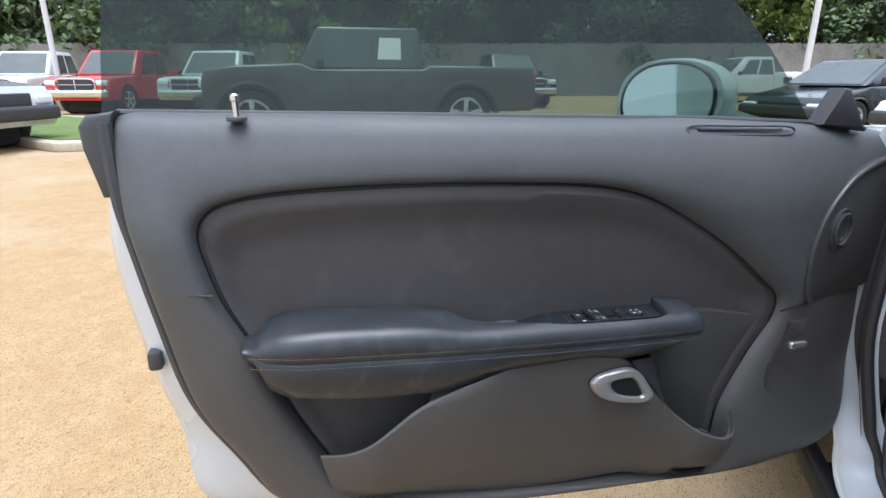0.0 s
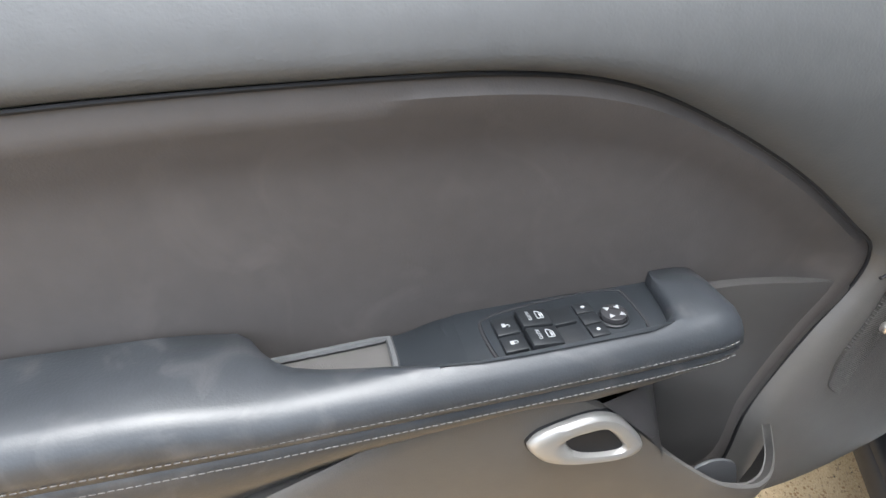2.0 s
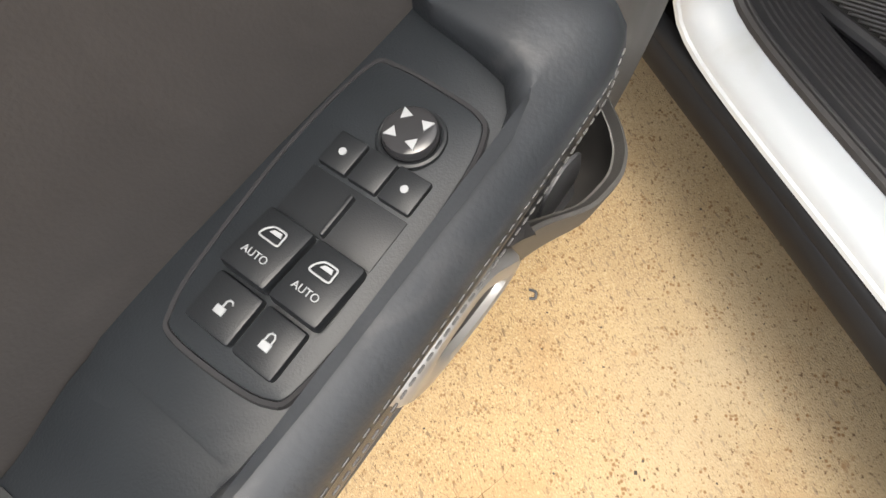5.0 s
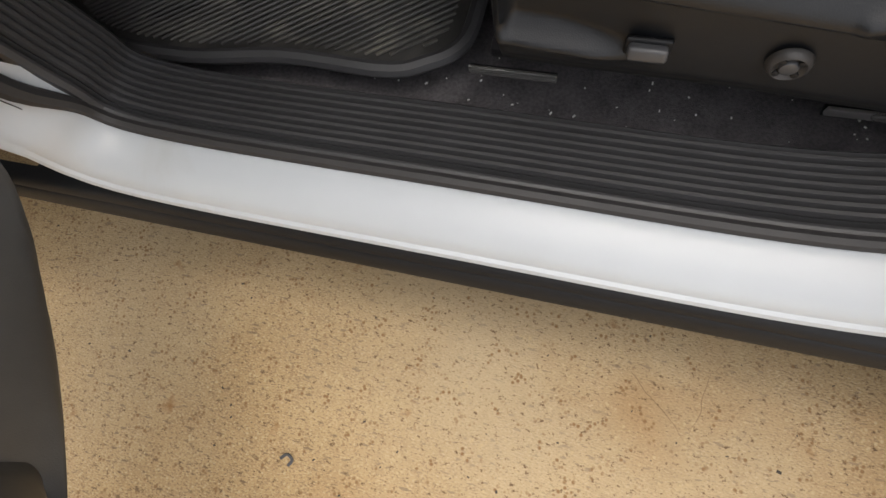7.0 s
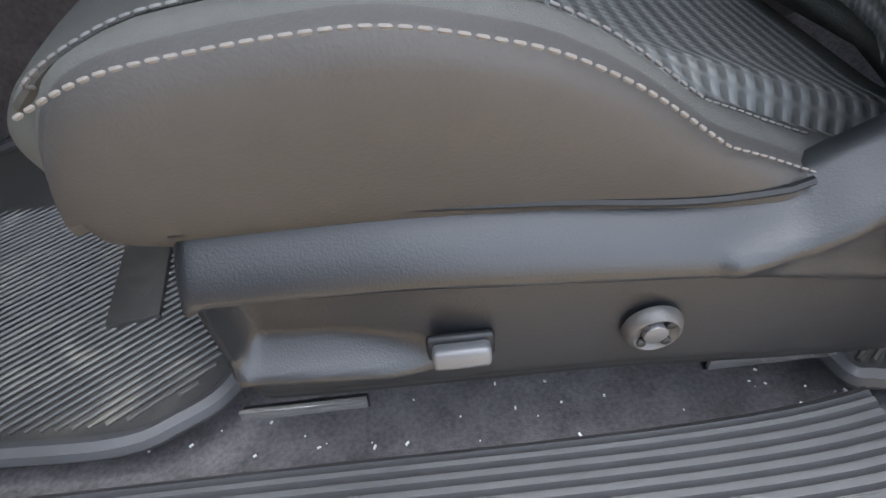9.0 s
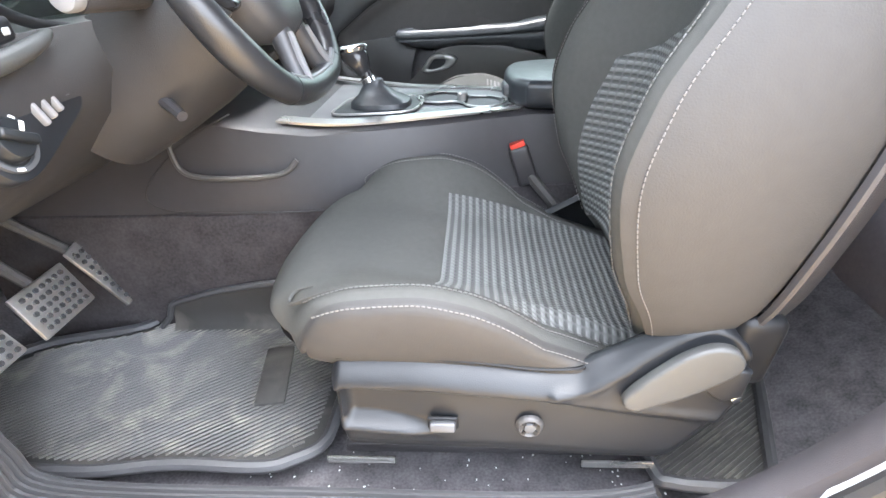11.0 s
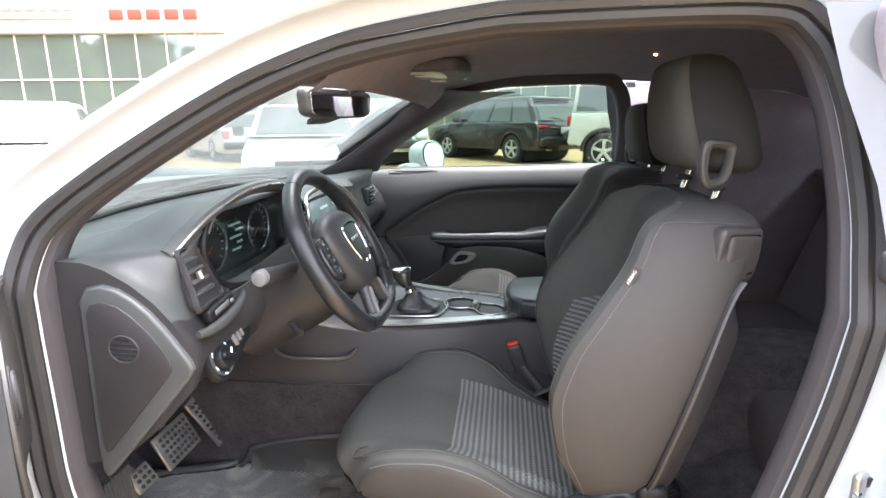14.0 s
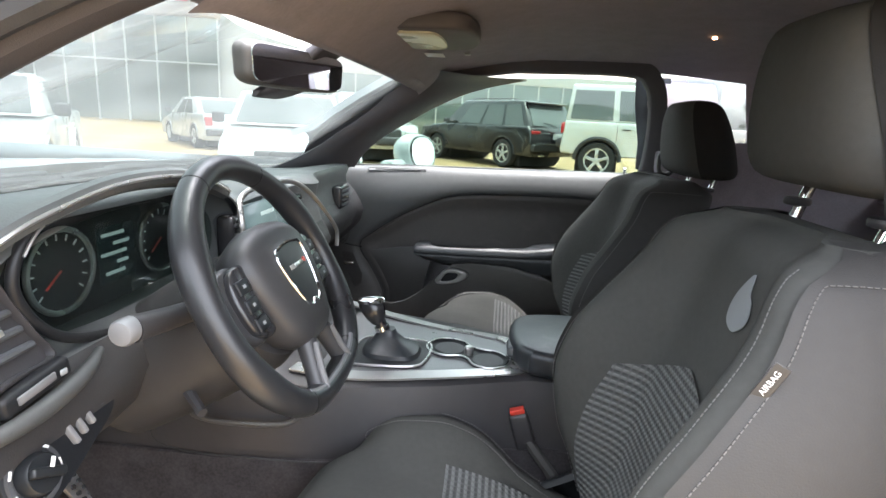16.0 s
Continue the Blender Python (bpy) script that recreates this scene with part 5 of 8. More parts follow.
def back_rear(z):
    return bend(z, [(0.56, 0.52), (0.64, 0.548), (0.79, 0.594), (0.90, 0.628), (0.97, 0.652), (1.03, 0.668), (1.05, 0.656), (1.065, 0.625)])


def back_half(z):
    return 0.236 - 1.05 * (z - 0.78) ** 2 - 0.022 * ease(1.035, 1.066, z)


BACK_SIDE = ((-0.08, 0.985), (0.02, 1.008), (0.12, 1.022), (0.25, 1.032), (0.40, 1.036), (0.55, 1.031), (0.70, 1.018), (0.82, 0.998), (0.90, 0.972), (0.97, 0.925), (1.0, 0.88))


def side_point(x, z, s, off=0.0038):
    """A point on the backrest's side panel."""
    xf, xr = back_front(z, 0.232) + 0.016, back_rear(z)
    return (x, s * (back_half(z) * ramp((x - xf) / (xr - xf), BACK_SIDE) + off), z)


SKIRT_TOP = [(0.101, 0.566), (0.106, 0.580), (0.115, 0.587), (0.18, 0.587), (0.26, 0.581), (0.34, 0.572), (0.365, 0.573), (0.39, 0.586), (0.415, 0.603), (0.438, 0.622), (0.457, 0.636), (0.482, 0.641), (0.506, 0.630), (0.519, 0.610), (0.526, 0.580)]
SKIRT_CREASE = [(0.101, 0.553), (0.12, 0.558), (0.2, 0.556), (0.26, 0.550), (0.34, 0.542), (0.42, 0.528), (0.50, 0.516), (0.526, 0.513)]
SKIRT_LOW = [(0.101, 0.492), (0.107, 0.466), (0.12, 0.460), (0.28, 0.455), (0.44, 0.450), (0.458, 0.456), (0.478, 0.480), (0.500, 0.512), (0.526, 0.560)]
SKIRT_ARM = [(0.345, 0.548), (0.375, 0.556), (0.402, 0.576), (0.428, 0.603), (0.452, 0.623), (0.478, 0.630), (0.500, 0.621), (0.514, 0.603)]


def skirt_out(x, z, arm):
    """How far the seat skirt stands out at a place on its face."""
    zt, zl, zb = bend(x, SKIRT_TOP), bend(x, SKIRT_CREASE), bend(x, SKIRT_LOW)
    d = max(0.0, zt - z)
    y = 0.2390 - 0.026 * (1 - min(1, d / max(0.016, min(0.032, zt - zl)))) ** 1.7
    y -= 0.0125 * ease(zl + 0.0005, zl - 0.009, z) * (1 - 0.35 * ease(0.30, 0.46, x))
    y -= 0.004 * ease(zb + 0.020, zb, z) ** 2
    # hand recess at the front with its ledge
    edge = 0.497 - 0.10 * (x - 0.12)
    hollow = ease(0.110, 0.122, x) * ease(0.245, 0.150, x)
    y -= 0.012 * hollow * ease(zl - 0.001, zl - 0.010, z) * ease(edge, edge + 0.014, z)
    y += 0.0085 * ease(0.100, 0.118, x) * ease(0.235, 0.18, x) * math.exp(-((z - edge + 0.004) / 0.0055) ** 2)
    y += 0.0065 * math.exp(-((x - 0.108) / 0.006) ** 2) * ease(zl + 0.004, zl - 0.006, z) * ease(edge - 0.012, edge, z)
    # crest that climbs round the recliner
    near = min(math.hypot(x - p[0], z - p[1]) for p in arm)
    y += 0.0055 * math.exp(-(near / 0.0055) ** 2) - 0.0035 * ease(0.385, 0.42, x) * ease(zl + 0.002, zl + 0.012, z) * (1 - math.exp(-(near / 0.008) ** 2))
    return y * 1.0 - 0.024 * (1 - ease(0.098, 0.112, x)) - 0.020 * (1 - ease(0.528, 0.512, x))


def make_seat(m, label, patch, side=None):
    """A sports seat: cushion, backrest, headrest, skirt with its controls."""
    seat = thing("bucket_seat", label, "car seat", m, "front seats")
    # cushion: cloth on top, vinyl down the sides
    us = [0.0, 0.0006, 0.002, 0.0045, 0.008, 0.0125, 0.018, 0.025, 0.033, 0.042, 0.052, 0.063, 0.075] + [0.09 + 0.015 * k for k in range(27)]
    half = [cushion_ring(u) for u in us]
    cut = CUSHION_Y.index(0.215)
    top = [[(x, -y, z) for x, y, z in row[cut:0:-1]] + row[:cut + 1] for row in half]
    cush = part("seat_cushion", rings(top, closed_ring=False, caps=False), M_CLOTH, seat, "black cloth cushion", angle=80)
    for s in (-1, 1):
        part("cushion_side", rings([[(x, s * y, z) for x, y, z in row[cut:]] for row in half], closed_ring=False, caps=False), side or M_SIDE, seat, "" if side else "grey-brown vinyl side panel", angle=80)
        for y, lift in ((0.194, 0.0010), (0.2245, 0.0012)):
            line = []
            for i in range(60):
                u = lerp(0.030, 0.40, i / 59)
                x = u + nose(u, y)
                line.append((x, s * (y + (0.0035 if y > 0.2 else 0)), cushion_z(x, y) + lift))
            if y < 0.2:
                line = [(line[0][0] + 0.004, line[0][1] + s * -0.016, line[0][2] - 0.006), (line[0][0] - 0.002, line[0][1] - s * 0.006, line[0][2] - 0.002)] + line
            part("stitching", dashes(line, 0.0040, 0.0013, 0.00066), M_THREAD, cush, "pale grey stitching")
    # patterned insert of the cushion
    rows = []
    for i in range(26):
        x = lerp(0.219, 0.468, i / 25)
        rows.append([(x, y, cushion_z(x, y) + 0.0003 + 0.0015 * ease(-0.180, -0.160, y)) for y in [lerp(-0.180, 0.132, j / 40) for j in range(41)]])
    part("cushion_insert", rings(rows, closed_ring=False, caps=False), M_PATTERN, seat, "grey patterned cloth insert")
    fold = smooth_line([(0.155, -0.193), (0.10, -0.188), (0.062, -0.178), (0.052, -0.163), (0.060, -0.150), (0.080, -0.152)], 26)
    part("cloth_fold", tube([(x, y, cushion_z(x, y) + 0.0006) for x, y in fold], [0.0008 + 0.0012 * math.sin(math.pi * j / 25) for j in range(26)], 6), M_CLOTH, cush)
    # backrest
    zs = [0.555, 0.562, 0.58, 0.60, 0.62, 0.645, 0.67, 0.695, 0.72, 0.745, 0.77, 0.795, 0.82, 0.845, 0.87, 0.895, 0.92, 0.945, 0.965, 0.985, 1.0, 1.015, 1.03, 1.042, 1.052, 1.059, 1.063]
    secs = []
    for z in zs:
        hw = back_half(z)
        sh = 1 - 0.25 * ease(1.045, 1.064, z) - 0.2 * ease(0.575, 0.555, z)
        xr = back_rear(z)
        ring = []
        for j in range(31):
            t = lerp(-1, 1, j / 30)
            y = hw * t
            x = back_front(z, y * 0.232 / hw)
            x = lerp(x, x + 0.016, ease(0.90, 1.0, abs(t)))
            ring.append((lerp((x + xr) / 2, x, sh), y, z))
        for t, k in ((1.03, 0.35), (1.02, 0.65), (0.97, 0.90), (0.85, 1.0), (0.4, 1.03), (-0.4, 1.03), (-0.85, 1.0), (-0.97, 0.90), (-1.02, 0.65), (-1.03, 0.35)):
            xf = back_front(z, 0.232)
            x = lerp(xf, xr, k)
            ring.append((lerp((xf + xr) / 2, x, sh), hw * t, z))
        secs.append(ring)
    back = part("backrest", rings(secs), M_CLOTH, seat, "black cloth backrest with side bolsters", angle=80)
    edge = smooth_line([(0.412, 0.600), (0.394, 0.66), (0.385, 0.72), (0.390, 0.785), (0.411, 0.845), (0.446, 0.905), (0.476, 0.955), (0.492, 0.990), (0.505, 1.015), (0.524, 1.0295), (0.552, 1.0345), (0.60, 1.0345), (0.640, 1.032)], 70)
    for s in (-1, 1):
        rows, seam = [], []
        for i in range(40):
            z = lerp(0.585, 1.0545, i / 39)
            xf, xr = back_front(z, 0.232) + 0.016, back_rear(z)
            rows.append([side_point(lerp(xf, xr, k), z, s, 0.003) for k, _ in BACK_SIDE])
            if z < 1.045:
                seam.append((back_front(z, 0.205) - 0.0016, s * back_half(z) * 0.205 / 0.232, z))
        lid = rows[-1]
        rows.append([(lerp(x, 0.60, 0.18), y * 0.90, 1.0625) for x, y, z in lid])
        rows.append([(lerp(x, 0.60, 0.35), y * 0.66, 1.0655) for x, y, z in lid])
        part("backrest_side", rings(rows, closed_ring=False, caps=False), M_SIDE, seat, "grey-brown vinyl side panel", angle=80)
        part("stitching", dashes([side_point(max(p[0], back_front(p[1], 0.232) + 0.0148), p[1], s) for p in edge], 0.0040, 0.0013, 0.00066), M_THREAD, back, "pale grey stitching")
        part("stitching", dashes(seam, 0.0040, 0.0013, 0.00066), M_THREAD, back, "pale grey stitching")
    rows = []
    for i in range(20):
        z = lerp(0.575, 0.866, i / 19)
        w = ramp(z, [(0.575, 0.150), (0.69, 0.150), (0.80, 0.142), (0.866, 0.135)])
        row = []
        for j in range(25):
            y = lerp(-w, w, j / 24)
            zz = z - 0.060 * (abs(y) / w) ** 1.2 * ease(0.70, 0.866, z)
            row.append((back_front(zz, y * 0.232 / back_half(zz)) - 0.0042, y, zz))
        rows.append(row)
    part("backrest_insert", rings(rows, closed_ring=False, caps=False), M_PATTERN_UP, seat, "grey patterned cloth insert")
    # hard rear shell, its edge running down the side
    rows = []
    for i in range(30):
        z = lerp(0.600, 0.950, i / 29)
        hw, xe = back_half(z), bend(z, [(0.60, 0.524), (0.629, 0.532), (0.70, 0.546), (0.798, 0.571), (0.894, 0.601), (0.935, 0.619), (0.95, 0.630)])
        deep = 0.050 * ease(0.955, 0.86, z)
        rows.append([(xe, -hw * 1.0 - 0.0015, z), (xe + 0.002, -hw * 1.0 - 0.0075, z), (xe + 0.006, -hw - 0.0085, z), (xe + 0.3 * deep + 0.004, -hw * 0.985, z), (xe + 0.75 * deep + 0.004, -hw * 0.93, z), (xe + deep + 0.004, -hw * 0.80, z), (xe + deep + 0.010, -hw * 0.4, z), (xe + deep + 0.012, 0, z),
                     (xe + deep + 0.010, hw * 0.4, z), (xe + deep + 0.004, hw * 0.80, z), (xe + 0.75 * deep + 0.004, hw * 0.93, z), (xe + 0.3 * deep + 0.004, hw * 0.985, z), (xe + 0.006, hw + 0.0085, z), (xe + 0.002, hw + 0.0075, z), (xe, hw + 0.0015, z)])
    part("rear_shell", rings(rows, closed_ring=False, caps=False), M_TRIM, seat, "black plastic seat back shell", angle=50)
    # release lever in its rounded housing on the shoulder
    place = Matrix.Translation((0.622, -0.183, 0.988)) @ Matrix.Rotation(radians(20), 4, "Z") @ Matrix.Rotation(radians(7), 4, "Y")
    outer = smooth_line([(-0.030, 0.0), (-0.0285, 0.030), (-0.018, 0.0385), (0.012, 0.040), (0.036, 0.039), (0.040, 0.0), (0.036, -0.038), (0.010, -0.040), (-0.018, -0.037), (-0.0285, -0.028)], 48, True)
    inner = smooth_line([(-0.0185, 0.0), (-0.017, 0.022), (-0.010, 0.0275), (0.012, 0.029), (0.034, 0.0285), (0.038, 0.0), (0.034, -0.028), (0.010, -0.030), (-0.010, -0.0265), (-0.017, -0.020)], 48, True)
    bm = rings([[(p[0] * k, y, p[1] * k) for p in outer] for k, y in ((1.03, 0.006), (1.02, -0.004), (0.985, -0.0085), (0.92, -0.0110), (0.84, -0.0118))] + [[(p[0], y, p[1]) for p in inner] for y in (-0.0110, -0.007)], caps=False)
    bmesh.ops.transform(bm, matrix=place, verts=bm.verts)
    house = part("lever_housing", bm, M_LEVER, seat, "rounded black lever housing")
    bm = rings([[(p[0] * k + 0.0006, y, p[1] * k) for p in inner] for k, y in ((0.94, -0.006), (0.94, -0.0105), (0.90, -0.0132), (0.80, -0.0146), (0.4, -0.0152))])
    bmesh.ops.transform(bm, matrix=place, verts=bm.verts)
    part("release_lever", bm, M_LEVER, house, "black seat release lever")
    # headrest on two posts
    def head_ring(z, dx0, dy0):
        k = bend(z, [(1.075, 0.50), (1.079, 0.72), (1.090, 0.90), (1.115, 0.99), (1.16, 1.0), (1.20, 0.95), (1.235, 0.82), (1.25, 0.70), (1.258, 0.55), (1.262, 0.30)])
        cx = ramp(z, [(1.075, 0.634), (1.262, 0.598)])
        return cx, (0.066 + dx0) * k, (lerp(0.135, 0.098, ease(1.09, 1.262, z)) + dy0) * (0.6 + 0.4 * k)

    def head_row(z, lo, hi, n, dx0, dy0):
        cx, dx, dy = head_ring(z, dx0, dy0)
        row = []
        for j in range(n):
            a = lerp(lo, hi, j / (n - 1))
            c, q2 = math.cos(a), math.sin(a)
            row.append((cx + dx * math.copysign(abs(c) ** 0.66, c), dy * math.copysign(abs(q2) ** 0.62, q2), z))
        return row

    hz = [1.075, 1.077, 1.081, 1.088, 1.10, 1.12, 1.14, 1.165, 1.19, 1.21, 1.228, 1.242, 1.252, 1.258, 1.262]
    head = part("headrest", rings([head_row(z, 0, 2 * math.pi * 35 / 36, 36, 0, 0) for z in hz]), M_CLOTH, seat, "black cloth headrest", angle=80)
    rows = [head_row(lerp(1.080, 1.259, i / 23), -2.02, 2.02, 29, 0.0015, 0.0018) for i in range(24)]
    part("headrest_cover", rings(rows, closed_ring=False, caps=False), M_HEADREST, head, "grey-brown vinyl rear cover", angle=80)
    for s in (0, -1):
        part("stitching", dashes([(row[s][0] + 0.004, row[s][1] * 1.006, row[s][2]) for row in rows[1:-2]], 0.0040, 0.0013, 0.0007), M_THREAD, head)
    for y in (-0.074, 0.082):
        part("headrest_post", tube([(0.628, y, 1.03), (0.648, y, 1.10)], 0.0068, 12), M_CHROME, head, "chrome post")
        part("post_collar", disc((0.632, y, 1.064), 0.015, 0.010, "z", 18, 0.003), M_TRIM, head)
    # belt guide: a squarish loop that stands out beside the headrest
    outer = smooth_line([(-0.026, 0.034), (0.0, 0.037), (0.026, 0.035), (0.0295, 0.012), (0.028, -0.014), (0.020, -0.029), (0.004, -0.037), (-0.012, -0.036), (-0.022, -0.022), (-0.0285, 0.006)], 48, True)
    hole = smooth_line([(-0.0125, 0.023), (0.002, 0.025), (0.0155, 0.023), (0.018, 0.010), (0.0165, -0.010), (0.011, -0.019), (0.002, -0.0235), (-0.006, -0.022), (-0.012, -0.012), (-0.0145, 0.008)], 48, True)
    loops = [(outer, 0.98, -0.004), (outer, 1.02, 0.001), (outer, 0.97, 0.0075), (outer, 0.86, 0.0098), (hole, 1.14, 0.0085), (hole, 1.0, 0.004), (hole, 1.0, -0.005), (hole, 1.1, -0.008), (outer, 0.9, -0.008), (outer, 0.98, -0.004)]
    bm = rings([[(p[0] * k, -o, p[1] * k) for p in line] for line, k, o in loops], caps=False)
    bmesh.ops.transform(bm, matrix=Matrix.Translation((0.600, -0.146, 1.104)) @ Matrix.Rotation(radians(16), 4, "Z") @ Matrix.Rotation(radians(6), 4, "Y") @ Matrix.Scale(0.90, 4), verts=bm.verts)
    part("belt_guide", bm, M_LEVER, seat, "black plastic belt guide loop")
    # skirt: one moulded cover with a crease, a hand recess and a crest round the recliner
    arm = smooth_line(SKIRT_ARM, 60)
    for s in (-1, 1):
        rows = []
        for i in range(112):
            x = lerp(0.1005, 0.526, i / 111)
            zt, zb = bend(x, SKIRT_TOP), bend(x, SKIRT_LOW)
            zb = min(zb, zt - 0.012)
            col = [(x, s * 0.200, zt - 0.006), (x, s * 0.208, zt - 0.001)]
            for j in range(46):
                z = lerp(zt, zb, j / 45)
                col.append((x, s * skirt_out(x, z, arm), z))
            rows.append(col + [(x, s * 0.205, zb)])
        skirt_ob = part("seat_skirt", rings(rows, closed_ring=False, caps=False), M_SKIRT, seat, "satin black plastic seat skirt", angle=80)
        part("skirt_gap", tube([(x, s * 0.222, bend(x, SKIRT_TOP) + 0.0006) for x in [lerp(0.112, 0.375, k / 30) for k in range(31)]], 0.0022, 6), M_SKIRTLOW, skirt_ob)
        if s < 0:
            sw = part("slide_switch", rbox(0.2235, -0.2295, 0.501, 0.034, 0.005, 0.018, 0.003, 3), M_SKIRTLOW, skirt_ob, "seat slide switch")
            part("switch_paddle", rbox(0.2235, -0.2355, 0.502, 0.029, 0.012, 0.0115, 0.003, 3, rot=Matrix.Rotation(radians(-20), 3, "X")), M_BEZEL, sw)
            dial = part("lumbar_dial", lathe_y([(0.0, 0.0155), (-0.002, 0.0150), (-0.0055, 0.0132), (-0.0065, 0.0115), (-0.0050, 0.0098), (-0.0035, 0.0080)], 32, (0.3195, -0.2295, 0.4995)), M_LEVER, skirt_ob, "round lumbar switch")
            for k in range(4):
                a = radians(45 + 90 * k)
                part("dial_lobe", disc((0.3195 + 0.0090 * math.cos(a), -0.2340, 0.4995 + 0.0090 * math.sin(a)), 0.0026, 0.004, "y", 12, 0.001), M_SKIRTLOW, dial)
            part("dial_cap", disc((0.3195, -0.2325, 0.4995), 0.0066, 0.008, "y", 24, 0.002), M_BEZEL, dial)
            lv = smooth_line([(0.406, 0.551), (0.410, 0.566), (0.428, 0.592), (0.449, 0.614), (0.473, 0.6235), (0.493, 0.619), (0.5025, 0.603), (0.494, 0.588), (0.468, 0.570), (0.438, 0.553), (0.416, 0.542)], 60, True)
            lever = part("recliner_lever", prism([(p[0], p[1]) for p in lv], -0.252, -0.238, "y", 0.0042, 4), M_ALU2, skirt_ob, "grey-black recliner lever")
            part("lever_notch", prism([(0.470, 0.566), (0.500, 0.592), (0.516, 0.588), (0.512, 0.556), (0.492, 0.548)], -0.244, -0.232, "y", 0.004, 3), M_SKIRT, lever)
            part("hinge_bolt", disc((0.507, -0.238, 0.552), 0.006, 0.010, "y", 12, 0.002), M_CHROME, skirt_ob)
    part("recliner_hinge", rbox(0.540, -0.205, 0.585, 0.05, 0.030, 0.075, 0.012, 3), M_SKIRTLOW, seat)
    for x in (0.112, 0.435):
        part("seat_rail", rbox(x, -0.171, 0.370, 0.088, 0.004, 0.010, 0.001), M_SILVER, seat, "steel slide rail end")
        part("rail_channel", rbox(x, -0.166, 0.364, 0.088, 0.006, 0.010, 0.001), M_SKIRTLOW, seat)
    for y in (-0.15, 0.17):
        part("seat_rail", rbox(0.27, y + (0.03 if y < 0 else -0.03), 0.345, 0.38, 0.022, 0.014, 0.003), M_TRIM, seat, "dark slide rail")
        for x in (0.12, 0.40):
            part("rail_foot", rbox(x, y + (0.06 if y < 0 else -0.06), 0.355, 0.04, 0.04, 0.07, 0.004), M_LOWER, seat)
        part("rail_link", rbox(0.29, y + (0.02 if y < 0 else -0.06), 0.445, 0.30, 0.03, 0.14, 0.004), M_TRIM, seat)
    if patch:
        spot = Matrix.Translation(side_point(0.4835, 0.953, -1, 0.0095)) @ Matrix.Rotation(radians(-20), 4, "Z") @ Matrix.Rotation(radians(24), 4, "Y")
        bm = rbox(0, 0, 0, 0.0125, 0.0016, 0.034, 0.0006, 1)
        bmesh.ops.transform(bm, matrix=spot, verts=bm.verts)
        tag = part("airbag_tag", bm, M_LEVER, seat, "small grey tag printed AIRBAG")
        lettering("airbag_print", "AIRBAG", 0.0066, spot @ Matrix.Translation((0, -0.0011, 0)) @ Matrix.Rotation(radians(90), 4, "X") @ Matrix.Rotation(radians(90), 4, "Z"), M_MARK, tag)
        for outline in ([(0.016, 0.012), (0.008, 0.030), (-0.004, 0.046), (-0.007, 0.024), (-0.016, 0.012), (-0.020, -0.010), (-0.006, -0.026), (0.012, -0.020), (0.018, -0.004)],):
            shape = smooth_line([(1.15 * a, 0.90 * b) for a, b in outline], 30, True)
            bm = bmesh.new()
            face = [bm.verts.new((back_front(0.955 + z, y - 0.035) - 0.0022, y - 0.035, 0.955 + z)) for y, z in [(p[0], p[1]) for p in shape]]
            bm.faces.new(face)
            bmesh.ops.triangulate(bm, faces=bm.faces)
            part("embroidered_patch", solid(bm, 0.0012), M_PRINT, seat, "plain pale grey embroidered patch")
    # the outer lower side leans in towards the rails, the hard skirt as a whole
    for child in list(seat.children):
        hard, head_part = child.name.startswith("seat_skirt"), child.name.startswith("headrest")
        for ob in [child, *child.children, *[o for c in child.children for o in c.children]]:
            for v in ob.data.vertices:
                if head_part and v.co.z > 1.07 and "post" not in ob.name:
                    v.co.z = max(v.co.z, 1.12 - 0.72 * (1.12 - v.co.z))
                elif v.co.z > 1.0 and not head_part and not child.name.startswith("belt_guide"):
                    v.co.z = 1.0 + 0.74 * (v.co.z - 1.0)
                w = (1.0 if hard else 1.65 * ease(0.665, 0.570, v.co.z) if child.name.startswith(("seat_cushion", "cushion")) else ease(0.640, 0.560, v.co.z)) * ease(0.375, 0.41, v.co.z) * ease(0.12, 0.19, abs(v.co.y))
                v.co += Vector((0.002 + (0.018 * ease(0.38, 0.46, v.co.x) if hard else 0.0), -math.copysign(0.020 * w, v.co.y), -0.024 * min(w, 1.15)))
    return seat


make_seat(Matrix.Translation((0, -0.385, 0)), "black cloth sports seat with patterned insert and pale stitching", True)
passenger_seat = make_seat(Matrix.Translation((0.07, 0.385, -0.015)) @ Matrix.Diagonal((1, -1, 1, 1)), "far black cloth sports seat beside the console", False, M_CLOTH)
for o in passenger_seat.children:
    if o.name.startswith("headrest") or o.name.startswith("belt_guide"):
        o.location += Vector((0.05, 0, -0.035))

M_LITSCREEN = glow("lit_screen_glass", (0.045, 0.065, 0.068), 0.16)
M_LITSCREEN.node_tree.nodes["Principled BSDF"].inputs["Roughness"].default_value = 0.22
M_SCREENLINE = glow("screen_marks", (0.30, 0.37, 0.36), 0.07)
M_KNEE = mat("charcoal_lower_plastic", (0.028, 0.027, 0.028), 0.55, spots=0.12, scale=60, bump=0.3, bump_scale=800)
# Darker copy of the floor carpet: shade along the tunnel put into the colour
M_KICK = mat("shaded_tunnel_carpet", (0.050, 0.046, 0.048), 0.95, spots=0.4, scale=220, bump=0.8, bump_scale=700, spec=0.1)
M_STALK = mat("pale_stalk_plastic", (0.17, 0.17, 0.175), 0.45, spots=0.05)
M_ALU = mat("grey_painted_plastic", (0.13, 0.13, 0.135), 0.45, spots=0.05)

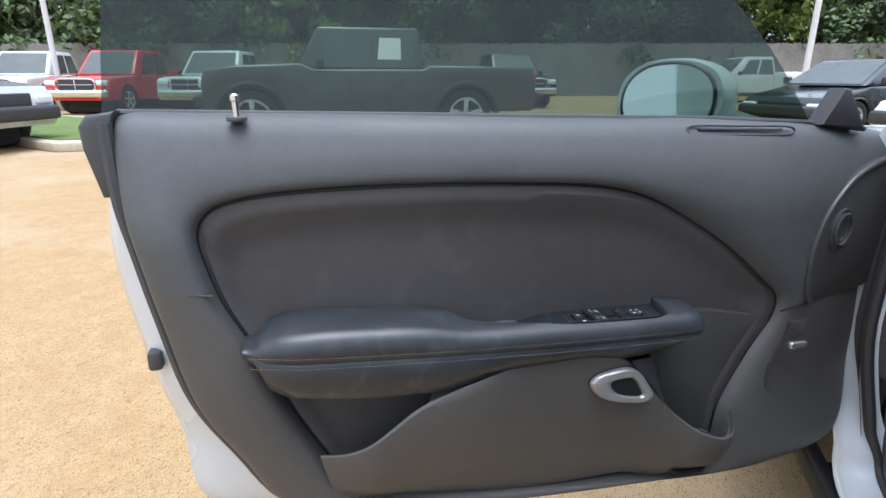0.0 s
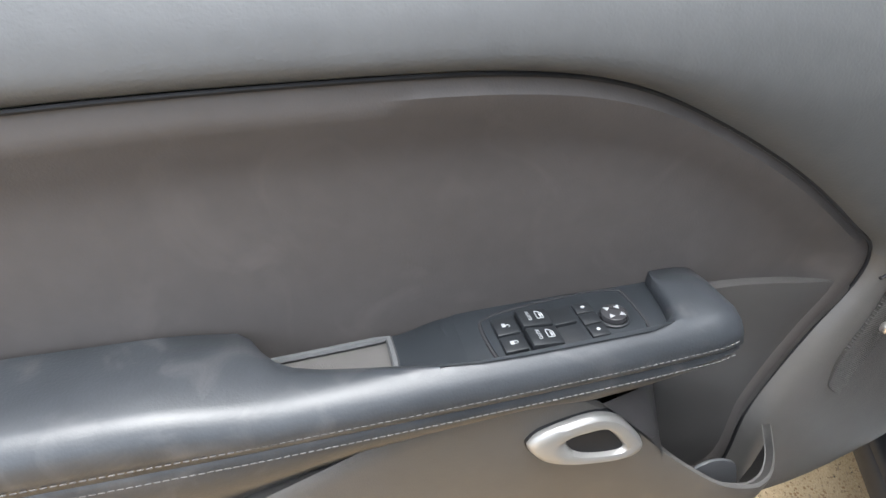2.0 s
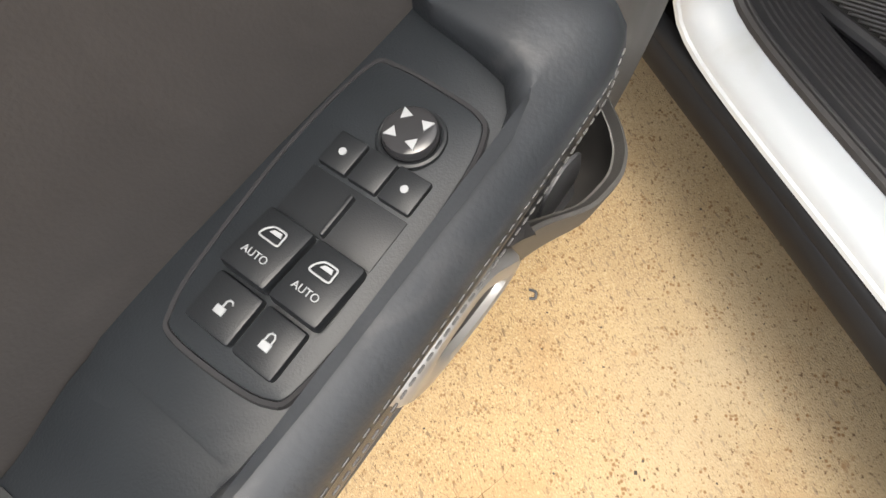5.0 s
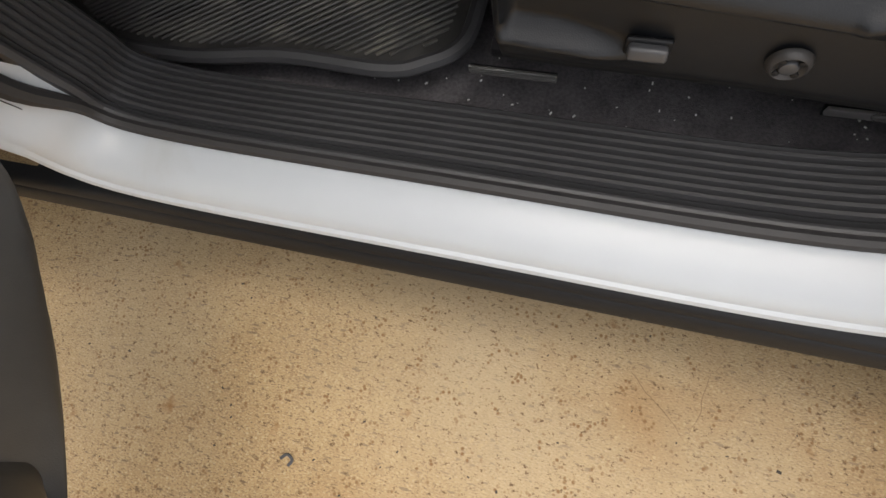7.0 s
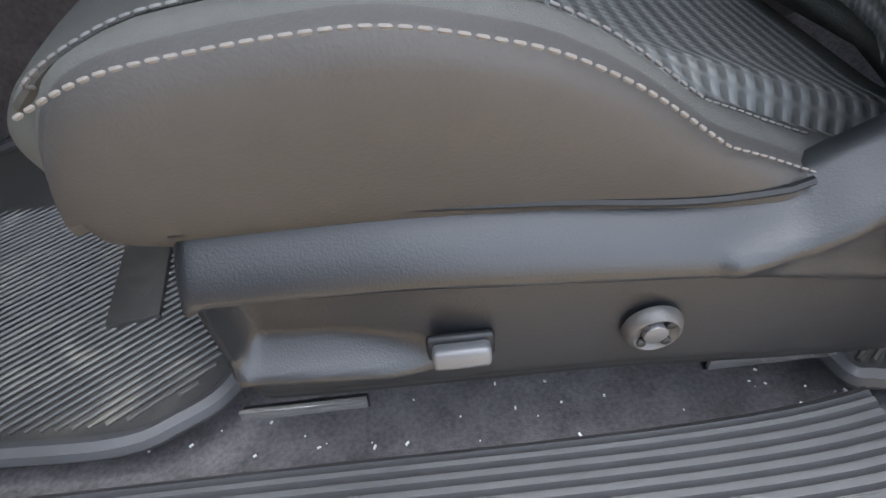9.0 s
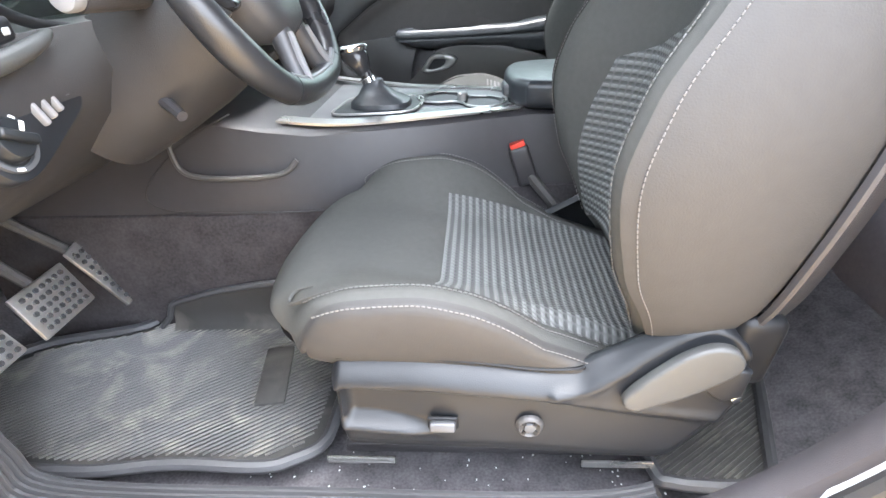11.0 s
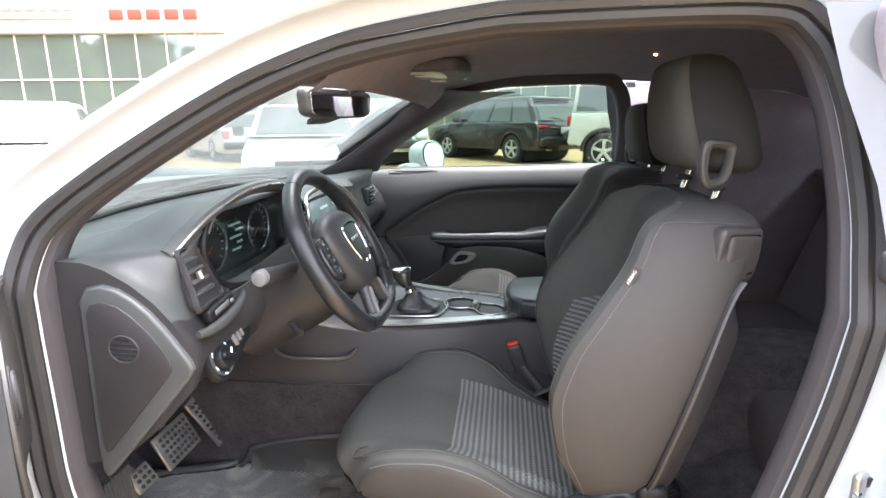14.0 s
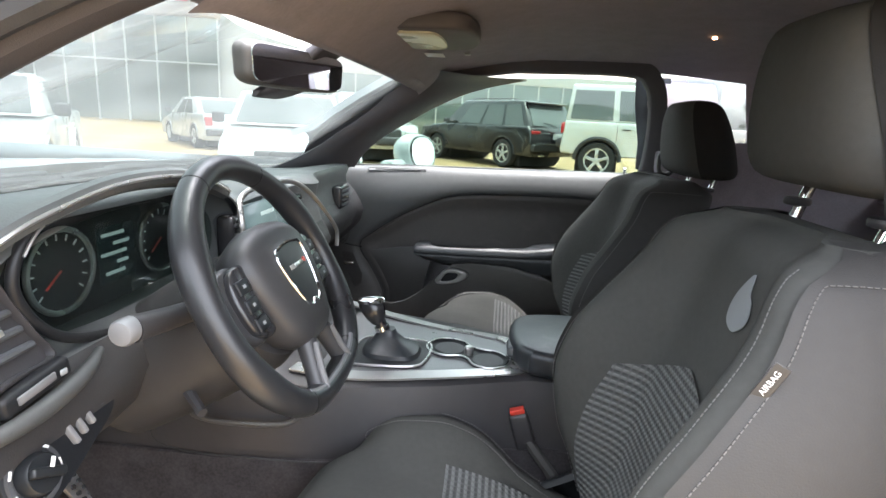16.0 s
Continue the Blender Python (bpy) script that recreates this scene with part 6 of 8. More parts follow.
# ---- dashboard, built across the car ----
def hood_lift(y):
    return 0.052 * ease(-0.66, -0.52, y) * ease(-0.14, -0.26, y) + 0.012 * ease(-0.24, -0.1, y) * ease(0.24, 0.1, y)


dash = thing("dashboard", "grey-black moulded dashboard with vents and instruments", "dashboard")
END = [(-0.80, 0.93), (-0.62, 0.955), (-0.45, 0.968), (-0.35, 0.980), (-0.29, 0.985), (-0.254, 0.983), (-0.225, 0.974), (-0.190, 0.954), (-0.160, 0.930), (-0.136, 0.903), (-0.116, 0.873), (-0.104, 0.845), (-0.116, 0.805), (-0.17, 0.745), (-0.24, 0.685), (-0.40, 0.66), (-0.75, 0.64)]
rows = []
for j in range(113):
    y = lerp(-0.705, 0.705, j / 112)
    h = hood_lift(y)
    e = ease(0.655, 0.700, abs(y))
    c = ease(-0.600, -0.565, y) * ease(-0.175, -0.215, y)
    mid = ((-0.80, 0.93), (-0.62, 0.955), (-0.45, 0.965), (-0.32, 0.975 + 0.4 * h), (-0.22, 0.990 + h), (-0.165, 0.990 + h), (-0.148, 0.978 + 0.9 * h), (-0.152 - 0.088 * c, lerp(0.955 + 0.3 * h, 1.012, c)),
           (-0.150 - 0.09 * c, lerp(0.925, 0.898, c)), (-0.140, 0.890), (-0.126, 0.868), (-0.116, 0.845), (-0.135, 0.80), (-0.19, 0.745), (-0.27, 0.69), (-0.40, 0.66), (-0.75, 0.64))
    back = 0.045 * ease(0.23, 0.36, y)
    rows.append([(lerp(p[0], q[0], e) - back * ease(2, 7, k), y, lerp(p[1], q[1], e)) for k, (p, q) in enumerate(zip(mid, END))])
for row in (rows[0], rows[-1]):
    bm = bmesh.new()
    bm.faces.new([bm.verts.new(p) for p in row])
    bmesh.ops.triangulate(bm, faces=bm.faces)
    part("dash_end", bm, M_TRIM, dash)
part("dash_top", rings([row[:10] for row in rows], closed_ring=False, caps=False), M_DASH, dash, "grained grey-black dash skin", angle=50)
part("knee_panel", rings([row[9:] for row in rows], closed_ring=False, caps=False), M_KNEE, dash, "dark charcoal lower dash panel", angle=50)
# end cap facing the open door: bevelled border round a flat panel with a small round grille
cap = [(-0.262, 0.930), (-0.250, 0.950), (-0.228, 0.955), (-0.205, 0.949), (-0.184, 0.936), (-0.164, 0.919), (-0.145, 0.897), (-0.127, 0.872), (-0.112, 0.850), (-0.108, 0.838), (-0.114, 0.826), (-0.255, 0.664), (-0.262, 0.660), (-0.268, 0.670), (-0.269, 0.70)]
flat = [(-0.252, 0.915), (-0.245, 0.928), (-0.228, 0.932), (-0.206, 0.927), (-0.186, 0.913), (-0.166, 0.893), (-0.148, 0.869), (-0.138, 0.850), (-0.138, 0.838), (-0.144, 0.828), (-0.246, 0.708), (-0.253, 0.704), (-0.258, 0.712), (-0.2585, 0.74)]
for s in (-1,):
    # Border gets the paler dash colour, standing for light on the bevel
    endc = part("end_cap", prism(cap, s * 0.700, s * 0.714, "y", 0.005, 3), M_DASH, dash, "dash end cap border")
    part("cap_panel", prism(flat, s * 0.712, s * 0.7165, "y", 0.002, 2), M_TRIM, endc, "black flat end panel")
    if s < 0:
        part("grille_ring", tube([(-0.203 + 0.0215 * math.cos(t), -0.7165, 0.866 + 0.0195 * math.sin(t)) for t in [2 * math.pi * i / 28 for i in range(28)]], 0.0016, 6, True), M_TRIM, endc)
        for k in range(5):
            w = (0.022, 0.035, 0.039, 0.035, 0.022)[k]
            part("vent_slat", rbox(-0.203, -0.7165, 0.880 - k * 0.007, w, 0.002, 0.0036, 0.0005), M_GLOSSBLK, endc)
for s in (-1, 1):
    part("kick_panel", prism(smooth_line([(-0.32, 0.93), (-0.315, 0.70), (-0.325, 0.58), (-0.36, 0.47), (-0.62, 0.47), (-0.70, 0.7), (-0.5, 0.93)], 40, True), s * 0.685, s * 0.698, "y"), M_TRIM, dash)
# instrument cluster
cl = part("gauge_panel", prism(smooth_line([(-0.60, 0.94), (-0.56, 1.0), (-0.45, 1.022), (-0.32, 1.022), (-0.215, 0.99), (-0.19, 0.94), (-0.23, 0.90), (-0.40, 0.885), (-0.56, 0.90)], 48, True), -0.235, -0.200, "x"), M_GLOSSBLK, dash, "black instrument cluster with two round gauges")
brow = smooth_line([(-0.590, 0.970), (-0.555, 1.026), (-0.46, 1.043), (-0.32, 1.036), (-0.20, 1.0), (-0.168, 0.94), (-0.22, 0.892), (-0.40, 0.880), (-0.535, 0.905)], 110, True)
hood_line = smooth_line([(-0.155, -0.655, 0.985), (-0.142, -0.612, 1.014), (-0.132, -0.560, 1.036), (-0.126, -0.46, 1.054), (-0.126, -0.33, 1.048), (-0.134, -0.22, 1.015)], 40)
part("cluster_brow", tube([(-0.148, p[0], p[1]) for p in brow], 0.0055, 12, True), M_SKIRTLOW, cl)
part("hood_edge", tube([(p[0] - 0.010, p[1], p[2] - 0.002) for p in hood_line], 0.011, 8), M_DASH, cl)
part("brow_trim", tube(hood_line, 0.0026, 6), M_SILVER, cl, "thin silver trim line")
part("inner_trim", tube([(-0.141, p[0], p[1]) for p in brow[6:62]], 0.0016, 6), M_SILVER, cl, "thin bright line inside the cowl")
for y in (-0.480, -0.300):
    g = part("gauge", tube([(-0.196, y + 0.046 * math.cos(a), 0.955 + 0.046 * math.sin(a)) for a in [2 * math.pi * i / 32 for i in range(32)]], 0.0035, 8, True), M_SILVER, cl, "round gauge with silver ring")
    bm = bmesh.new()
    for i in range(13):
        a = radians(-40 + 260 * i / 12)
        rbox(-0.1985, y + 0.037 * math.cos(a), 0.955 + 0.037 * math.sin(a), 0.001, 0.007, 0.0016, 0, 1, bm, Matrix.Rotation(a, 3, "X"))
    part("gauge_marks", bm, M_MARK, g)
    part("gauge_needle", rbox(-0.1975, y - 0.010, 0.947, 0.001, 0.028, 0.0022, 0, 1, rot=Matrix.Rotation(radians(35), 3, "X")), M_RED, g)
disp = part("cluster_display", rbox(-0.198, -0.39, 0.955, 0.002, 0.065, 0.070, 0.002), M_SCREEN, cl)
for k in range(5):
    part("display_line", rbox(-0.1965, -0.39 + (0.008 if k % 2 else -0.006), 0.980 - 0.012 * k, 0.001, (0.04, 0.028, 0.045, 0.02, 0.034)[k], 0.004, 0, 1), M_SCREENLINE, disp)
lens = part("cluster_lens", prism(smooth_line([(-0.585, 0.935), (-0.55, 0.99), (-0.45, 1.012), (-0.32, 1.012), (-0.225, 0.985), (-0.205, 0.94), (-0.24, 0.905), (-0.40, 0.892), (-0.55, 0.905)], 40, True), -0.176, -0.174, "x"), M_LENSGLASS, cl, "clear cluster lens")
lens.visible_shadow = False


def vent(y, z, w, h, slant, parent, x=0.0):
    v = part("air_vent", rbox(x - 0.152, y, z, 0.030, w, h, 0.008, 3, rot=Matrix.Rotation(radians(slant), 3, "X")), M_GLOSSBLK, parent, "black slatted air vent")
    for k in range(4):
        part("vent_slat", rbox(x - 0.135, y, z + h * (0.30 - 0.2 * k), 0.006, w * 0.86, 0.005, 0.0015, rot=Matrix.Rotation(radians(slant), 3, "X")), M_BEZEL, v)
    part("vent_knob", rbox(x - 0.131, y, z, 0.006, 0.010, 0.010, 0.002), M_SILVER, v)
    return v


VQ = [Vector((-0.150, -0.652, 0.986)), Vector((-0.122, -0.659, 0.906)), Vector((-0.136, -0.572, 0.902)), Vector((-0.156, -0.604, 0.984))]


def on_vent(a, b, out=0.0):
    """A place on the side vent's face: a down from its top, b from the door side inwards."""
    p = VQ[0].lerp(VQ[1], a).lerp(VQ[3].lerp(VQ[2], a), b)
    return p + Vector((0.86, -0.10, 0.50)).normalized() * out


ring = [on_vent(*q) for q in ((0, 0), (0.33, 0), (0.66, 0), (1, 0), (1, 0.5), (1, 1), (0.66, 1), (0.33, 1), (0, 1), (0, 0.5))]
ring = smooth_line(ring, 60, True)
mid = sum((Vector(tuple(map(float, p))) for p in ring), Vector()) / 60
push = Vector((0.86, -0.10, 0.50)).normalized()
sv = part("air_vent", rings([[mid.lerp(Vector(tuple(map(float, p))), k) + push * o for p in ring] for k, o in ((1.10, -0.004), (1.06, 0.004), (1.0, 0.005), (0.95, 0.0), (0.93, -0.016), (0.3, -0.018))]), M_TRIM, dash, "slanted black side air vent")
part("vent_hollow", rings([[mid.lerp(Vector(tuple(map(float, p))), k) - push * o for p in ring] for k, o in ((0.92, 0.010), (0.4, 0.0105))]), M_SKIRTLOW, sv)
for k in range(4):
    a = 0.17 + 0.20 * k
    part("vent_slat", tube([on_vent(a, 0.08, -0.002), on_vent(a, 0.5, -0.001), on_vent(a, 0.92, -0.002)], [0.0036, 0.0042, 0.0036], 8), M_BEZEL, sv)
part("vent_knob", tube([on_vent(0.42, 0.50, 0.003), on_vent(0.56, 0.50, 0.003)], [0.0055, 0.0055], 8), M_SILVER, sv, "small bright vent tab")
vent(0.545, 0.905, 0.085, 0.066, 0, dash, -0.030)
vent(-0.185, 0.935, 0.045, 0.075, 0, dash)
vent(0.080, 0.935, 0.05, 0.075, 0, dash)
dp = part("dimmer_panel", rbox(-0.121, -0.610, 0.893, 0.014, 0.074, 0.020, 0.005, 3, rot=Matrix.Rotation(radians(8), 3, "X")), M_SKIRTLOW, dash, "small black button panel")
part("dimmer_bar", rbox(-0.1135, -0.614, 0.894, 0.003, 0.040, 0.008, 0.002, 2, rot=Matrix.Rotation(radians(8), 3, "X")), M_ALU, dp)
part("dimmer_mark", rbox(-0.1125, -0.586, 0.896, 0.002, 0.008, 0.006, 0.001, 1), M_PRINT, dp)
part("knee_trim", tube(smooth_line([(-0.118, -0.676, 0.874), (-0.113, -0.655, 0.872), (-0.111, -0.62, 0.873), (-0.112, -0.58, 0.878), (-0.118, -0.545, 0.884), (-0.128, -0.520, 0.888)], 30), [0.004 + 0.005 * math.sin(math.pi * min(1, (j + 3) / 32)) for j in range(30)], 10), M_ALU2, dash, "satin trim strip")
# headlamp switch: a dial in a ring of marks, three thumb wheels and a button on a slanting panel
HL = Matrix.Translation((-0.1245, -0.585, 0.822)) @ Matrix.Rotation(radians(-20), 4, "Y") @ Matrix.Rotation(radians(12), 4, "X")


def on_panel(bm):
    bmesh.ops.transform(bm, matrix=HL, verts=bm.verts)
    return bm


hs = part("headlamp_panel", on_panel(prism(smooth_line([(-0.070, 0.0), (-0.060, 0.028), (-0.030, 0.034), (0.03, 0.030), (0.066, 0.024), (0.076, 0.004), (0.066, -0.016), (0.02, -0.026), (-0.035, -0.034), (-0.062, -0.026)], 48, True), -0.014, 0.004, "x", 0.003)), M_SKIRT, dash, "black headlamp switch panel")
knob = part("headlamp_knob", on_panel(lathe_x([(0.004, 0.0270), (0.007, 0.0265), (0.0065, 0.0225), (0.004, 0.0215)], 32, (0, -0.040, 0))), M_BEZEL, hs, "round headlamp switch")
part("knob_grip", on_panel(lathe_x([(0.002, 0.0190), (0.014, 0.0180), (0.016, 0.0165), (0.0165, 0.006)], 32, (0, -0.040, 0))), M_SWITCH, knob)
part("knob_bar", on_panel(rbox(0.019, -0.040, 0, 0.008, 0.034, 0.009, 0.003, 3, rot=Matrix.Rotation(radians(-40), 3, "X"))), M_SWITCH, knob)
part("knob_pointer", on_panel(rbox(0.0226, -0.034, 0.0052, 0.0012, 0.009, 0.0042, 0.0005, 1, rot=Matrix.Rotation(radians(40), 3, "X"))), M_MARK, knob)
for i in range(6):
    a = radians(-20 + 52 * i)
    part("dial_mark", on_panel(rbox(0.0072, -0.040 + 0.0245 * math.cos(a), 0.0245 * math.sin(a), 0.0012, 0.0075, 0.0026, 0.0004, 1, rot=Matrix.Rotation(a + 1.57, 3, "X"))), M_MARK, knob)
for k in range(3):
    part("dimmer_slider", on_panel(rbox(0.006, 0.008 + k * 0.0125, 0.002 + 0.001 * k, 0.008, 0.0060, 0.024, 0.002, 2)), M_STALK, hs, "ribbed pale thumb wheel")
    part("slider_mark", on_panel(rbox(0.0050, 0.008 + k * 0.0125, 0.0200 + 0.001 * k, 0.0012, 0.0050, 0.0036, 0.0004, 1)), M_MARK, hs)
part("panel_mark", on_panel(rbox(0.0050, 0.006, 0.0285, 0.0012, 0.0045, 0.0050, 0.0004, 1)), M_MARK, hs)
part("trunk_button", on_panel(lathe_x([(0.002, 0.0100), (0.008, 0.0095), (0.009, 0.0070)], 24, (0, 0.054, 0.008))), M_BEZEL, hs)
part("trunk_mark", on_panel(rbox(0.0095, 0.054, 0.008, 0.0012, 0.009, 0.0036, 0.0004, 1, rot=Matrix.Rotation(radians(15), 3, "X"))), M_MARK, hs)
# touch screen in the centre stack
stack = part("centre_stack", rbox(-0.150, -0.07, 0.885, 0.05, 0.24, 0.19, 0.015, 3, rot=Matrix.Rotation(radians(-14), 3, "Y")), M_BEZEL, dash)
scr = part("touch_screen", rbox(-0.126, -0.085, 0.930, 0.006, 0.185, 0.112, 0.004, rot=Matrix.Rotation(radians(-14), 3, "Y")), M_LITSCREEN, dash, "lit touch screen")
for k, (dy, dz, w) in enumerate([(-0.05, 0.042, 0.05), (0.03, 0.042, 0.03), (-0.045, 0.015, 0.06), (-0.045, 0.0, 0.045), (-0.045, -0.015, 0.055), (0.04, -0.005, 0.05), (-0.06, -0.042, 0.02), (-0.02, -0.042, 0.02), (0.02, -0.042, 0.02), (0.06, -0.042, 0.02)]):
    part("screen_line", rbox(-0.1222 + 0.24 * dz, -0.085 + dy, 0.930 + dz, 0.001, w, 0.006, 0, 1, rot=Matrix.Rotation(radians(-14), 3, "Y")), M_SCREENLINE, scr)
part("stack_trim", tube(smooth_line([(-0.128, -0.205, 0.80), (-0.122, -0.208, 0.95), (-0.134, -0.18, 1.002), (-0.136, -0.05, 1.010), (-0.136, 0.06, 0.998), (-0.132, 0.15, 0.962), (-0.128, 0.25, 0.902), (-0.122, 0.305, 0.855), (-0.120, 0.300, 0.815)], 40), 0.005, 8), M_SILVER, dash, "silver surround line")
for k in range(3):
    part("stack_knob", disc((-0.112, -0.06 + 0.06 * k, 0.820), 0.014, 0.02, "x", 18, 0.003), M_SILVER, dash)

# ---- steering wheel ----
M_RIM = mat("rim_leather", (0.020, 0.0205, 0.0225), 0.34, spots=0.14, scale=50, bump=0.18, bump_scale=700)
M_HUB = mat("airbag_vinyl", (0.036, 0.036, 0.038), 0.42, spots=0.10, scale=60, bump=0.25, bump_scale=700)
WC = Vector((0.010, -0.382, 0.931))
tilt = Matrix.Rotation(radians(-28.8), 4, "Y")
wheel = thing("steering_wheel", "black leather steering wheel with a plain badge on its hub", "steering wheel", Matrix.Translation(WC) @ tilt @ Matrix.Scale(0.87, 4))
# local frame: x towards the driver, y across, z up the wheel
rim_pts = []
for i in range(120):
    a = 2 * math.pi * i / 120
    z = 0.178 * math.sin(a)
    if z < -0.12:
        z = -0.12 - 0.048 * math.tanh((-0.12 - z) / 0.048)
    rim_pts.append((0, 0.180 * math.cos(a), z))
grip = [0.0178 + 0.0030 * (math.exp(-((abs(math.degrees(math.atan2(p[2], abs(p[1])))) - 28) / 16) ** 2)) for p in rim_pts]
rim = part("wheel_rim", tube(rim_pts, grip, 18, True), M_RIM, wheel, "black leather rim")
for a in (62, 118, 236, 304):
    k = round(a / 3) % 120
    p, q = Vector(rim_pts[k]), Vector(rim_pts[k + 1])
    part("rim_joint", tube([p, p.lerp(q, 0.12)], grip[k] + 0.0006, 18), M_SKIRTLOW, rim)
part("rim_inlay", tube([(0.012, p[1] * 0.945, p[2] * 0.945) for p in rim_pts[78:103]], 0.0045, 8), M_ALU, rim, "satin lower rim inlay")
hub = smooth_line([(-0.098, 0.030), (-0.085, 0.066), (-0.045, 0.083), (0.0, 0.087), (0.045, 0.083), (0.085, 0.066), (0.098, 0.030), (0.083, -0.028), (0.060, -0.075), (0.030, -0.092), (-0.030, -0.092), (-0.060, -0.075), (-0.083, -0.028)], 72, True)
secs = [[(x, p[0] * k, p[1] * k) for p in hub] for k, x in ((0.90, -0.030), (1.0, -0.010), (1.0, 0.006), (0.97, 0.016), (0.90, 0.023), (0.78, 0.0285), (0.55, 0.032), (0.25, 0.0335))]
hb = part("airbag_hub", rings(secs), M_HUB, wheel, "black airbag cover", angle=60)
badge = smooth_line([(-0.044, 0.038), (-0.022, 0.046), (0.0, 0.048), (0.022, 0.046), (0.044, 0.038), (0.041, 0.0), (0.026, -0.036), (0.010, -0.045), (0.0, -0.040), (-0.010, -0.045), (-0.026, -0.036), (-0.041, 0.0)], 60, True)
part("badge_field", rings([[(x, p[0] * k, p[1] * k) for p in badge] for k, x in ((1.0, 0.0275), (0.98, 0.0335), (0.6, 0.0345))]), M_SKIRT, hb, "sunken dark badge field")
part("badge_ring", tube([(0.0335, p[0], p[1]) for p in badge], 0.0025, 8, True), M_CHROME, hb, "chrome badge outline")
part("badge_bar", rbox(0.0350, -0.002, 0.014, 0.0016, 0.046, 0.0065, 0.0006), M_SILVER, hb)
part("badge_bar", rbox(0.0352, 0.026, 0.015, 0.0016, 0.007, 0.0065, 0.0006, rot=Matrix.Rotation(radians(-20), 3, "X")), M_RED, hb)
for s in (-1, 1):
    pod = smooth_line([(s * 0.086, 0.046), (s * 0.118, 0.050), (s * 0.136, 0.030), (s * 0.140, 0.0), (s * 0.133, -0.030), (s * 0.108, -0.046), (s * 0.088, -0.040), (s * 0.098, 0.0)], 40, True)
    part("side_spoke", prism([(p[0] * 1.10, p[1] * 1.06) for p in pod], -0.022, 0.002, "x", 0.008, 3), M_HUB, wheel)
    pad = part("button_pad", prism([(p[0], p[1]) for p in pod], -0.004, 0.012, "x", 0.006, 3), M_GLOSSBLK, wheel, "black spoke buttons")
    for k in range(3):
        part("spoke_button", rbox(0.013, s * 0.117, 0.025 - 0.025 * k, 0.005, 0.028, 0.018, 0.004, 3), M_SWITCH, pad)
        part("button_mark", rbox(0.0158, s * 0.117, 0.025 - 0.025 * k, 0.0006, 0.006, 0.004, 0), M_PRINT, pad)
    part("lower_spoke", tube([(0.006, s * 0.030, -0.085), (0.002, s * 0.044, -0.125), (0, s * 0.060, -0.165)], [0.015, 0.0125, 0.014], 12), M_HUB, wheel, "satin lower spoke")
    part("spoke_inlay", tube([(0.018, s * 0.034, -0.092), (0.0135, s * 0.045, -0.126), (0.012, s * 0.056, -0.155)], [0.0055, 0.0060, 0.0055], 8), M_ALU, wheel, "satin grey spoke inlay")
    part("shift_paddle", rbox(-0.035, s * 0.13, 0.02, 0.006, 0.03, 0.08, 0.004), M_SILVER, wheel)
col = thing("steering_column", "black plastic steering column cover with stalk", "steering column")
axis = tilt.to_3x3() @ Vector((-1, 0, 0))
part("column_cover", tube([WC + axis * 0.028 + Vector((0, 0, -0.012)), WC + axis * 0.034 + Vector((0, 0, -0.014)), WC + axis * 0.05 + Vector((0, 0, -0.018)), WC + axis * 0.10 + Vector((0, 0, -0.024)), WC + axis * 0.17 + Vector((0, 0, -0.030)), WC + axis * 0.24 + Vector((0, 0, -0.034))], [0.060, 0.074, 0.080, 0.082, 0.080, 0.076], 36), M_KNEE, col)
part("column_lip", tube([WC + axis * 0.032 + Vector((0, 0.077 * math.cos(t), -0.014 + 0.077 * math.sin(t))) + axis.cross(Vector((0, 1, 0))) * 0 for t in [2 * math.pi * i / 36 for i in range(36)]], 0.003, 6, True), M_ALU, col)
part("stalk", tube([(-0.065, -0.45, 0.912), (-0.075, -0.49, 0.914), (-0.085, -0.528, 0.917)], [0.012, 0.013, 0.0145], 14), M_TRIM, col, "wiper stalk")
part("stalk_tip", lathe_y([(0.012, 0.0125), (0.0, 0.0138), (-0.008, 0.0138), (-0.0115, 0.0120), (-0.013, 0.008)], 24, (-0.086, -0.534, 0.918)), M_STALK, col, "pale grey stalk tip")
part("tilt_lever", tube([(-0.10, -0.43, 0.815), (-0.05, -0.47, 0.795)], [0.008, 0.006], 8), M_TRIM, col)
part("ignition_cap", disc((-0.10, -0.30, 0.87), 0.02, 0.03, "x", 16, 0.003), M_LOWER, col)

# ---- centre console ----
con = thing("center_console", "black center console with silver surround and shifter", "console")
def con_half(x):
    return ramp(x, [(-0.16, 0.20), (0.0, 0.185), (0.2, 0.135), (0.34, 0.085), (0.37, 0.080), (0.62, 0.095)])


rows = []
for x in [-0.60, -0.50, -0.42, -0.32, -0.22, -0.16, -0.08, 0.0, 0.1, 0.2, 0.3, 0.36, 0.42, 0.55, 0.70, 0.74]:
    hw = con_half(x) + 0.014
    lift = 0.03 * ease(0.0, -0.2, x) + 0.10 * ease(-0.15, -0.4, x)
    rows.append([(x, -hw - 0.03, 0.36), (x, -hw - 0.028, 0.55), (x, -hw - 0.016, 0.63), (x, -hw - 0.006, 0.672 + lift), (x, -hw, 0.690 + lift), (x, -hw + 0.012, 0.697 + lift),
                 (x, 0, 0.697 + lift), (x, hw - 0.012, 0.697 + lift), (x, hw, 0.690 + lift), (x, hw + 0.006, 0.672 + lift), (x, hw + 0.016, 0.63), (x, hw + 0.028, 0.55), (x, hw + 0.03, 0.36)])
part("console_body", rings(rows, closed_ring=False, caps=False), M_TRIM, con, "black grained console body")
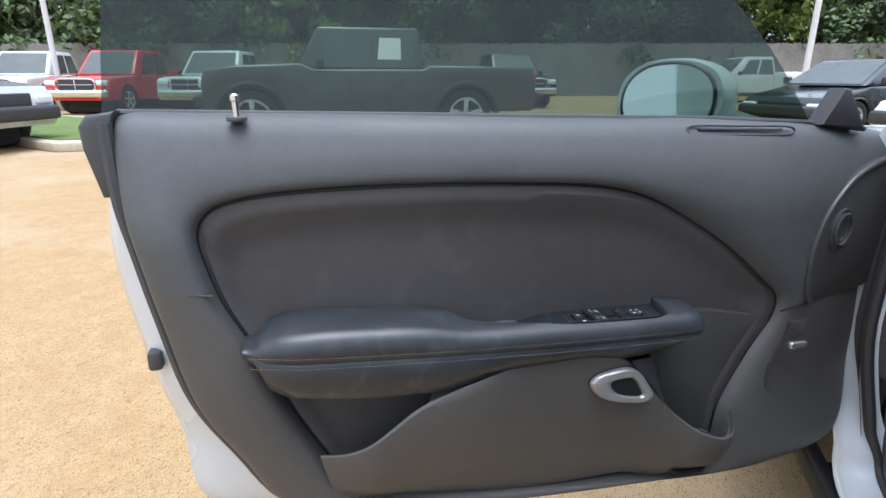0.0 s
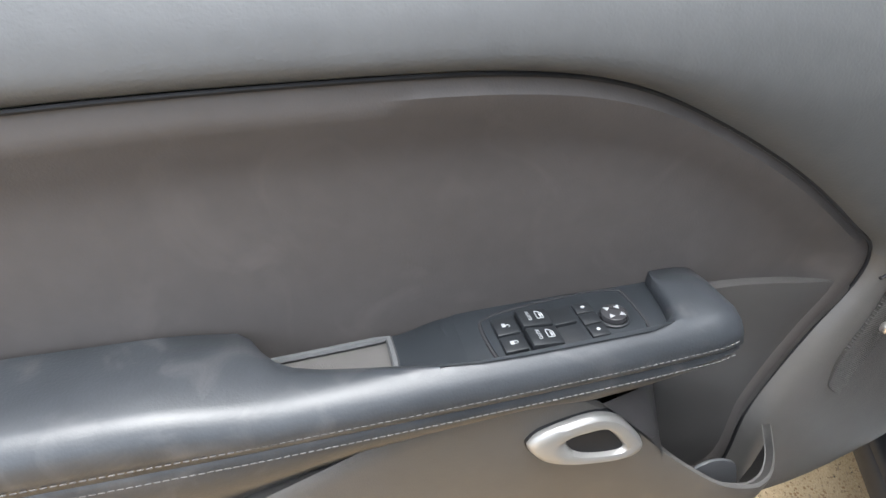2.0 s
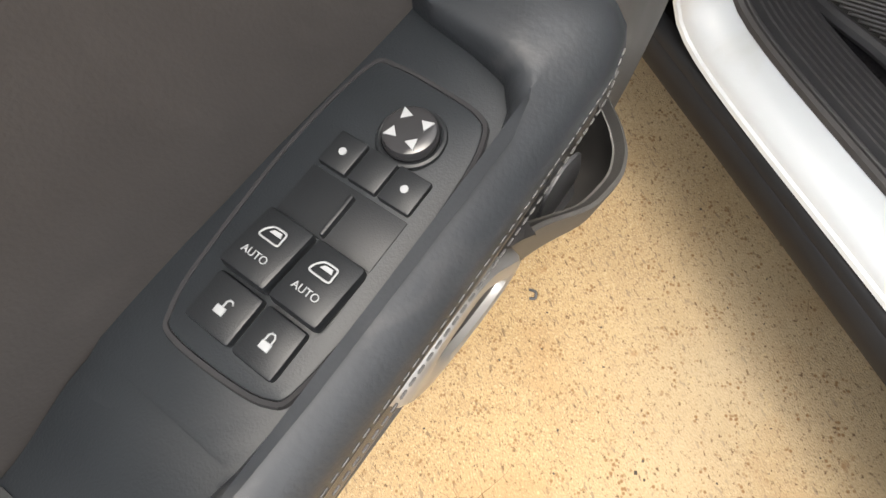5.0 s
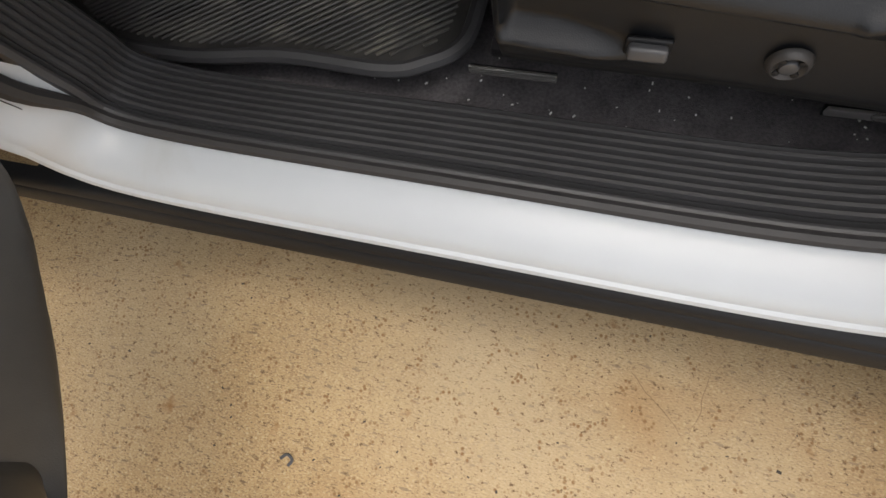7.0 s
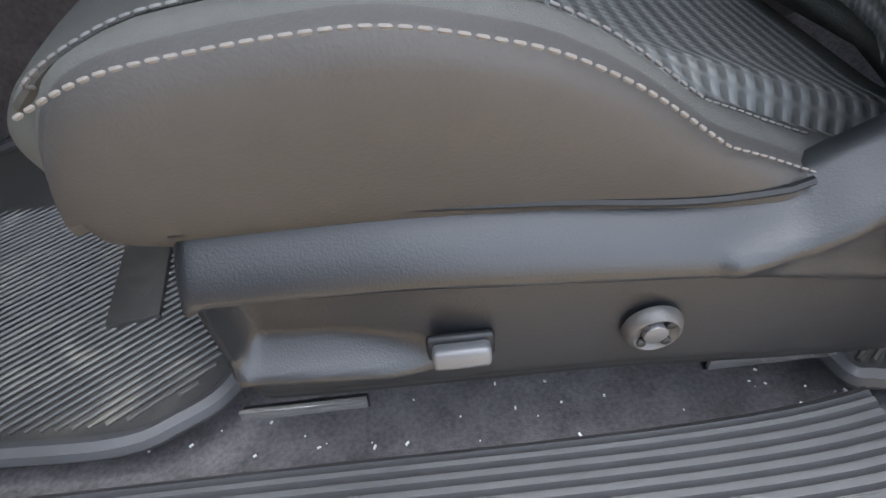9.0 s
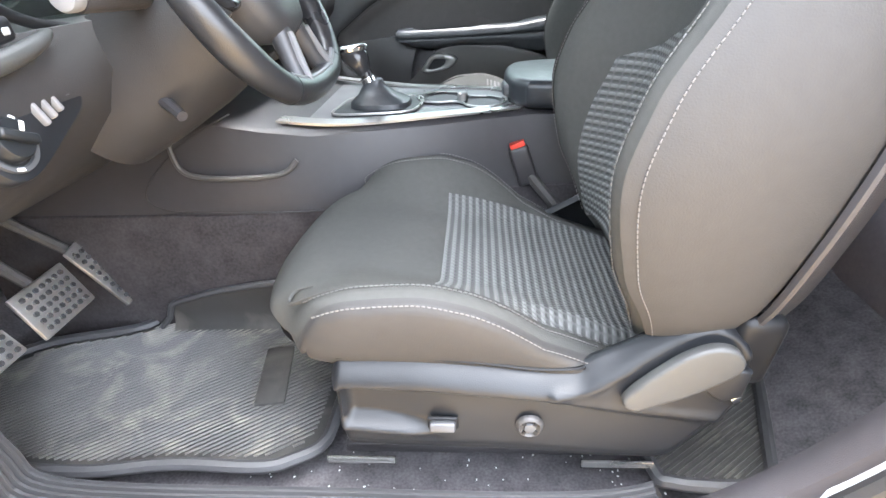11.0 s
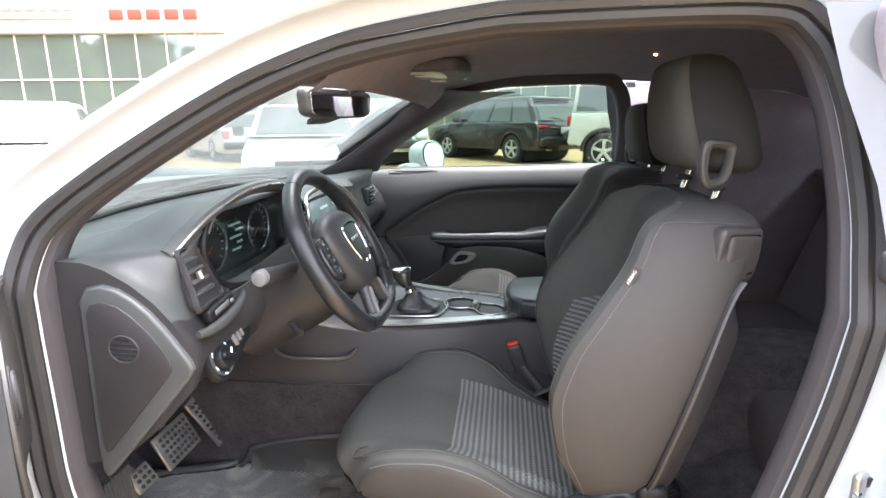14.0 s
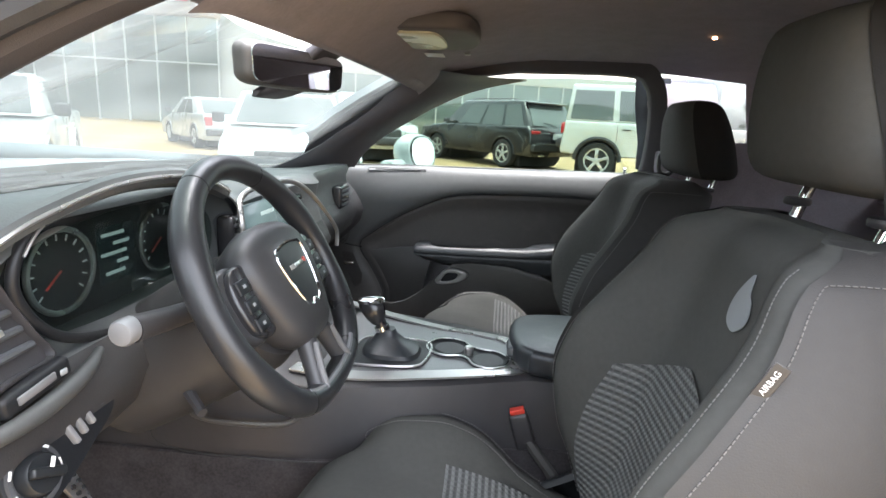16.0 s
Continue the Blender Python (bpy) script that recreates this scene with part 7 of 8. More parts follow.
edge = smooth_line([(-0.06, -0.182, 0.712), (0.05, -0.176, 0.703), (0.20, -0.140, 0.703), (0.325, -0.098, 0.703), (0.352, -0.070, 0.703), (0.356, -0.02, 0.703), (0.345, 0.045, 0.703), (0.30, 0.075, 0.703), (0.15, 0.115, 0.703), (-0.05, 0.19, 0.712)], 60)
inn = [(lerp(p[0], 0.10, 0.10) - 0.010, p[1] * 0.84, p[2] + 0.001) for p in edge]
part("console_bezel", solid(strip(edge, inn), 0.004), M_SILVER, con, "satin silver console surround")
deck = [(p[0], p[1]) for p in inn]
part("console_deck", prism(deck, 0.690, 0.700, "z"), M_CONSOLE, con, "dark console deck")
# one shallow figure-eight, its black standing for shade in two cups; knurled post between
eight = smooth_line([(0.160, -0.012), (0.172, 0.016), (0.200, 0.028), (0.228, 0.018), (0.243, -0.002), (0.262, -0.010), (0.292, -0.018), (0.312, -0.044), (0.304, -0.074), (0.277, -0.088), (0.250, -0.078), (0.238, -0.056), (0.222, -0.046), (0.196, -0.050), (0.170, -0.038)], 72, True)
ec = (sum(p[0] for p in eight) / 72, sum(p[1] for p in eight) / 72)
cup = part("cup_holder", rings([[(lerp(ec[0], p[0], k), lerp(ec[1], p[1], k), z) for p in eight] for k, z in ((1.07, 0.7005), (1.05, 0.7050), (1.01, 0.7056), (0.97, 0.7035), (0.95, 0.7015), (0.94, 0.7012))]), M_SKIRTLOW, con, "black double cup holder")
part("cup_ring", tube([(lerp(ec[0], p[0], 1.06), lerp(ec[1], p[1], 1.06), 0.7045) for p in eight], 0.0020, 6, True), M_SILVER, cup)
for x, y in ((0.201, -0.011), (0.276, -0.052)):
    part("cup_floor", disc((x, y, 0.7022), 0.029, 0.0012, "z", 28), M_RUBBER, cup)
part("cup_divider", tube([(0.239, -0.028, 0.700), (0.239, -0.028, 0.714), (0.239, -0.028, 0.717)], [0.009, 0.009, 0.006], 16), M_SILVER, con)
gate = smooth_line([(0.020, -0.118), (0.018, -0.06), (0.030, -0.002), (0.060, 0.012), (0.128, 0.012), (0.158, 0.0), (0.166, -0.030), (0.160, -0.085), (0.144, -0.110), (0.09, -0.120)], 60, True)
sg = part("shift_gate", prism([(p[0], p[1]) for p in gate], 0.700, 0.7040, "z", 0.0015), M_SKIRT, con, "dark shifter frame")
part("gate_rim", tube([(p[0], p[1], 0.7040) for p in gate], 0.0024, 6, True), M_SILVER, sg, "silver frame line")
secs = []
for k, z in [(1.0, 0.7042), (0.96, 0.712), (0.80, 0.718), (0.62, 0.722), (0.46, 0.732), (0.36, 0.738), (0.30, 0.748)]:
    secs.append([(lerp(0.075, 0.093 + 0.055 * math.copysign(abs(math.cos(t)) ** 0.7, math.cos(t)), k), lerp(-0.048, -0.052 + 0.046 * math.copysign(abs(math.sin(t)) ** 0.7, math.sin(t)), k), z) for t in [2 * math.pi * i / 28 for i in range(28)]])
part("shift_boot", rings(secs), M_PAD, con, "black leather shifter boot")
part("shift_stem", tube([(0.076, -0.050, 0.738), (0.066, -0.050, 0.768)], [0.012, 0.010], 14), M_GLOSSBLK, con)
grip = part("shift_knob", rings([[(0.056 + dx + rx * math.cos(t), -0.050 + ry * math.sin(t), z) for t in [2 * math.pi * i / 24 for i in range(24)]] for z, dx, rx, ry in ((0.756, 0.006, 0.010, 0.011), (0.764, 0.004, 0.017, 0.016), (0.775, 0.0, 0.022, 0.018), (0.786, -0.004, 0.025, 0.018), (0.795, -0.006, 0.024, 0.016), (0.801, -0.006, 0.016, 0.011))]), M_GLOSSBLK, con, "glossy black shift handle")
part("shift_cap", rings([[(0.050 + rx * math.cos(t), -0.050 + ry * math.sin(t), z + 0.10 * rx * math.cos(t)) for t in [2 * math.pi * i / 24 for i in range(24)]] for z, rx, ry in ((0.797, 0.026, 0.015), (0.803, 0.026, 0.016), (0.806, 0.022, 0.013), (0.807, 0.010, 0.006))]), M_CHROME, grip, "chrome shift handle cap")
part("shift_collar", tube([(0.074, -0.050, 0.744), (0.071, -0.050, 0.752)], [0.0145, 0.0140], 16), M_CHROME, grip)
lid = smooth_line([(0.345, -0.095), (0.36, -0.105), (0.44, -0.118), (0.66, -0.120), (0.68, -0.10), (0.68, 0.10), (0.66, 0.12), (0.44, 0.118), (0.36, 0.105), (0.325, 0.07), (0.315, 0.0), (0.325, -0.07)], 60, True)
part("armrest_lid", prism([(p[0], p[1]) for p in lid], 0.70, 0.748, "z", 0.014, 4), M_PAD, con, "padded armrest lid")
part("lid_latch", rbox(0.325, -0.03, 0.722, 0.03, 0.05, 0.02, 0.006, 3), M_BEZEL, con)
lip = smooth_line([(-0.215, -0.240, 0.700), (-0.205, -0.243, 0.655), (-0.17, -0.244, 0.640), (-0.10, -0.238, 0.636), (-0.045, -0.232, 0.640), (-0.02, -0.226, 0.660)], 24)
part("console_pocket", tube(lip, 0.0045, 8), M_LOWER, con, "shallow side pocket lip")
seam = smooth_line([(-0.115, -0.222, 0.735), (-0.20, -0.240, 0.69), (-0.27, -0.247, 0.62), (-0.24, -0.249, 0.585), (-0.10, -0.244, 0.578), (0.06, -0.222, 0.575), (0.30, -0.136, 0.575)], 40)
part("console_seam", tube(seam, 0.0015, 6), M_KNEE, con)
side = []
for x in [-0.60, -0.50, -0.42, -0.32, -0.22, -0.16, -0.08, 0.0, 0.1, 0.2, 0.3, 0.36, 0.42, 0.55, 0.70]:
    w = con_half(x) + 0.0475
    side.append([(x, -w, 0.33), (x, -w, 0.45), (x, -w + 0.0005, 0.55), (x, -w + 0.003, 0.572), (x, -w + 0.007, 0.575)])
part("tunnel_carpet", rings(side, closed_ring=False, caps=False), M_KICK, con, "carpet along the tunnel side, shade in its colour")

# seat belt buckle
bk = thing("seat_belt_buckle", "black seat belt buckle with red release button", "seat belt buckle")
part("buckle_body", rbox(0.345, -0.132, 0.612, 0.034, 0.022, 0.070, 0.006, 3, rot=Matrix.Rotation(radians(-18), 3, "Y")), M_TRIM, bk)
part("buckle_button", rbox(0.333, -0.131, 0.648, 0.026, 0.015, 0.010, 0.002, rot=Matrix.Rotation(radians(-18), 3, "Y")), M_RED, bk, "red release button")
part("buckle_strap", tube([(0.355, -0.135, 0.595), (0.40, -0.14, 0.54), (0.44, -0.14, 0.48)], [0.010, 0.011, 0.011], 8), M_LOWER, bk)

# ---- pedals ----
def make_pedal(name, label, m, w, h):
    p = thing(name, label, "pedal", m)
    part("pedal_plate", rbox(0, 0, 0, 0.008, w, h, 0.003), M_PED, p, "brushed steel plate with rubber studs")
    ny, nz = max(2, round(w / 0.017)), max(3, round(h / 0.017))
    for j in range(nz):
        for i in range(ny):
            part("rubber_stud", disc((0.005, (i - (ny - 1) / 2) * w * 0.84 / ny, (j - (nz - 1) / 2) * h * 0.86 / nz), 0.0042, 0.005, "x", 8), M_RUBBER, p)
    part("pedal_arm", tube([(-0.005, 0, h * 0.3), (-0.05, 0, h * 0.3 + 0.12), (-0.10, 0, h * 0.3 + 0.28)], 0.009, 8), M_LOWER, p)
    return p


make_pedal("brake_pedal", "steel brake pedal with black rubber studs", Matrix.Translation((-0.395, -0.365, 0.488)) @ Matrix.Rotation(radians(-28), 4, "Y"), 0.115, 0.078)
make_pedal("accelerator_pedal", "narrow steel accelerator pedal with rubber studs", Matrix.Translation((-0.395, -0.245, 0.468)) @ Matrix.Rotation(radians(-28), 4, "Y") @ Matrix.Rotation(radians(10), 4, "X"), 0.052, 0.135)
make_pedal("parking_brake_pedal", "small black parking brake pedal", Matrix.Translation((-0.40, -0.475, 0.475)) @ Matrix.Rotation(radians(-35), 4, "Y"), 0.055, 0.045)

# ---- rear-view mirror and overhead console ----
rv = thing("rear_view_mirror", "black rear-view mirror under the windshield header", "mirror")
body = smooth_line([(-0.125, 0.0), (-0.12, 0.030), (-0.06, 0.034), (0.06, 0.034), (0.12, 0.028), (0.125, 0.0), (0.115, -0.028), (0.05, -0.033), (-0.05, -0.033), (-0.115, -0.028)], 48, True)
turn = Matrix.Translation((-0.074, -0.075, 1.206)) @ Matrix.Rotation(radians(-18), 4, "Z")
bm = prism([(p[0], p[1]) for p in body], -0.035, 0.0, "x", 0.012, 4)
bmesh.ops.transform(bm, matrix=turn, verts=bm.verts)
part("mirror_housing", bm, M_LOWER, rv)
bm = prism([(p[0] * 0.93, p[1] * 0.86) for p in body], 0.0, 0.003, "x")
bmesh.ops.transform(bm, matrix=turn, verts=bm.verts)
part("mirror_glass", bm, M_MIRROR, rv, "mirror glass")
part("mirror_stem", tube([(-0.095, -0.06, 1.205), (-0.105, -0.02, 1.222), (-0.085, 0.0, 1.240)], 0.016, 10), M_LOWER, rv)
part("sensor_cover", prism(smooth_line([(-0.175, 1.160), (-0.120, 1.172), (-0.085, 1.200), (-0.050, 1.236), (0.0, 1.272), (-0.030, 1.276), (-0.080, 1.240), (-0.130, 1.205)], 40, True), -0.055, 0.055, "y", 0.010, 3), M_PILLAR, rv, "dark sensor housing on the glass")
M_LENS = mat("amber_lens", (0.36, 0.35, 0.26), 0.30, spots=0.1)
M_LABEL = mat("grey_label_paper", (0.55, 0.54, 0.53), 0.6, spots=0.05)
M_AMBER = glow("amber_button", (0.9, 0.42, 0.25), 0.10)
oc = thing("overhead_console", "dark overhead console with map lamps and a label", "overhead console")
part("console_shell", prism(smooth_line([(0.035, 0.0), (0.045, 0.10), (0.10, 0.125), (0.19, 0.12), (0.215, 0.06), (0.22, 0.0), (0.215, -0.06), (0.19, -0.12), (0.10, -0.125), (0.045, -0.10)], 48, True), 1.272, 1.300, "z", 0.008, 3), M_PILLAR, oc)
part("map_lamp", prism(smooth_line([(0.085, -0.085), (0.078, 0.0), (0.085, 0.085), (0.110, 0.095), (0.150, 0.092), (0.160, 0.0), (0.150, -0.092), (0.110, -0.095)], 40, True), 1.268, 1.2745, "z", 0.002), M_LENS, oc, "amber-grey map lamp lens")
for y in (-0.03, 0.03):
    part("lamp_button", rbox(0.062, y, 1.2705, 0.014, 0.030, 0.005, 0.002, 2), M_AMBER, oc, "small lit amber button")
part("warning_label", rbox(0.110, 0.225, 1.2725, 0.050, 0.060, 0.0012, 0, 1), M_LABEL, oc, "small white label")
part("lamp_switch", rbox(0.185, 0.235, 1.279, 0.012, 0.030, 0.004, 0.001), M_ALU, oc)

# ---- rear bench ----
# Black seat cloth lightened: the haze over the rear is put into the colour
M_BENCH = mat("hazed_bench_cloth", (0.150, 0.138, 0.150), 0.92, spots=0.12, scale=120, bump=0.5, bump_scale=1500, spec=0.2)
bench = thing("rear_bench", "dark cloth rear bench behind the front seats", "car seat")
part("bench_cushion", rbox(1.10, 0, 0.46, 0.46, 1.15, 0.20, 0.06, 4), M_BENCH, bench)
part("bench_back", rbox(1.38, 0, 0.76, 0.16, 1.15, 0.56, 0.06, 4, rot=Matrix.Rotation(radians(18), 3, "Y")), M_BENCH, bench)

single("ceiling_led", disc((0.706, 0.27, 1.338), 0.0045, 0.006, "z", 12, 0.001), glow("warm_led", (1.0, 0.50, 0.22), 2.2), "tiny lit warm lamp in the headliner", "lamp")

# ---- cars on the lot: front at local x = 0, rear at x = length ----
M_TYRE = mat("tyre_rubber", (0.025, 0.025, 0.026), 0.85, spots=0.2, scale=30)
M_ALLOY = mat("alloy_wheel", (0.60, 0.60, 0.61), 0.3, metal=0.5, spots=0.05)
M_LAMP = mat("headlamp_lens", (0.65, 0.68, 0.70), 0.08, spots=0.1, scale=60)
M_TAIL = mat("red_tail_lamp", (0.45, 0.02, 0.02), 0.15, spots=0.1)
M_CHROMEF = mat("bright_trim", (0.72, 0.72, 0.72), 0.15, metal=1.0, spots=0.02)
M_CLAD = mat("grey_black_cladding", (0.035, 0.035, 0.037), 0.6, spots=0.1)
PAINT = {k: mat(k + "_car_paint", c, 0.25, spots=0.03, scale=6, coat=0.8) for k, c in {
    "white": (0.60, 0.61, 0.60), "red": (0.50, 0.022, 0.018), "grey": (0.060, 0.056, 0.048), "silver": (0.52, 0.53, 0.54), "black": (0.017, 0.015, 0.016), "dark": (0.022, 0.030, 0.032)}.items()}


def lathe(profile, sides, c, bm=None, caps=True):
    """Spins (y, radius) rows about a line across the car through c."""
    secs = [[(c[0] + r * math.cos(2 * math.pi * i / sides), c[1] + y, c[2] + r * math.sin(2 * math.pi * i / sides)) for i in range(sides)] for y, r in profile]
    return rings(secs, bm=bm, caps=caps)


def make_wheel(car_root, x, y, r, s):
    w = part("wheel", lathe([(-0.10 * s, r * 0.66), (-0.115 * s, r * 0.80), (-0.11 * s, r * 0.95), (-0.08 * s, r), (0.08 * s, r), (0.11 * s, r * 0.95), (0.115 * s, r * 0.80), (0.10 * s, r * 0.66), (0.05 * s, r * 0.62), (0.05 * s, 0.02)], 28, (x, y, r)), M_TYRE, car_root)
    bm = lathe([(0.094 * s, r * 0.68), (0.104 * s, r * 0.66), (0.100 * s, r * 0.60), (0.07 * s, r * 0.58)], 28, (x, y, r), caps=False)
    for k in range(5):
        a = 2 * math.pi * k / 5 + 0.3
        rbox(x + r * 0.34 * math.cos(a), y + 0.085 * s, r + r * 0.34 * math.sin(a), r * 0.60, 0.025, r * 0.17, 0.008, 2, bm, Matrix.Rotation(-a, 3, "Y"))
    disc((x, y + 0.088 * s, r), r * 0.14, 0.03, "y", 12, 0.005, bm)
    part("rim", bm, M_ALLOY, w)
    # Black disc added behind the spokes, for the shade inside the wheel
    part("brake_disc", disc((x, y + 0.060 * s, r), r * 0.58, 0.01, "y", 24, 0.002), M_TYRE, w)
    return w


def quad_panel(a, b, c, d, s0, s1, t0, t1, off, thick):
    """A pane on the face a-b-c-d (a, b below, d, c above), pushed outwards."""
    a, b, c, d = Vector(a), Vector(b), Vector(c), Vector(d)
    nrm = (b - a).cross(d - a).normalized()

    def at(s, t):
        return a.lerp(b, s).lerp(d.lerp(c, s), t)

    bm = bmesh.new()
    lo = [bm.verts.new(at(s, t) + nrm * off) for s, t in ((s0, t0), (s1, t0), (s1, t1), (s0, t1))]
    hi = [bm.verts.new(v.co + nrm * thick) for v in lo]
    bm.faces.new(lo[::-1])
    bm.faces.new(hi)
    for i in range(4):
        bm.faces.new((lo[i], lo[(i + 1) % 4], hi[(i + 1) % 4], hi[i]))
    return bm


def make_car(name, label, category, paint, m, L, W, zb, deck, cabin, belt, wheels, r, splits, narrow=0.16, clad=False, bars=0, rear_lamps=True, grille_z=(0.55, 0.85), notice=False, tail=False, rails=False):
    """A parked car from its side line: deck is the top of the lower body, cabin its four corners."""
    root = thing(name, label, category, m, "parked vehicles")
    col = PAINT[paint]
    low = []
    for i, xw in enumerate(reversed(wheels)):
        R = r * 1.16
        pts = [(xw + R * math.cos(a), max(zb, r + R * math.sin(a))) for a in [math.pi * k / 14 for k in range(15)]]
        low += [(xw + R, zb)] + pts + [(xw - R, zb)]
    out = [(0.0, zb + 0.08)] + list(deck) + [(L, zb + 0.08), (L - 0.05, zb)] + low + [(0.06, zb)]
    body = part("body", prism(out, -W / 2, W / 2, "y", 0.055, 3), col, root)
    (x0, x1, x2, x3), zr = cabin[0], cabin[1]
    hb, ht = W / 2 - 0.045, W / 2 - 0.045 - narrow
    P = {}
    for s in (-1, 1):
        P[s] = [(x0, s * hb, belt), (x3, s * hb, belt), (x2, s * ht, zr), (x1, s * ht, zr)]
    bm = bmesh.new()
    va = [bm.verts.new(p) for p in P[-1]]
    vb = [bm.verts.new(p) for p in P[1]]
    bm.faces.new(va)
    bm.faces.new(vb[::-1])
    for i in range(4):
        bm.faces.new((va[i], va[(i + 1) % 4], vb[(i + 1) % 4], vb[i]))
    bmesh.ops.recalc_face_normals(bm, faces=bm.faces)
    bmesh.ops.bevel(bm, geom=list(bm.edges), offset=0.05, segments=3, affect="EDGES", profile=0.5)
    part("cabin", bm, col, root)
    for s in (-1, 1):
        a, b, c, d = P[s]
        if s > 0:
            a, b, c, d = b, a, d, c
        for s0, s1 in splits:
            if s > 0:
                s0, s1 = 1 - s1, 1 - s0
            win = part("side_window", quad_panel(a, b, c, d, s0, s1, 0.06, 0.84, 0.004, 0.008), M_DARKGLASS, root, "dark side glass")
            if notice and s == notice:
                if abs((s0 + s1) / 2 - 0.5) < 0.32 and ((s0 > 0.3) if s < 0 else (s1 < 0.7)):
                    part("sticker", quad_panel(a, b, c, d, s0 + 0.04, s0 + 0.24, 0.25, 0.75, 0.014, 0.002), M_MARK, win, "white paper sticker")
    part("front_glass", quad_panel(P[1][0], P[-1][0], P[-1][3], P[1][3], 0.06, 0.94, 0.06, 0.90, 0.004, 0.008), M_DARKGLASS, root, "windshield")
    part("rear_glass", quad_panel(P[-1][1], P[1][1], P[1][2], P[-1][2], 0.08, 0.92, 0.10, 0.86, 0.004, 0.008), M_DARKGLASS, root)
    for xw in wheels:
        for s in (-1, 1):
            make_wheel(root, xw, s * (W / 2 - 0.11), r, s)
            arch = [(xw + r * 1.18 * math.cos(a), s * (W / 2 - 0.005), r + r * 1.18 * math.sin(a)) for a in [math.pi * k / 12 for k in range(13)]]
            part("wheel_arch", tube(arch, 0.05 if clad else 0.02, 6), M_CLAD if clad else col, root)
        part("arch_liner", rbox(xw, 0, r * 1.1, r * 2.2, W - 0.5, r * 2.0, 0.1), M_TYRE, root)
    gz0, gz1 = grille_z
    gr = part("grille", rbox(0.0, 0, (gz0 + gz1) / 2, 0.05, W * 0.52, gz1 - gz0, 0.03, 3), M_CLAD, root, "dark grille")
    if bars:
        part("grille_frame", tube([(-0.028, y, z) for y, z in smooth_line([(-W * 0.27, gz0), (-W * 0.29, (gz0 + gz1) / 2), (-W * 0.26, gz1), (0, gz1 + 0.02), (W * 0.26, gz1), (W * 0.29, (gz0 + gz1) / 2), (W * 0.27, gz0), (0, gz0 - 0.02)], 32, True)], 0.022, 6, True), M_CHROMEF, gr, "bright grille frame")
        for k in range(bars):
            part("grille_bar", rbox(-0.03, 0, lerp(gz0, gz1, (k + 1) / (bars + 1)), 0.03, W * 0.52, 0.022, 0.006), M_CHROMEF, gr)
        part("grille_bar", rbox(-0.03, 0, (gz0 + gz1) / 2, 0.032, 0.03, gz1 - gz0, 0.006), M_CHROMEF, gr)
    for s in (-1, 1):
        part("headlamp", rbox(0.05, s * W * 0.39, gz1 - 0.10, 0.14, W * 0.17, 0.15, 0.04, 3), M_LAMP, root, "clear headlamp")
        if rear_lamps and tail:
            part("tail_lamp", rbox(L - 0.05, s * W * 0.40, belt - 0.10, 0.12, W * 0.17, 0.085, 0.03, 3), M_TAIL, root, "slim red tail lamp")
        elif rear_lamps:
            part("tail_lamp", rbox(L - 0.06, s * W * 0.43, belt - 0.16, 0.14, W * 0.11, 0.24, 0.03, 3), M_TAIL, root, "red tail lamp")
        part("side_mirror", rbox(x0 + 0.35, s * (W / 2 + 0.10), belt + 0.09, 0.11, 0.17, 0.16, 0.04, 3), M_CLAD, root)
        for s0, s1 in splits[:2]:
            xh = lerp(x0, x3, s1) - 0.18
            part("door_handle", rbox(xh, s * (W / 2 + 0.012), belt - 0.14, 0.18, 0.03, 0.03, 0.008), col if not clad else M_CLAD, root)
            part("door_gap", rbox(lerp(x0, x3, s1) + 0.02, s * (W / 2 - 0.001), (belt + zb) / 2 + 0.08, 0.012, 0.006, belt - zb - 0.22, 0), M_TYRE, root)
    part("front_bumper", rbox(-0.02, 0, zb + 0.20, 0.20, W * 0.96, 0.22, 0.06, 3), M_CHROMEF if bars and not clad else M_CLAD, root, "front bumper")
    part("rear_bumper", rbox(L + 0.01, 0, zb + 0.22, 0.18, W * 0.96, 0.20, 0.05, 3), M_CLAD, root, "rear bumper")
    if tail:
        part("spoiler", rbox(x2 + 0.07, 0, zr - 0.03, 0.26, 2 * ht - 0.10, 0.05, 0.02, 3, rot=Matrix.Rotation(radians(8), 3, "Y")), col, root, "roof spoiler over the rear glass")
        part("tailgate_line", rbox(L + 0.004, 0, belt - 0.115, 0.02, W * 0.60, 0.020, 0.004), M_CHROMEF, root, "bright tailgate line")
        part("bumper_strip", rbox(L + 0.095, 0, zb + 0.335, 0.03, W * 0.86, 0.045, 0.012, 2), M_CHROMEF, root, "bright bumper strip")
        part("exhaust_tip", rbox(L + 0.02, -W * 0.30, zb + 0.03, 0.12, 0.16, 0.06, 0.02, 2), M_CHROMEF, root)
        part("rear_wiper", tube([(lerp(x3, x2, 0.15) + 0.02, 0.0, lerp(belt, zr, 0.15)), (lerp(x3, x2, 0.22) + 0.02, -0.36, lerp(belt, zr, 0.22))], 0.015, 6), M_CLAD, root)
    if rails:
        for s in (-1, 1):
            part("roof_rail", tube([(x1 + 0.25, s * (ht - 0.08), zr + 0.0), (x1 + 0.35, s * (ht - 0.08), zr + 0.05), (x2 - 0.40, s * (ht - 0.08), zr + 0.05), (x2 - 0.28, s * (ht - 0.08), zr)], 0.018, 6), M_CLAD, root)
    part("rear_plate", rbox(L + 0.03, 0, zb + 0.52, 0.02, 0.32, 0.16, 0.005), M_MARK, root, "plain licence plate")
    part("sill_trim", rbox(L * 0.5, 0, zb + 0.02, L * 0.5, W - 0.04, 0.08, 0.02), M_CLAD, root)
    return root


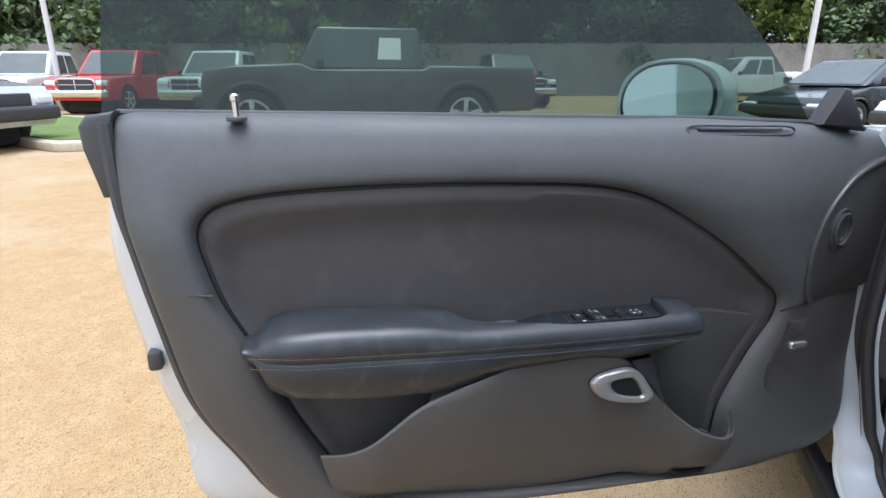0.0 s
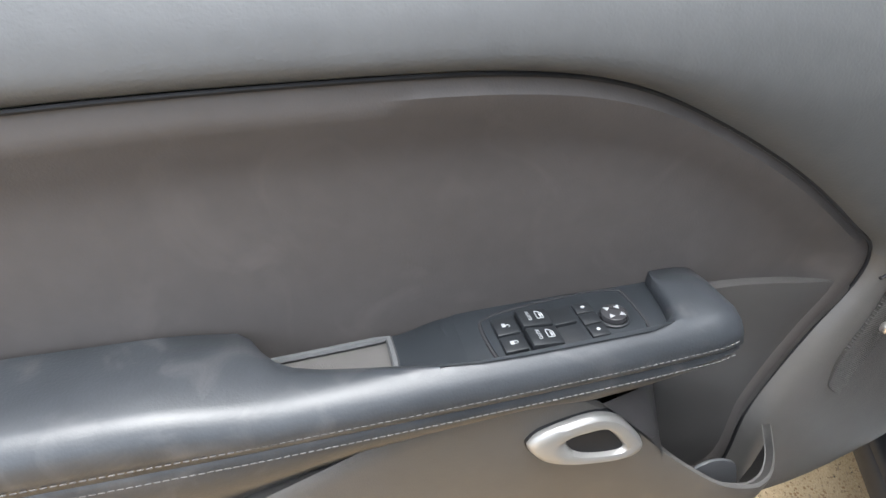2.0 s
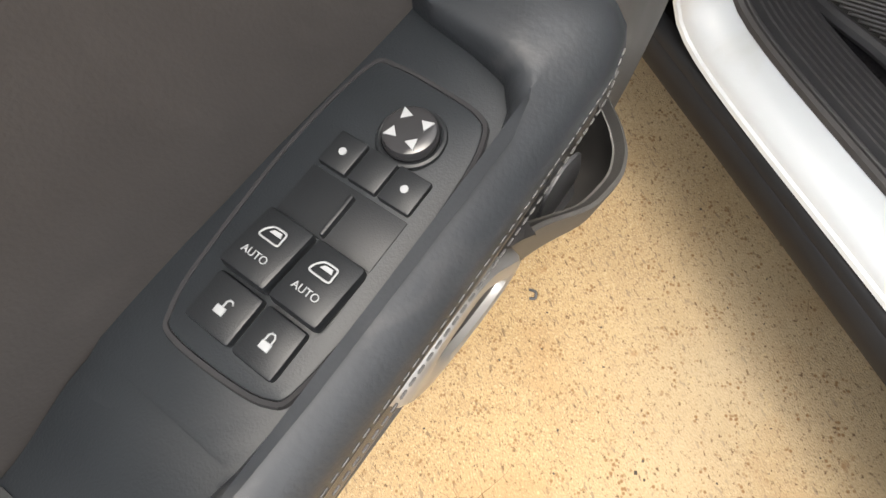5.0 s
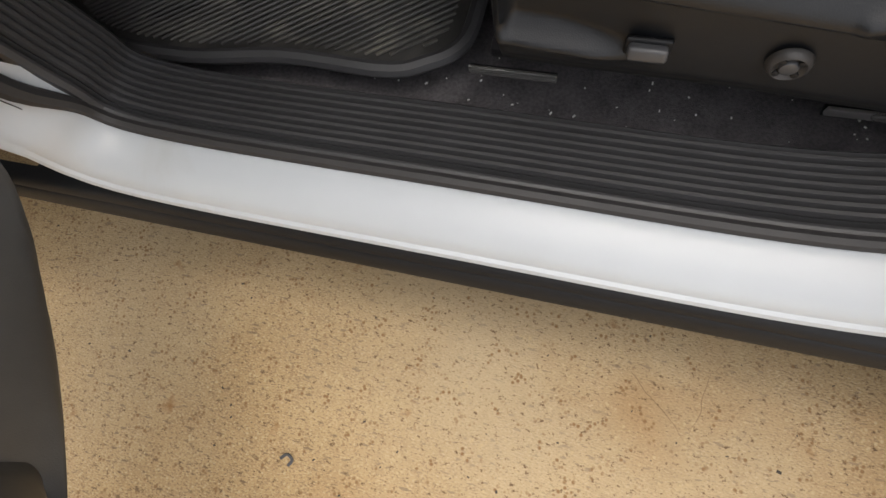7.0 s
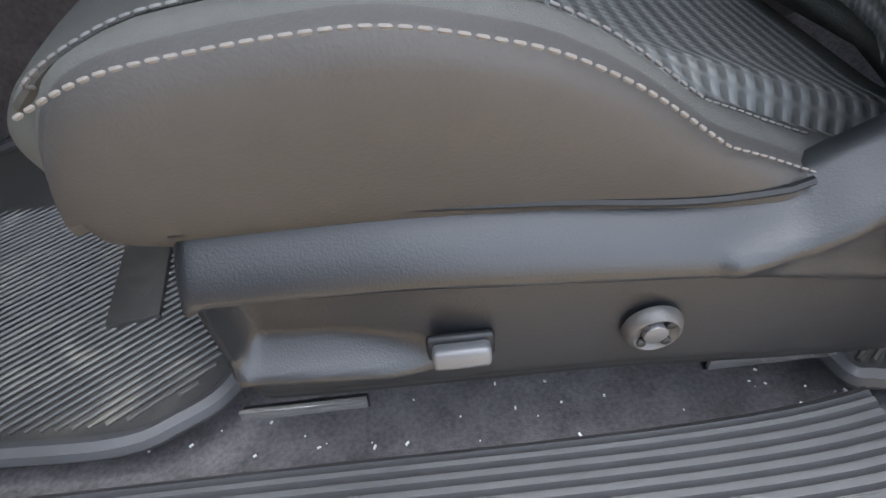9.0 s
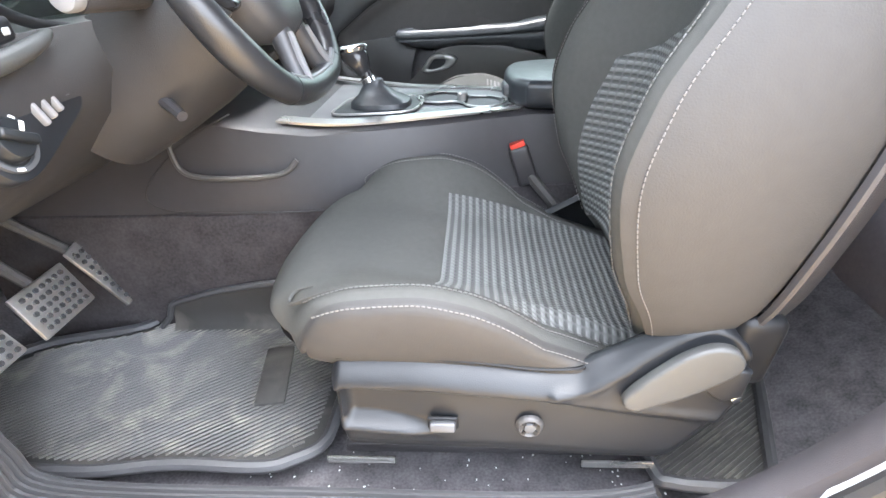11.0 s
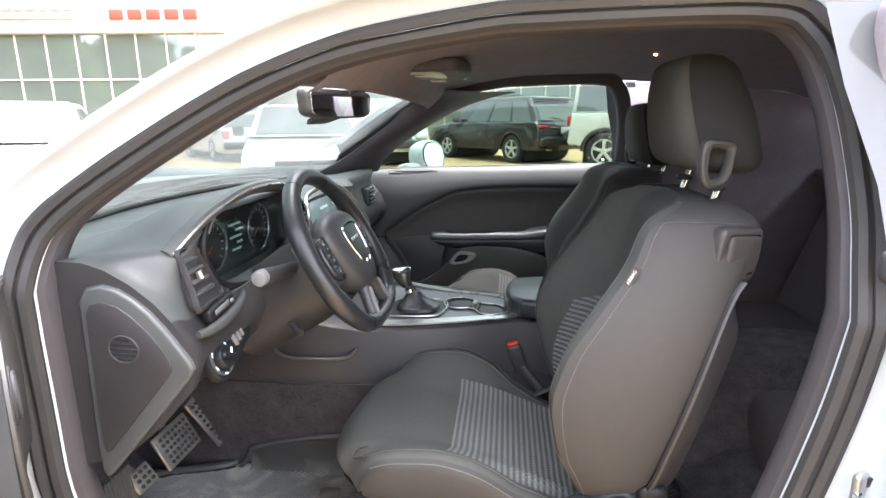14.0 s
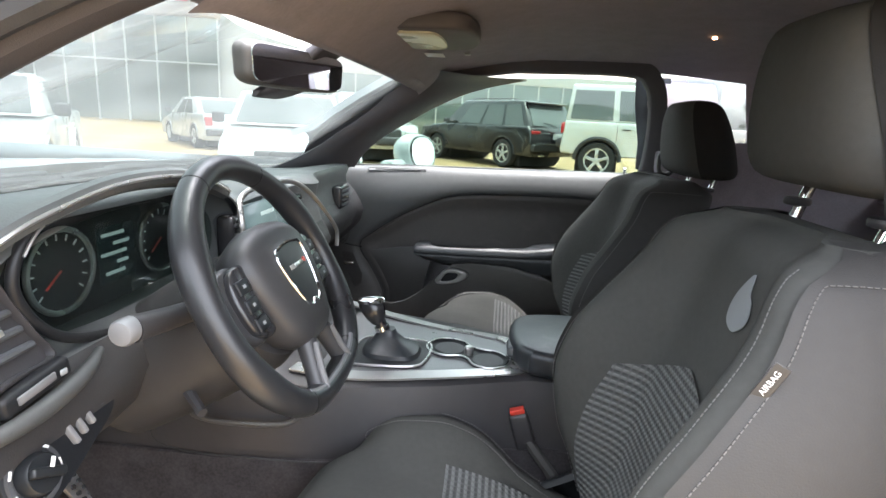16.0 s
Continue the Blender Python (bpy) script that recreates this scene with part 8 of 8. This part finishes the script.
def parked(front, rear):
    """The pose of a car whose nose stands at front and whose tail points to rear."""
    return Matrix.Translation((front[0], front[1], 0)) @ Matrix.Rotation(math.atan2(rear[1] - front[1], rear[0] - front[0]), 4, "Z")


PICKUP = dict(L=5.8, W=2.0, zb=0.42, deck=[(0.03, 0.95), (0.15, 1.06), (1.55, 1.16), (3.55, 1.16), (3.6, 1.30), (5.75, 1.30), (5.8, 0.9)], cabin=((1.45, 2.15, 3.4, 3.58), 1.93), belt=1.16, wheels=(0.95, 4.55), r=0.41,
              splits=[(0.20, 0.55), (0.60, 0.93)], bars=1, grille_z=(0.72, 1.02))
JEEP_TRUCK = dict(L=5.5, W=1.88, zb=0.52, deck=[(0.02, 1.0), (0.08, 1.20), (0.5, 1.27), (1.5, 1.31), (1.7, 1.22), (3.5, 1.22), (3.55, 1.28), (5.45, 1.26), (5.5, 0.9)], cabin=((1.45, 1.80, 3.42, 3.50), 1.86), belt=1.20, wheels=(0.72, 4.22), r=0.46,
                  splits=[(0.14, 0.52), (0.57, 0.93)], narrow=0.10, clad=True, grille_z=(0.78, 1.1), notice=-1)
JEEP = dict(L=4.8, W=1.88, zb=0.56, deck=[(0.02, 1.05), (0.08, 1.24), (1.5, 1.30), (4.72, 1.30), (4.76, 0.95)], cabin=((1.45, 1.78, 4.62, 4.72), 2.12), belt=1.29, wheels=(0.70, 3.95), r=0.43,
            splits=[(0.10, 0.36), (0.39, 0.64), (0.68, 0.97)], narrow=0.10, clad=True, grille_z=(0.78, 1.1))
SUV = dict(L=4.9, W=1.95, zb=0.36, deck=[(0.02, 0.75), (0.12, 0.96), (1.2, 1.08), (4.75, 1.12), (4.88, 0.98), (4.9, 0.7)], cabin=((1.15, 1.95, 4.35, 4.80), 1.76), belt=1.07, wheels=(0.92, 3.88), r=0.38,
           splits=[(0.20, 0.46), (0.49, 0.72), (0.75, 0.95)], grille_z=(0.62, 0.86))
SEDAN = dict(L=4.7, W=1.83, zb=0.26, deck=[(0.02, 0.55), (0.15, 0.72), (1.2, 0.92), (3.7, 0.98), (4.6, 0.98), (4.7, 0.7)], cabin=((1.05, 1.95, 3.25, 4.15), 1.43), belt=0.93, wheels=(0.90, 3.65), r=0.33,
             splits=[(0.24, 0.50), (0.53, 0.80)], grille_z=(0.48, 0.64))

make_car("pickup_truck", "dark grey pickup truck with four doors and a window sticker", "pickup truck", "grey", parked((-7.03, -7.81), (-9.74, -3.60)), **JEEP_TRUCK)
make_car("pickup_truck", "red pickup truck with a bright grille by the fence", "pickup truck", "red", parked((-11.85, -16.6), (-16.55, -17.9)), **PICKUP)
make_car("pickup_truck", "white pickup truck with a bright grille by the fence", "pickup truck", "white", parked((-13.13, -13.68), (-18.4, -15.1)), **PICKUP)
make_car("pickup_truck", "white pickup truck at the end of the row", "pickup truck", "white", parked((-11.6, -19.75), (-16.0, -21.75)), **PICKUP)
make_car("pickup_truck", "black pickup truck behind the grey one", "pickup truck", "black", parked((-19.3, -4.35), (-24.1, -7.25)), **PICKUP)
make_car("pickup_truck", "white pickup truck far off by the fence", "pickup truck", "white", parked((-27.1, 1.45), (-29.1, 6.4)), **PICKUP)
make_car("suv", "silver sport utility vehicle with a dark grille", "car", "silver", parked((-5.15, -9.95), (-4.4, -14.8)), **SUV)
make_car("hatchback", "dark green-black sedan parked beside the lot", "car", "dark", parked((-11.85, 1.75), (-14.85, 5.55)), **SEDAN)
make_car("sedan", "silver sedan parked beside the dark one", "car", "silver", parked((-9.6, 3.3), (-12.4, 7.2)), **SEDAN)
make_car("suv", "black sport utility vehicle with a bright tail trim", "car", "black", parked((-1.50, 17.4), (2.0, 13.6)), tail=True, rails=True, **SUV)
make_car("off_roader", "white off-road vehicle with black wheel arches", "car", "white", parked((6.6, 12.2), (2.05, 12.9)), **JEEP)
make_car("sedan", "white sedan facing the car's windshield", "car", "white", parked((-2.35, 5.9), (-4.1, 10.2)), **SEDAN)
make_car("sedan", "pale silver sedan parked close by", "car", "white", parked((-5.0, 3.5), (-7.6, 7.4)), **SEDAN)
make_car("suv", "white sport utility vehicle behind the sedan", "car", "white", parked((-2.6, 12.6), (-4.6, 17.0)), **SUV)
make_car("hatchback", "silver sedan with red tail lamps", "car", "silver", parked((-10.3, 17.3), (-6.9, 13.9)), **SEDAN)

# ---- fence, kerb, poles ----
M_FENCE = mat("weathered_fence_wood", (0.20, 0.19, 0.175), 0.85, spots=0.35, scale=8, bump=0.3, bump_scale=40)
M_KERB = mat("kerb_concrete", (0.42, 0.36, 0.27), 0.9, spots=0.2, scale=12, bump=0.3, bump_scale=60)
M_POLE = mat("painted_pole", (0.55, 0.55, 0.54), 0.5, spots=0.1)
FA, FB = Vector((-15.0, -62.0, 0)), Vector((-44.5, 29.0, 0))
fd = (FB - FA).normalized()
fence = thing("fence", "tall grey weathered wooden board fence behind the lot", "fence")
rng = random.Random(4)
bm = bmesh.new()
n_b = int((FB - FA).length / 0.155)
turnz = Matrix.Rotation(math.atan2(fd.y, fd.x), 3, "Z")
for i in range(n_b):
    p = FA + fd * (0.155 * i)
    h = 2.95 + rng.uniform(-0.04, 0.04)
    rbox(p.x, p.y, h / 2, 0.146, 0.022 + rng.uniform(0, 0.012), h, 0, 1, bm, turnz)
tagged(part("boarding", bm, M_FENCE, fence, "weathered boards"), kind="stuff")
for z in (0.5, 1.5, 2.5):
    c = (FA + FB) / 2
    part("rail", rbox(c.x - 0.06, c.y, z, (FB - FA).length, 0.04, 0.10, 0, 1, rot=turnz), M_FENCE, fence)

island = smooth_line([(-5.5, -9.9), (-5.5, -9.2), (-6.2, -9.3), (-9.4, -12.8), (-10.2, -16.0), (-9.3, -16.4), (-6.8, -13.0)], 48, True)
M_GRASS = mat("lawn_soil", (0.10, 0.14, 0.03), 0.95, spots=0.4, scale=20)
kerb = single("kerb", prism([(p[0], p[1]) for p in island], 0.0, 0.14, "z", 0.02), M_KERB, "low concrete kerb of a planted island", "kerb", kind="structure")
ci = sum((Vector((p[0], p[1])) for p in island), Vector((0, 0))) / len(island)
turf = [(lerp(ci.x, p[0], 0.86), lerp(ci.y, p[1], 0.90)) for p in island]
single("lawn", prism(turf, 0.10, 0.155, "z"), M_GRASS, "short green grass on the island", "grass", kind="stuff")


def light_pole(x, y, h, r, label):
    p = thing("light_pole", label, "light pole", Matrix.Translation((x, y, 0)))
    part("pole", tube([(0, 0, 0.5), (0, 0, h)], [r, r * 0.7], 12), M_POLE, p)
    part("pole_base", disc((0, 0, 0.25), r * 2.4, 0.5, "z", 20, 0.03), M_KERB, p)
    part("lamp_head", rbox(0.3, 0, h, 0.7, 0.3, 0.12, 0.03), M_POLE, p)
    return p


light_pole(-22.0, 4.75, 9, 0.11, "white light pole on a concrete foot")
light_pole(-13.4, -19.2, 9, 0.09, "grey light pole on a concrete foot")
light_pole(-27.5, 9.5, 9, 0.10, "thin grey pole by the fence")

# ---- trees behind the fence ----
M_BARK = mat("tree_bark", (0.10, 0.08, 0.06), 0.9, spots=0.3, scale=10, bump=0.5, bump_scale=30)


def leaf_mat(name, color):
    """Leaf green, sun and shade painted in: lighter or darker from leaf to leaf."""
    m = mat(name, color, 0.6, spots=0.3, scale=0.8)
    n, l = m.node_tree.nodes, m.node_tree.links
    b = n["Principled BSDF"]
    src = b.inputs["Base Color"].links[0].from_socket
    geo, mr, sc = n.new("ShaderNodeNewGeometry"), n.new("ShaderNodeMapRange"), n.new("ShaderNodeVectorMath")
    mr.inputs["To Min"].default_value, mr.inputs["To Max"].default_value = 0.35, 2.1
    sc.operation = "SCALE"
    l.new(geo.outputs["Random Per Island"], mr.inputs["Value"])
    l.new(src, sc.inputs[0])
    l.new(mr.outputs[0], sc.inputs["Scale"])
    l.new(sc.outputs[0], b.inputs["Base Color"])
    return m


M_LEAF = leaf_mat("tree_leaves", (0.050, 0.080, 0.024))
M_LEAF2 = leaf_mat("pale_tree_leaves", (0.095, 0.135, 0.035))


def make_tree(seed, h, spread, leaf, m, clumps=84, per=90):
    rng = random.Random(seed)
    t = thing("tree", "leafy green tree behind the wooden fence", "tree", m, "trees behind the fence")
    bm = tube(smooth_line([(0, 0, 0), (rng.uniform(-.2, .2), rng.uniform(-.2, .2), h * 0.3), (rng.uniform(-.3, .3), rng.uniform(-.3, .3), h * 0.8)], 8), [0.22, 0.2, 0.18, 0.15, 0.12, 0.10, 0.07, 0.04], 8)
    cores = []
    for i in range(9):
        a, z = rng.uniform(0, 6.28), h * rng.uniform(0.22, 0.65)
        e = Vector((math.cos(a) * spread * rng.uniform(0.5, 0.9), math.sin(a) * spread * rng.uniform(0.5, 0.9), z + h * rng.uniform(0.1, 0.3)))
        tube([(0, 0, z), e * 0.5 + Vector((0, 0, z * 0.5)), e], [0.07, 0.05, 0.02], 6, bm=bm)
        cores.append(e)
    part("trunk", bm, M_BARK, t)
    verts, faces = [], []
    for c in range(clumps):
        if c < len(cores):
            cc = cores[c]
        else:
            a, q = rng.uniform(0, 6.28), math.sqrt(rng.random())
            z = h * rng.uniform(0.12, 1.0)
            w = spread * (1.0 - 0.75 * max(0, z / h - 0.55) / 0.45) * q
            cc = Vector((math.cos(a) * w, math.sin(a) * w, z))
        size = spread * rng.uniform(0.16, 0.34)
        for k in range(per):
            d = Vector((rng.gauss(0, 1), rng.gauss(0, 1), rng.gauss(0, 0.7)))
            d = d.normalized() * size * rng.random() ** 0.4
            p = cc + d
            u = Vector((rng.gauss(0, 1), rng.gauss(0, 1), rng.gauss(0, 1))).normalized()
            v = u.orthogonal().normalized()
            s = rng.uniform(0.13, 0.30)
            b = len(verts)
            verts += [p - u * s, p + v * s * 0.5, p + u * s, p - v * s * 0.5]
            faces.append((b, b + 1, b + 2, b + 3))
    me = bpy.data.meshes.new("crown")
    me.from_pydata([tuple(v) for v in verts], [], faces)
    me.materials.append(leaf)
    cr = new("crown", me)
    cr.parent = t
    return t


kinds = [make_tree(11, 11, 3.6, M_LEAF, Matrix.Translation((-36.0, -22.0, 0))), make_tree(12, 13, 4.2, M_LEAF, Matrix.Translation((-40.0, -12.0, 0))), make_tree(13, 9, 3.8, M_LEAF2, Matrix.Translation((-27.0, -44.0, 0)))]
for i in range(40):
    p = FA + fd * (10 + i * 2.45)
    side = Vector((fd.y, -fd.x, 0))
    if side.x > 0:
        side = -side
    p = p + side * (rng.uniform(2.5, 5.0) + 5.0 * (i % 2))
    copy_thing(kinds[i % 3 if i % 4 else 0], Matrix.Translation((p.x, p.y, 0)) @ Matrix.Rotation(rng.uniform(0, 6.28), 4, "Z"))
for x, y in ((14, 62), (20, 66), (6, 70), (30, 60), (-4, 72), (38, 58)):
    copy_thing(kinds[(x + y) % 3], Matrix.Translation((x, y, 0)) @ Matrix.Rotation(x, 4, "Z"))

# ---- dealership building ----
M_PANEL = mat("pale_wall_panel", (0.40, 0.355, 0.345), 0.7, spots=0.05, scale=3)
M_WHITEW = mat("white_wall", (0.50, 0.51, 0.505), 0.7, spots=0.05, scale=3)
M_FACADE = mat("reflective_glazing", (0.22, 0.27, 0.26), 0.04, metal=0.55, spots=0.08, scale=0.5)
M_SIGNRED = mat("red_sign_shapes", (0.60, 0.05, 0.03), 0.5)
M_SIGNGREY = mat("grey_sign_shapes", (0.42, 0.42, 0.43), 0.4, metal=0.4)
bl = thing("showroom_building", "pale showroom with a glass front and sign shapes", "building", Matrix.Translation((-18.3, 34.72, 0)) @ Matrix.Rotation(math.atan2(30.35 - 34.51, -55.84 + 20.2), 4, "Z"))
# local x runs along the front away from its corner, +y towards the lot
part("fascia", rbox(18, -1.0, 9.3, 36, 2.4, 5.0, 0.04), M_PANEL, bl, "pale panel fascia")
part("core_wall", rbox(18, -4.0, 3.4, 36, 0.4, 6.8, 0.02), M_WHITEW, bl)
for i in range(18):
    for z0, z1 in ((0.1, 3.9), (3.95, 6.75)):
        part("glass_pane", rbox(1.0 + 2.0 * i, -0.30, (z0 + z1) / 2, 1.94, 0.03, z1 - z0, 0.004, 1), M_FACADE, bl)
    part("mullion", rbox(2.0 * i, -0.24, 3.4, 0.09, 0.12, 6.8, 0.01, 1), M_WHITEW, bl)
part("transom", rbox(18, -0.24, 3.92, 36, 0.12, 0.10, 0.01, 1), M_WHITEW, bl)
for k in range(5):
    part("sign_shape", rbox(2.0 + 1.2 * k, 0.28, 7.9, 0.85, 0.16, 0.62, 0.12, 3), M_SIGNRED, bl, "red sign shape")
for k in range(8):
    part("sign_shape", rbox(9.9 + 0.80 * k, 0.28, 8.4, 0.55, 0.16, 0.50, 0.10, 3), M_SIGNGREY, bl, "grey sign shape")
part("sign_shape", rbox(12.4, 0.28, 7.75, 5.8, 0.12, 0.22, 0.08, 3), M_SIGNGREY, bl)
wing = thing("showroom_wing", "white walled wing of the showroom with tall windows", "building", Matrix.Translation((-18.5, 35.12, 0)) @ Matrix.Rotation(math.atan2(44.0 - 34.9, 10 + 20.4), 4, "Z"))
part("tower_wall", rbox(2.6, 1.2, 6.0, 5.0, 1.6, 12.0, 0.03), M_WHITEW, wing)
for z in (7.9, 9.9, 11.6):
    part("panel_joint", rbox(2.6, 0.385, z, 5.0, 0.03, 0.04, 0), M_SIGNGREY, wing)
part("wing_wall", rbox(22, 2.2, 4.9, 34, 1.6, 1.6, 0.03), M_WHITEW, wing)
part("wing_core", rbox(22, 5.0, 2.4, 34, 0.4, 4.8, 0.03), M_WHITEW, wing)
for i in range(17):
    for z0, z1 in ((0.1, 2.3), (2.35, 4.1)):
        part("glass_pane", rbox(6.1 + 2.0 * i, 1.60, (z0 + z1) / 2, 1.92, 0.03, z1 - z0, 0.004, 1), M_FACADE, wing)
    part("mullion", rbox(5.1 + 2.0 * i, 1.55, 2.1, 0.10, 0.12, 4.2, 0.01, 1), M_WHITEW, wing)

# ---- small things ----
chip = tube(smooth_line([(-0.152, -1.006, 0.004), (-0.143, -0.998, 0.006), (-0.134, -1.004, 0.004), (-0.138, -1.013, 0.003)], 12), 0.0025, 6)
single("tar_chip", chip, M_RUBBER, "small curl of tar on the concrete", "debris")
bm = bmesh.new()
rng = random.Random(9)
for i in range(260):
    x, y = rng.uniform(-0.9, 1.0), rng.uniform(-1.7, -0.6)
    s = rng.uniform(0.0008, 0.0020) * (2.0 if rng.random() < 0.06 else 1)
    rbox(x, y, s * 0.3, s * 2, s * rng.uniform(0.8, 1.6), s, 0, 1, bm, Matrix.Rotation(rng.uniform(0, 3), 3, "Z"))
M_GRIT = mat("dark_grit", (0.05, 0.04, 0.03), 0.9, spots=0.4, scale=300)
single("grit", bm, M_GRIT, "dark specks of grit on the concrete", "grit", kind="stuff")
bm = bmesh.new()
for i in range(70):
    x, y = rng.uniform(-0.05, 0.62), rng.uniform(-0.60, -0.50)
    s = rng.uniform(0.0006, 0.0016)
    rbox(x, y, 0.3275 + s, s * rng.uniform(1, 2.5), s, s, 0, 1, bm, Matrix.Rotation(rng.uniform(0, 3), 3, "Z"))
single("crumbs", bm, M_MARK, "pale crumbs and lint on the carpet", "crumbs", kind="stuff")
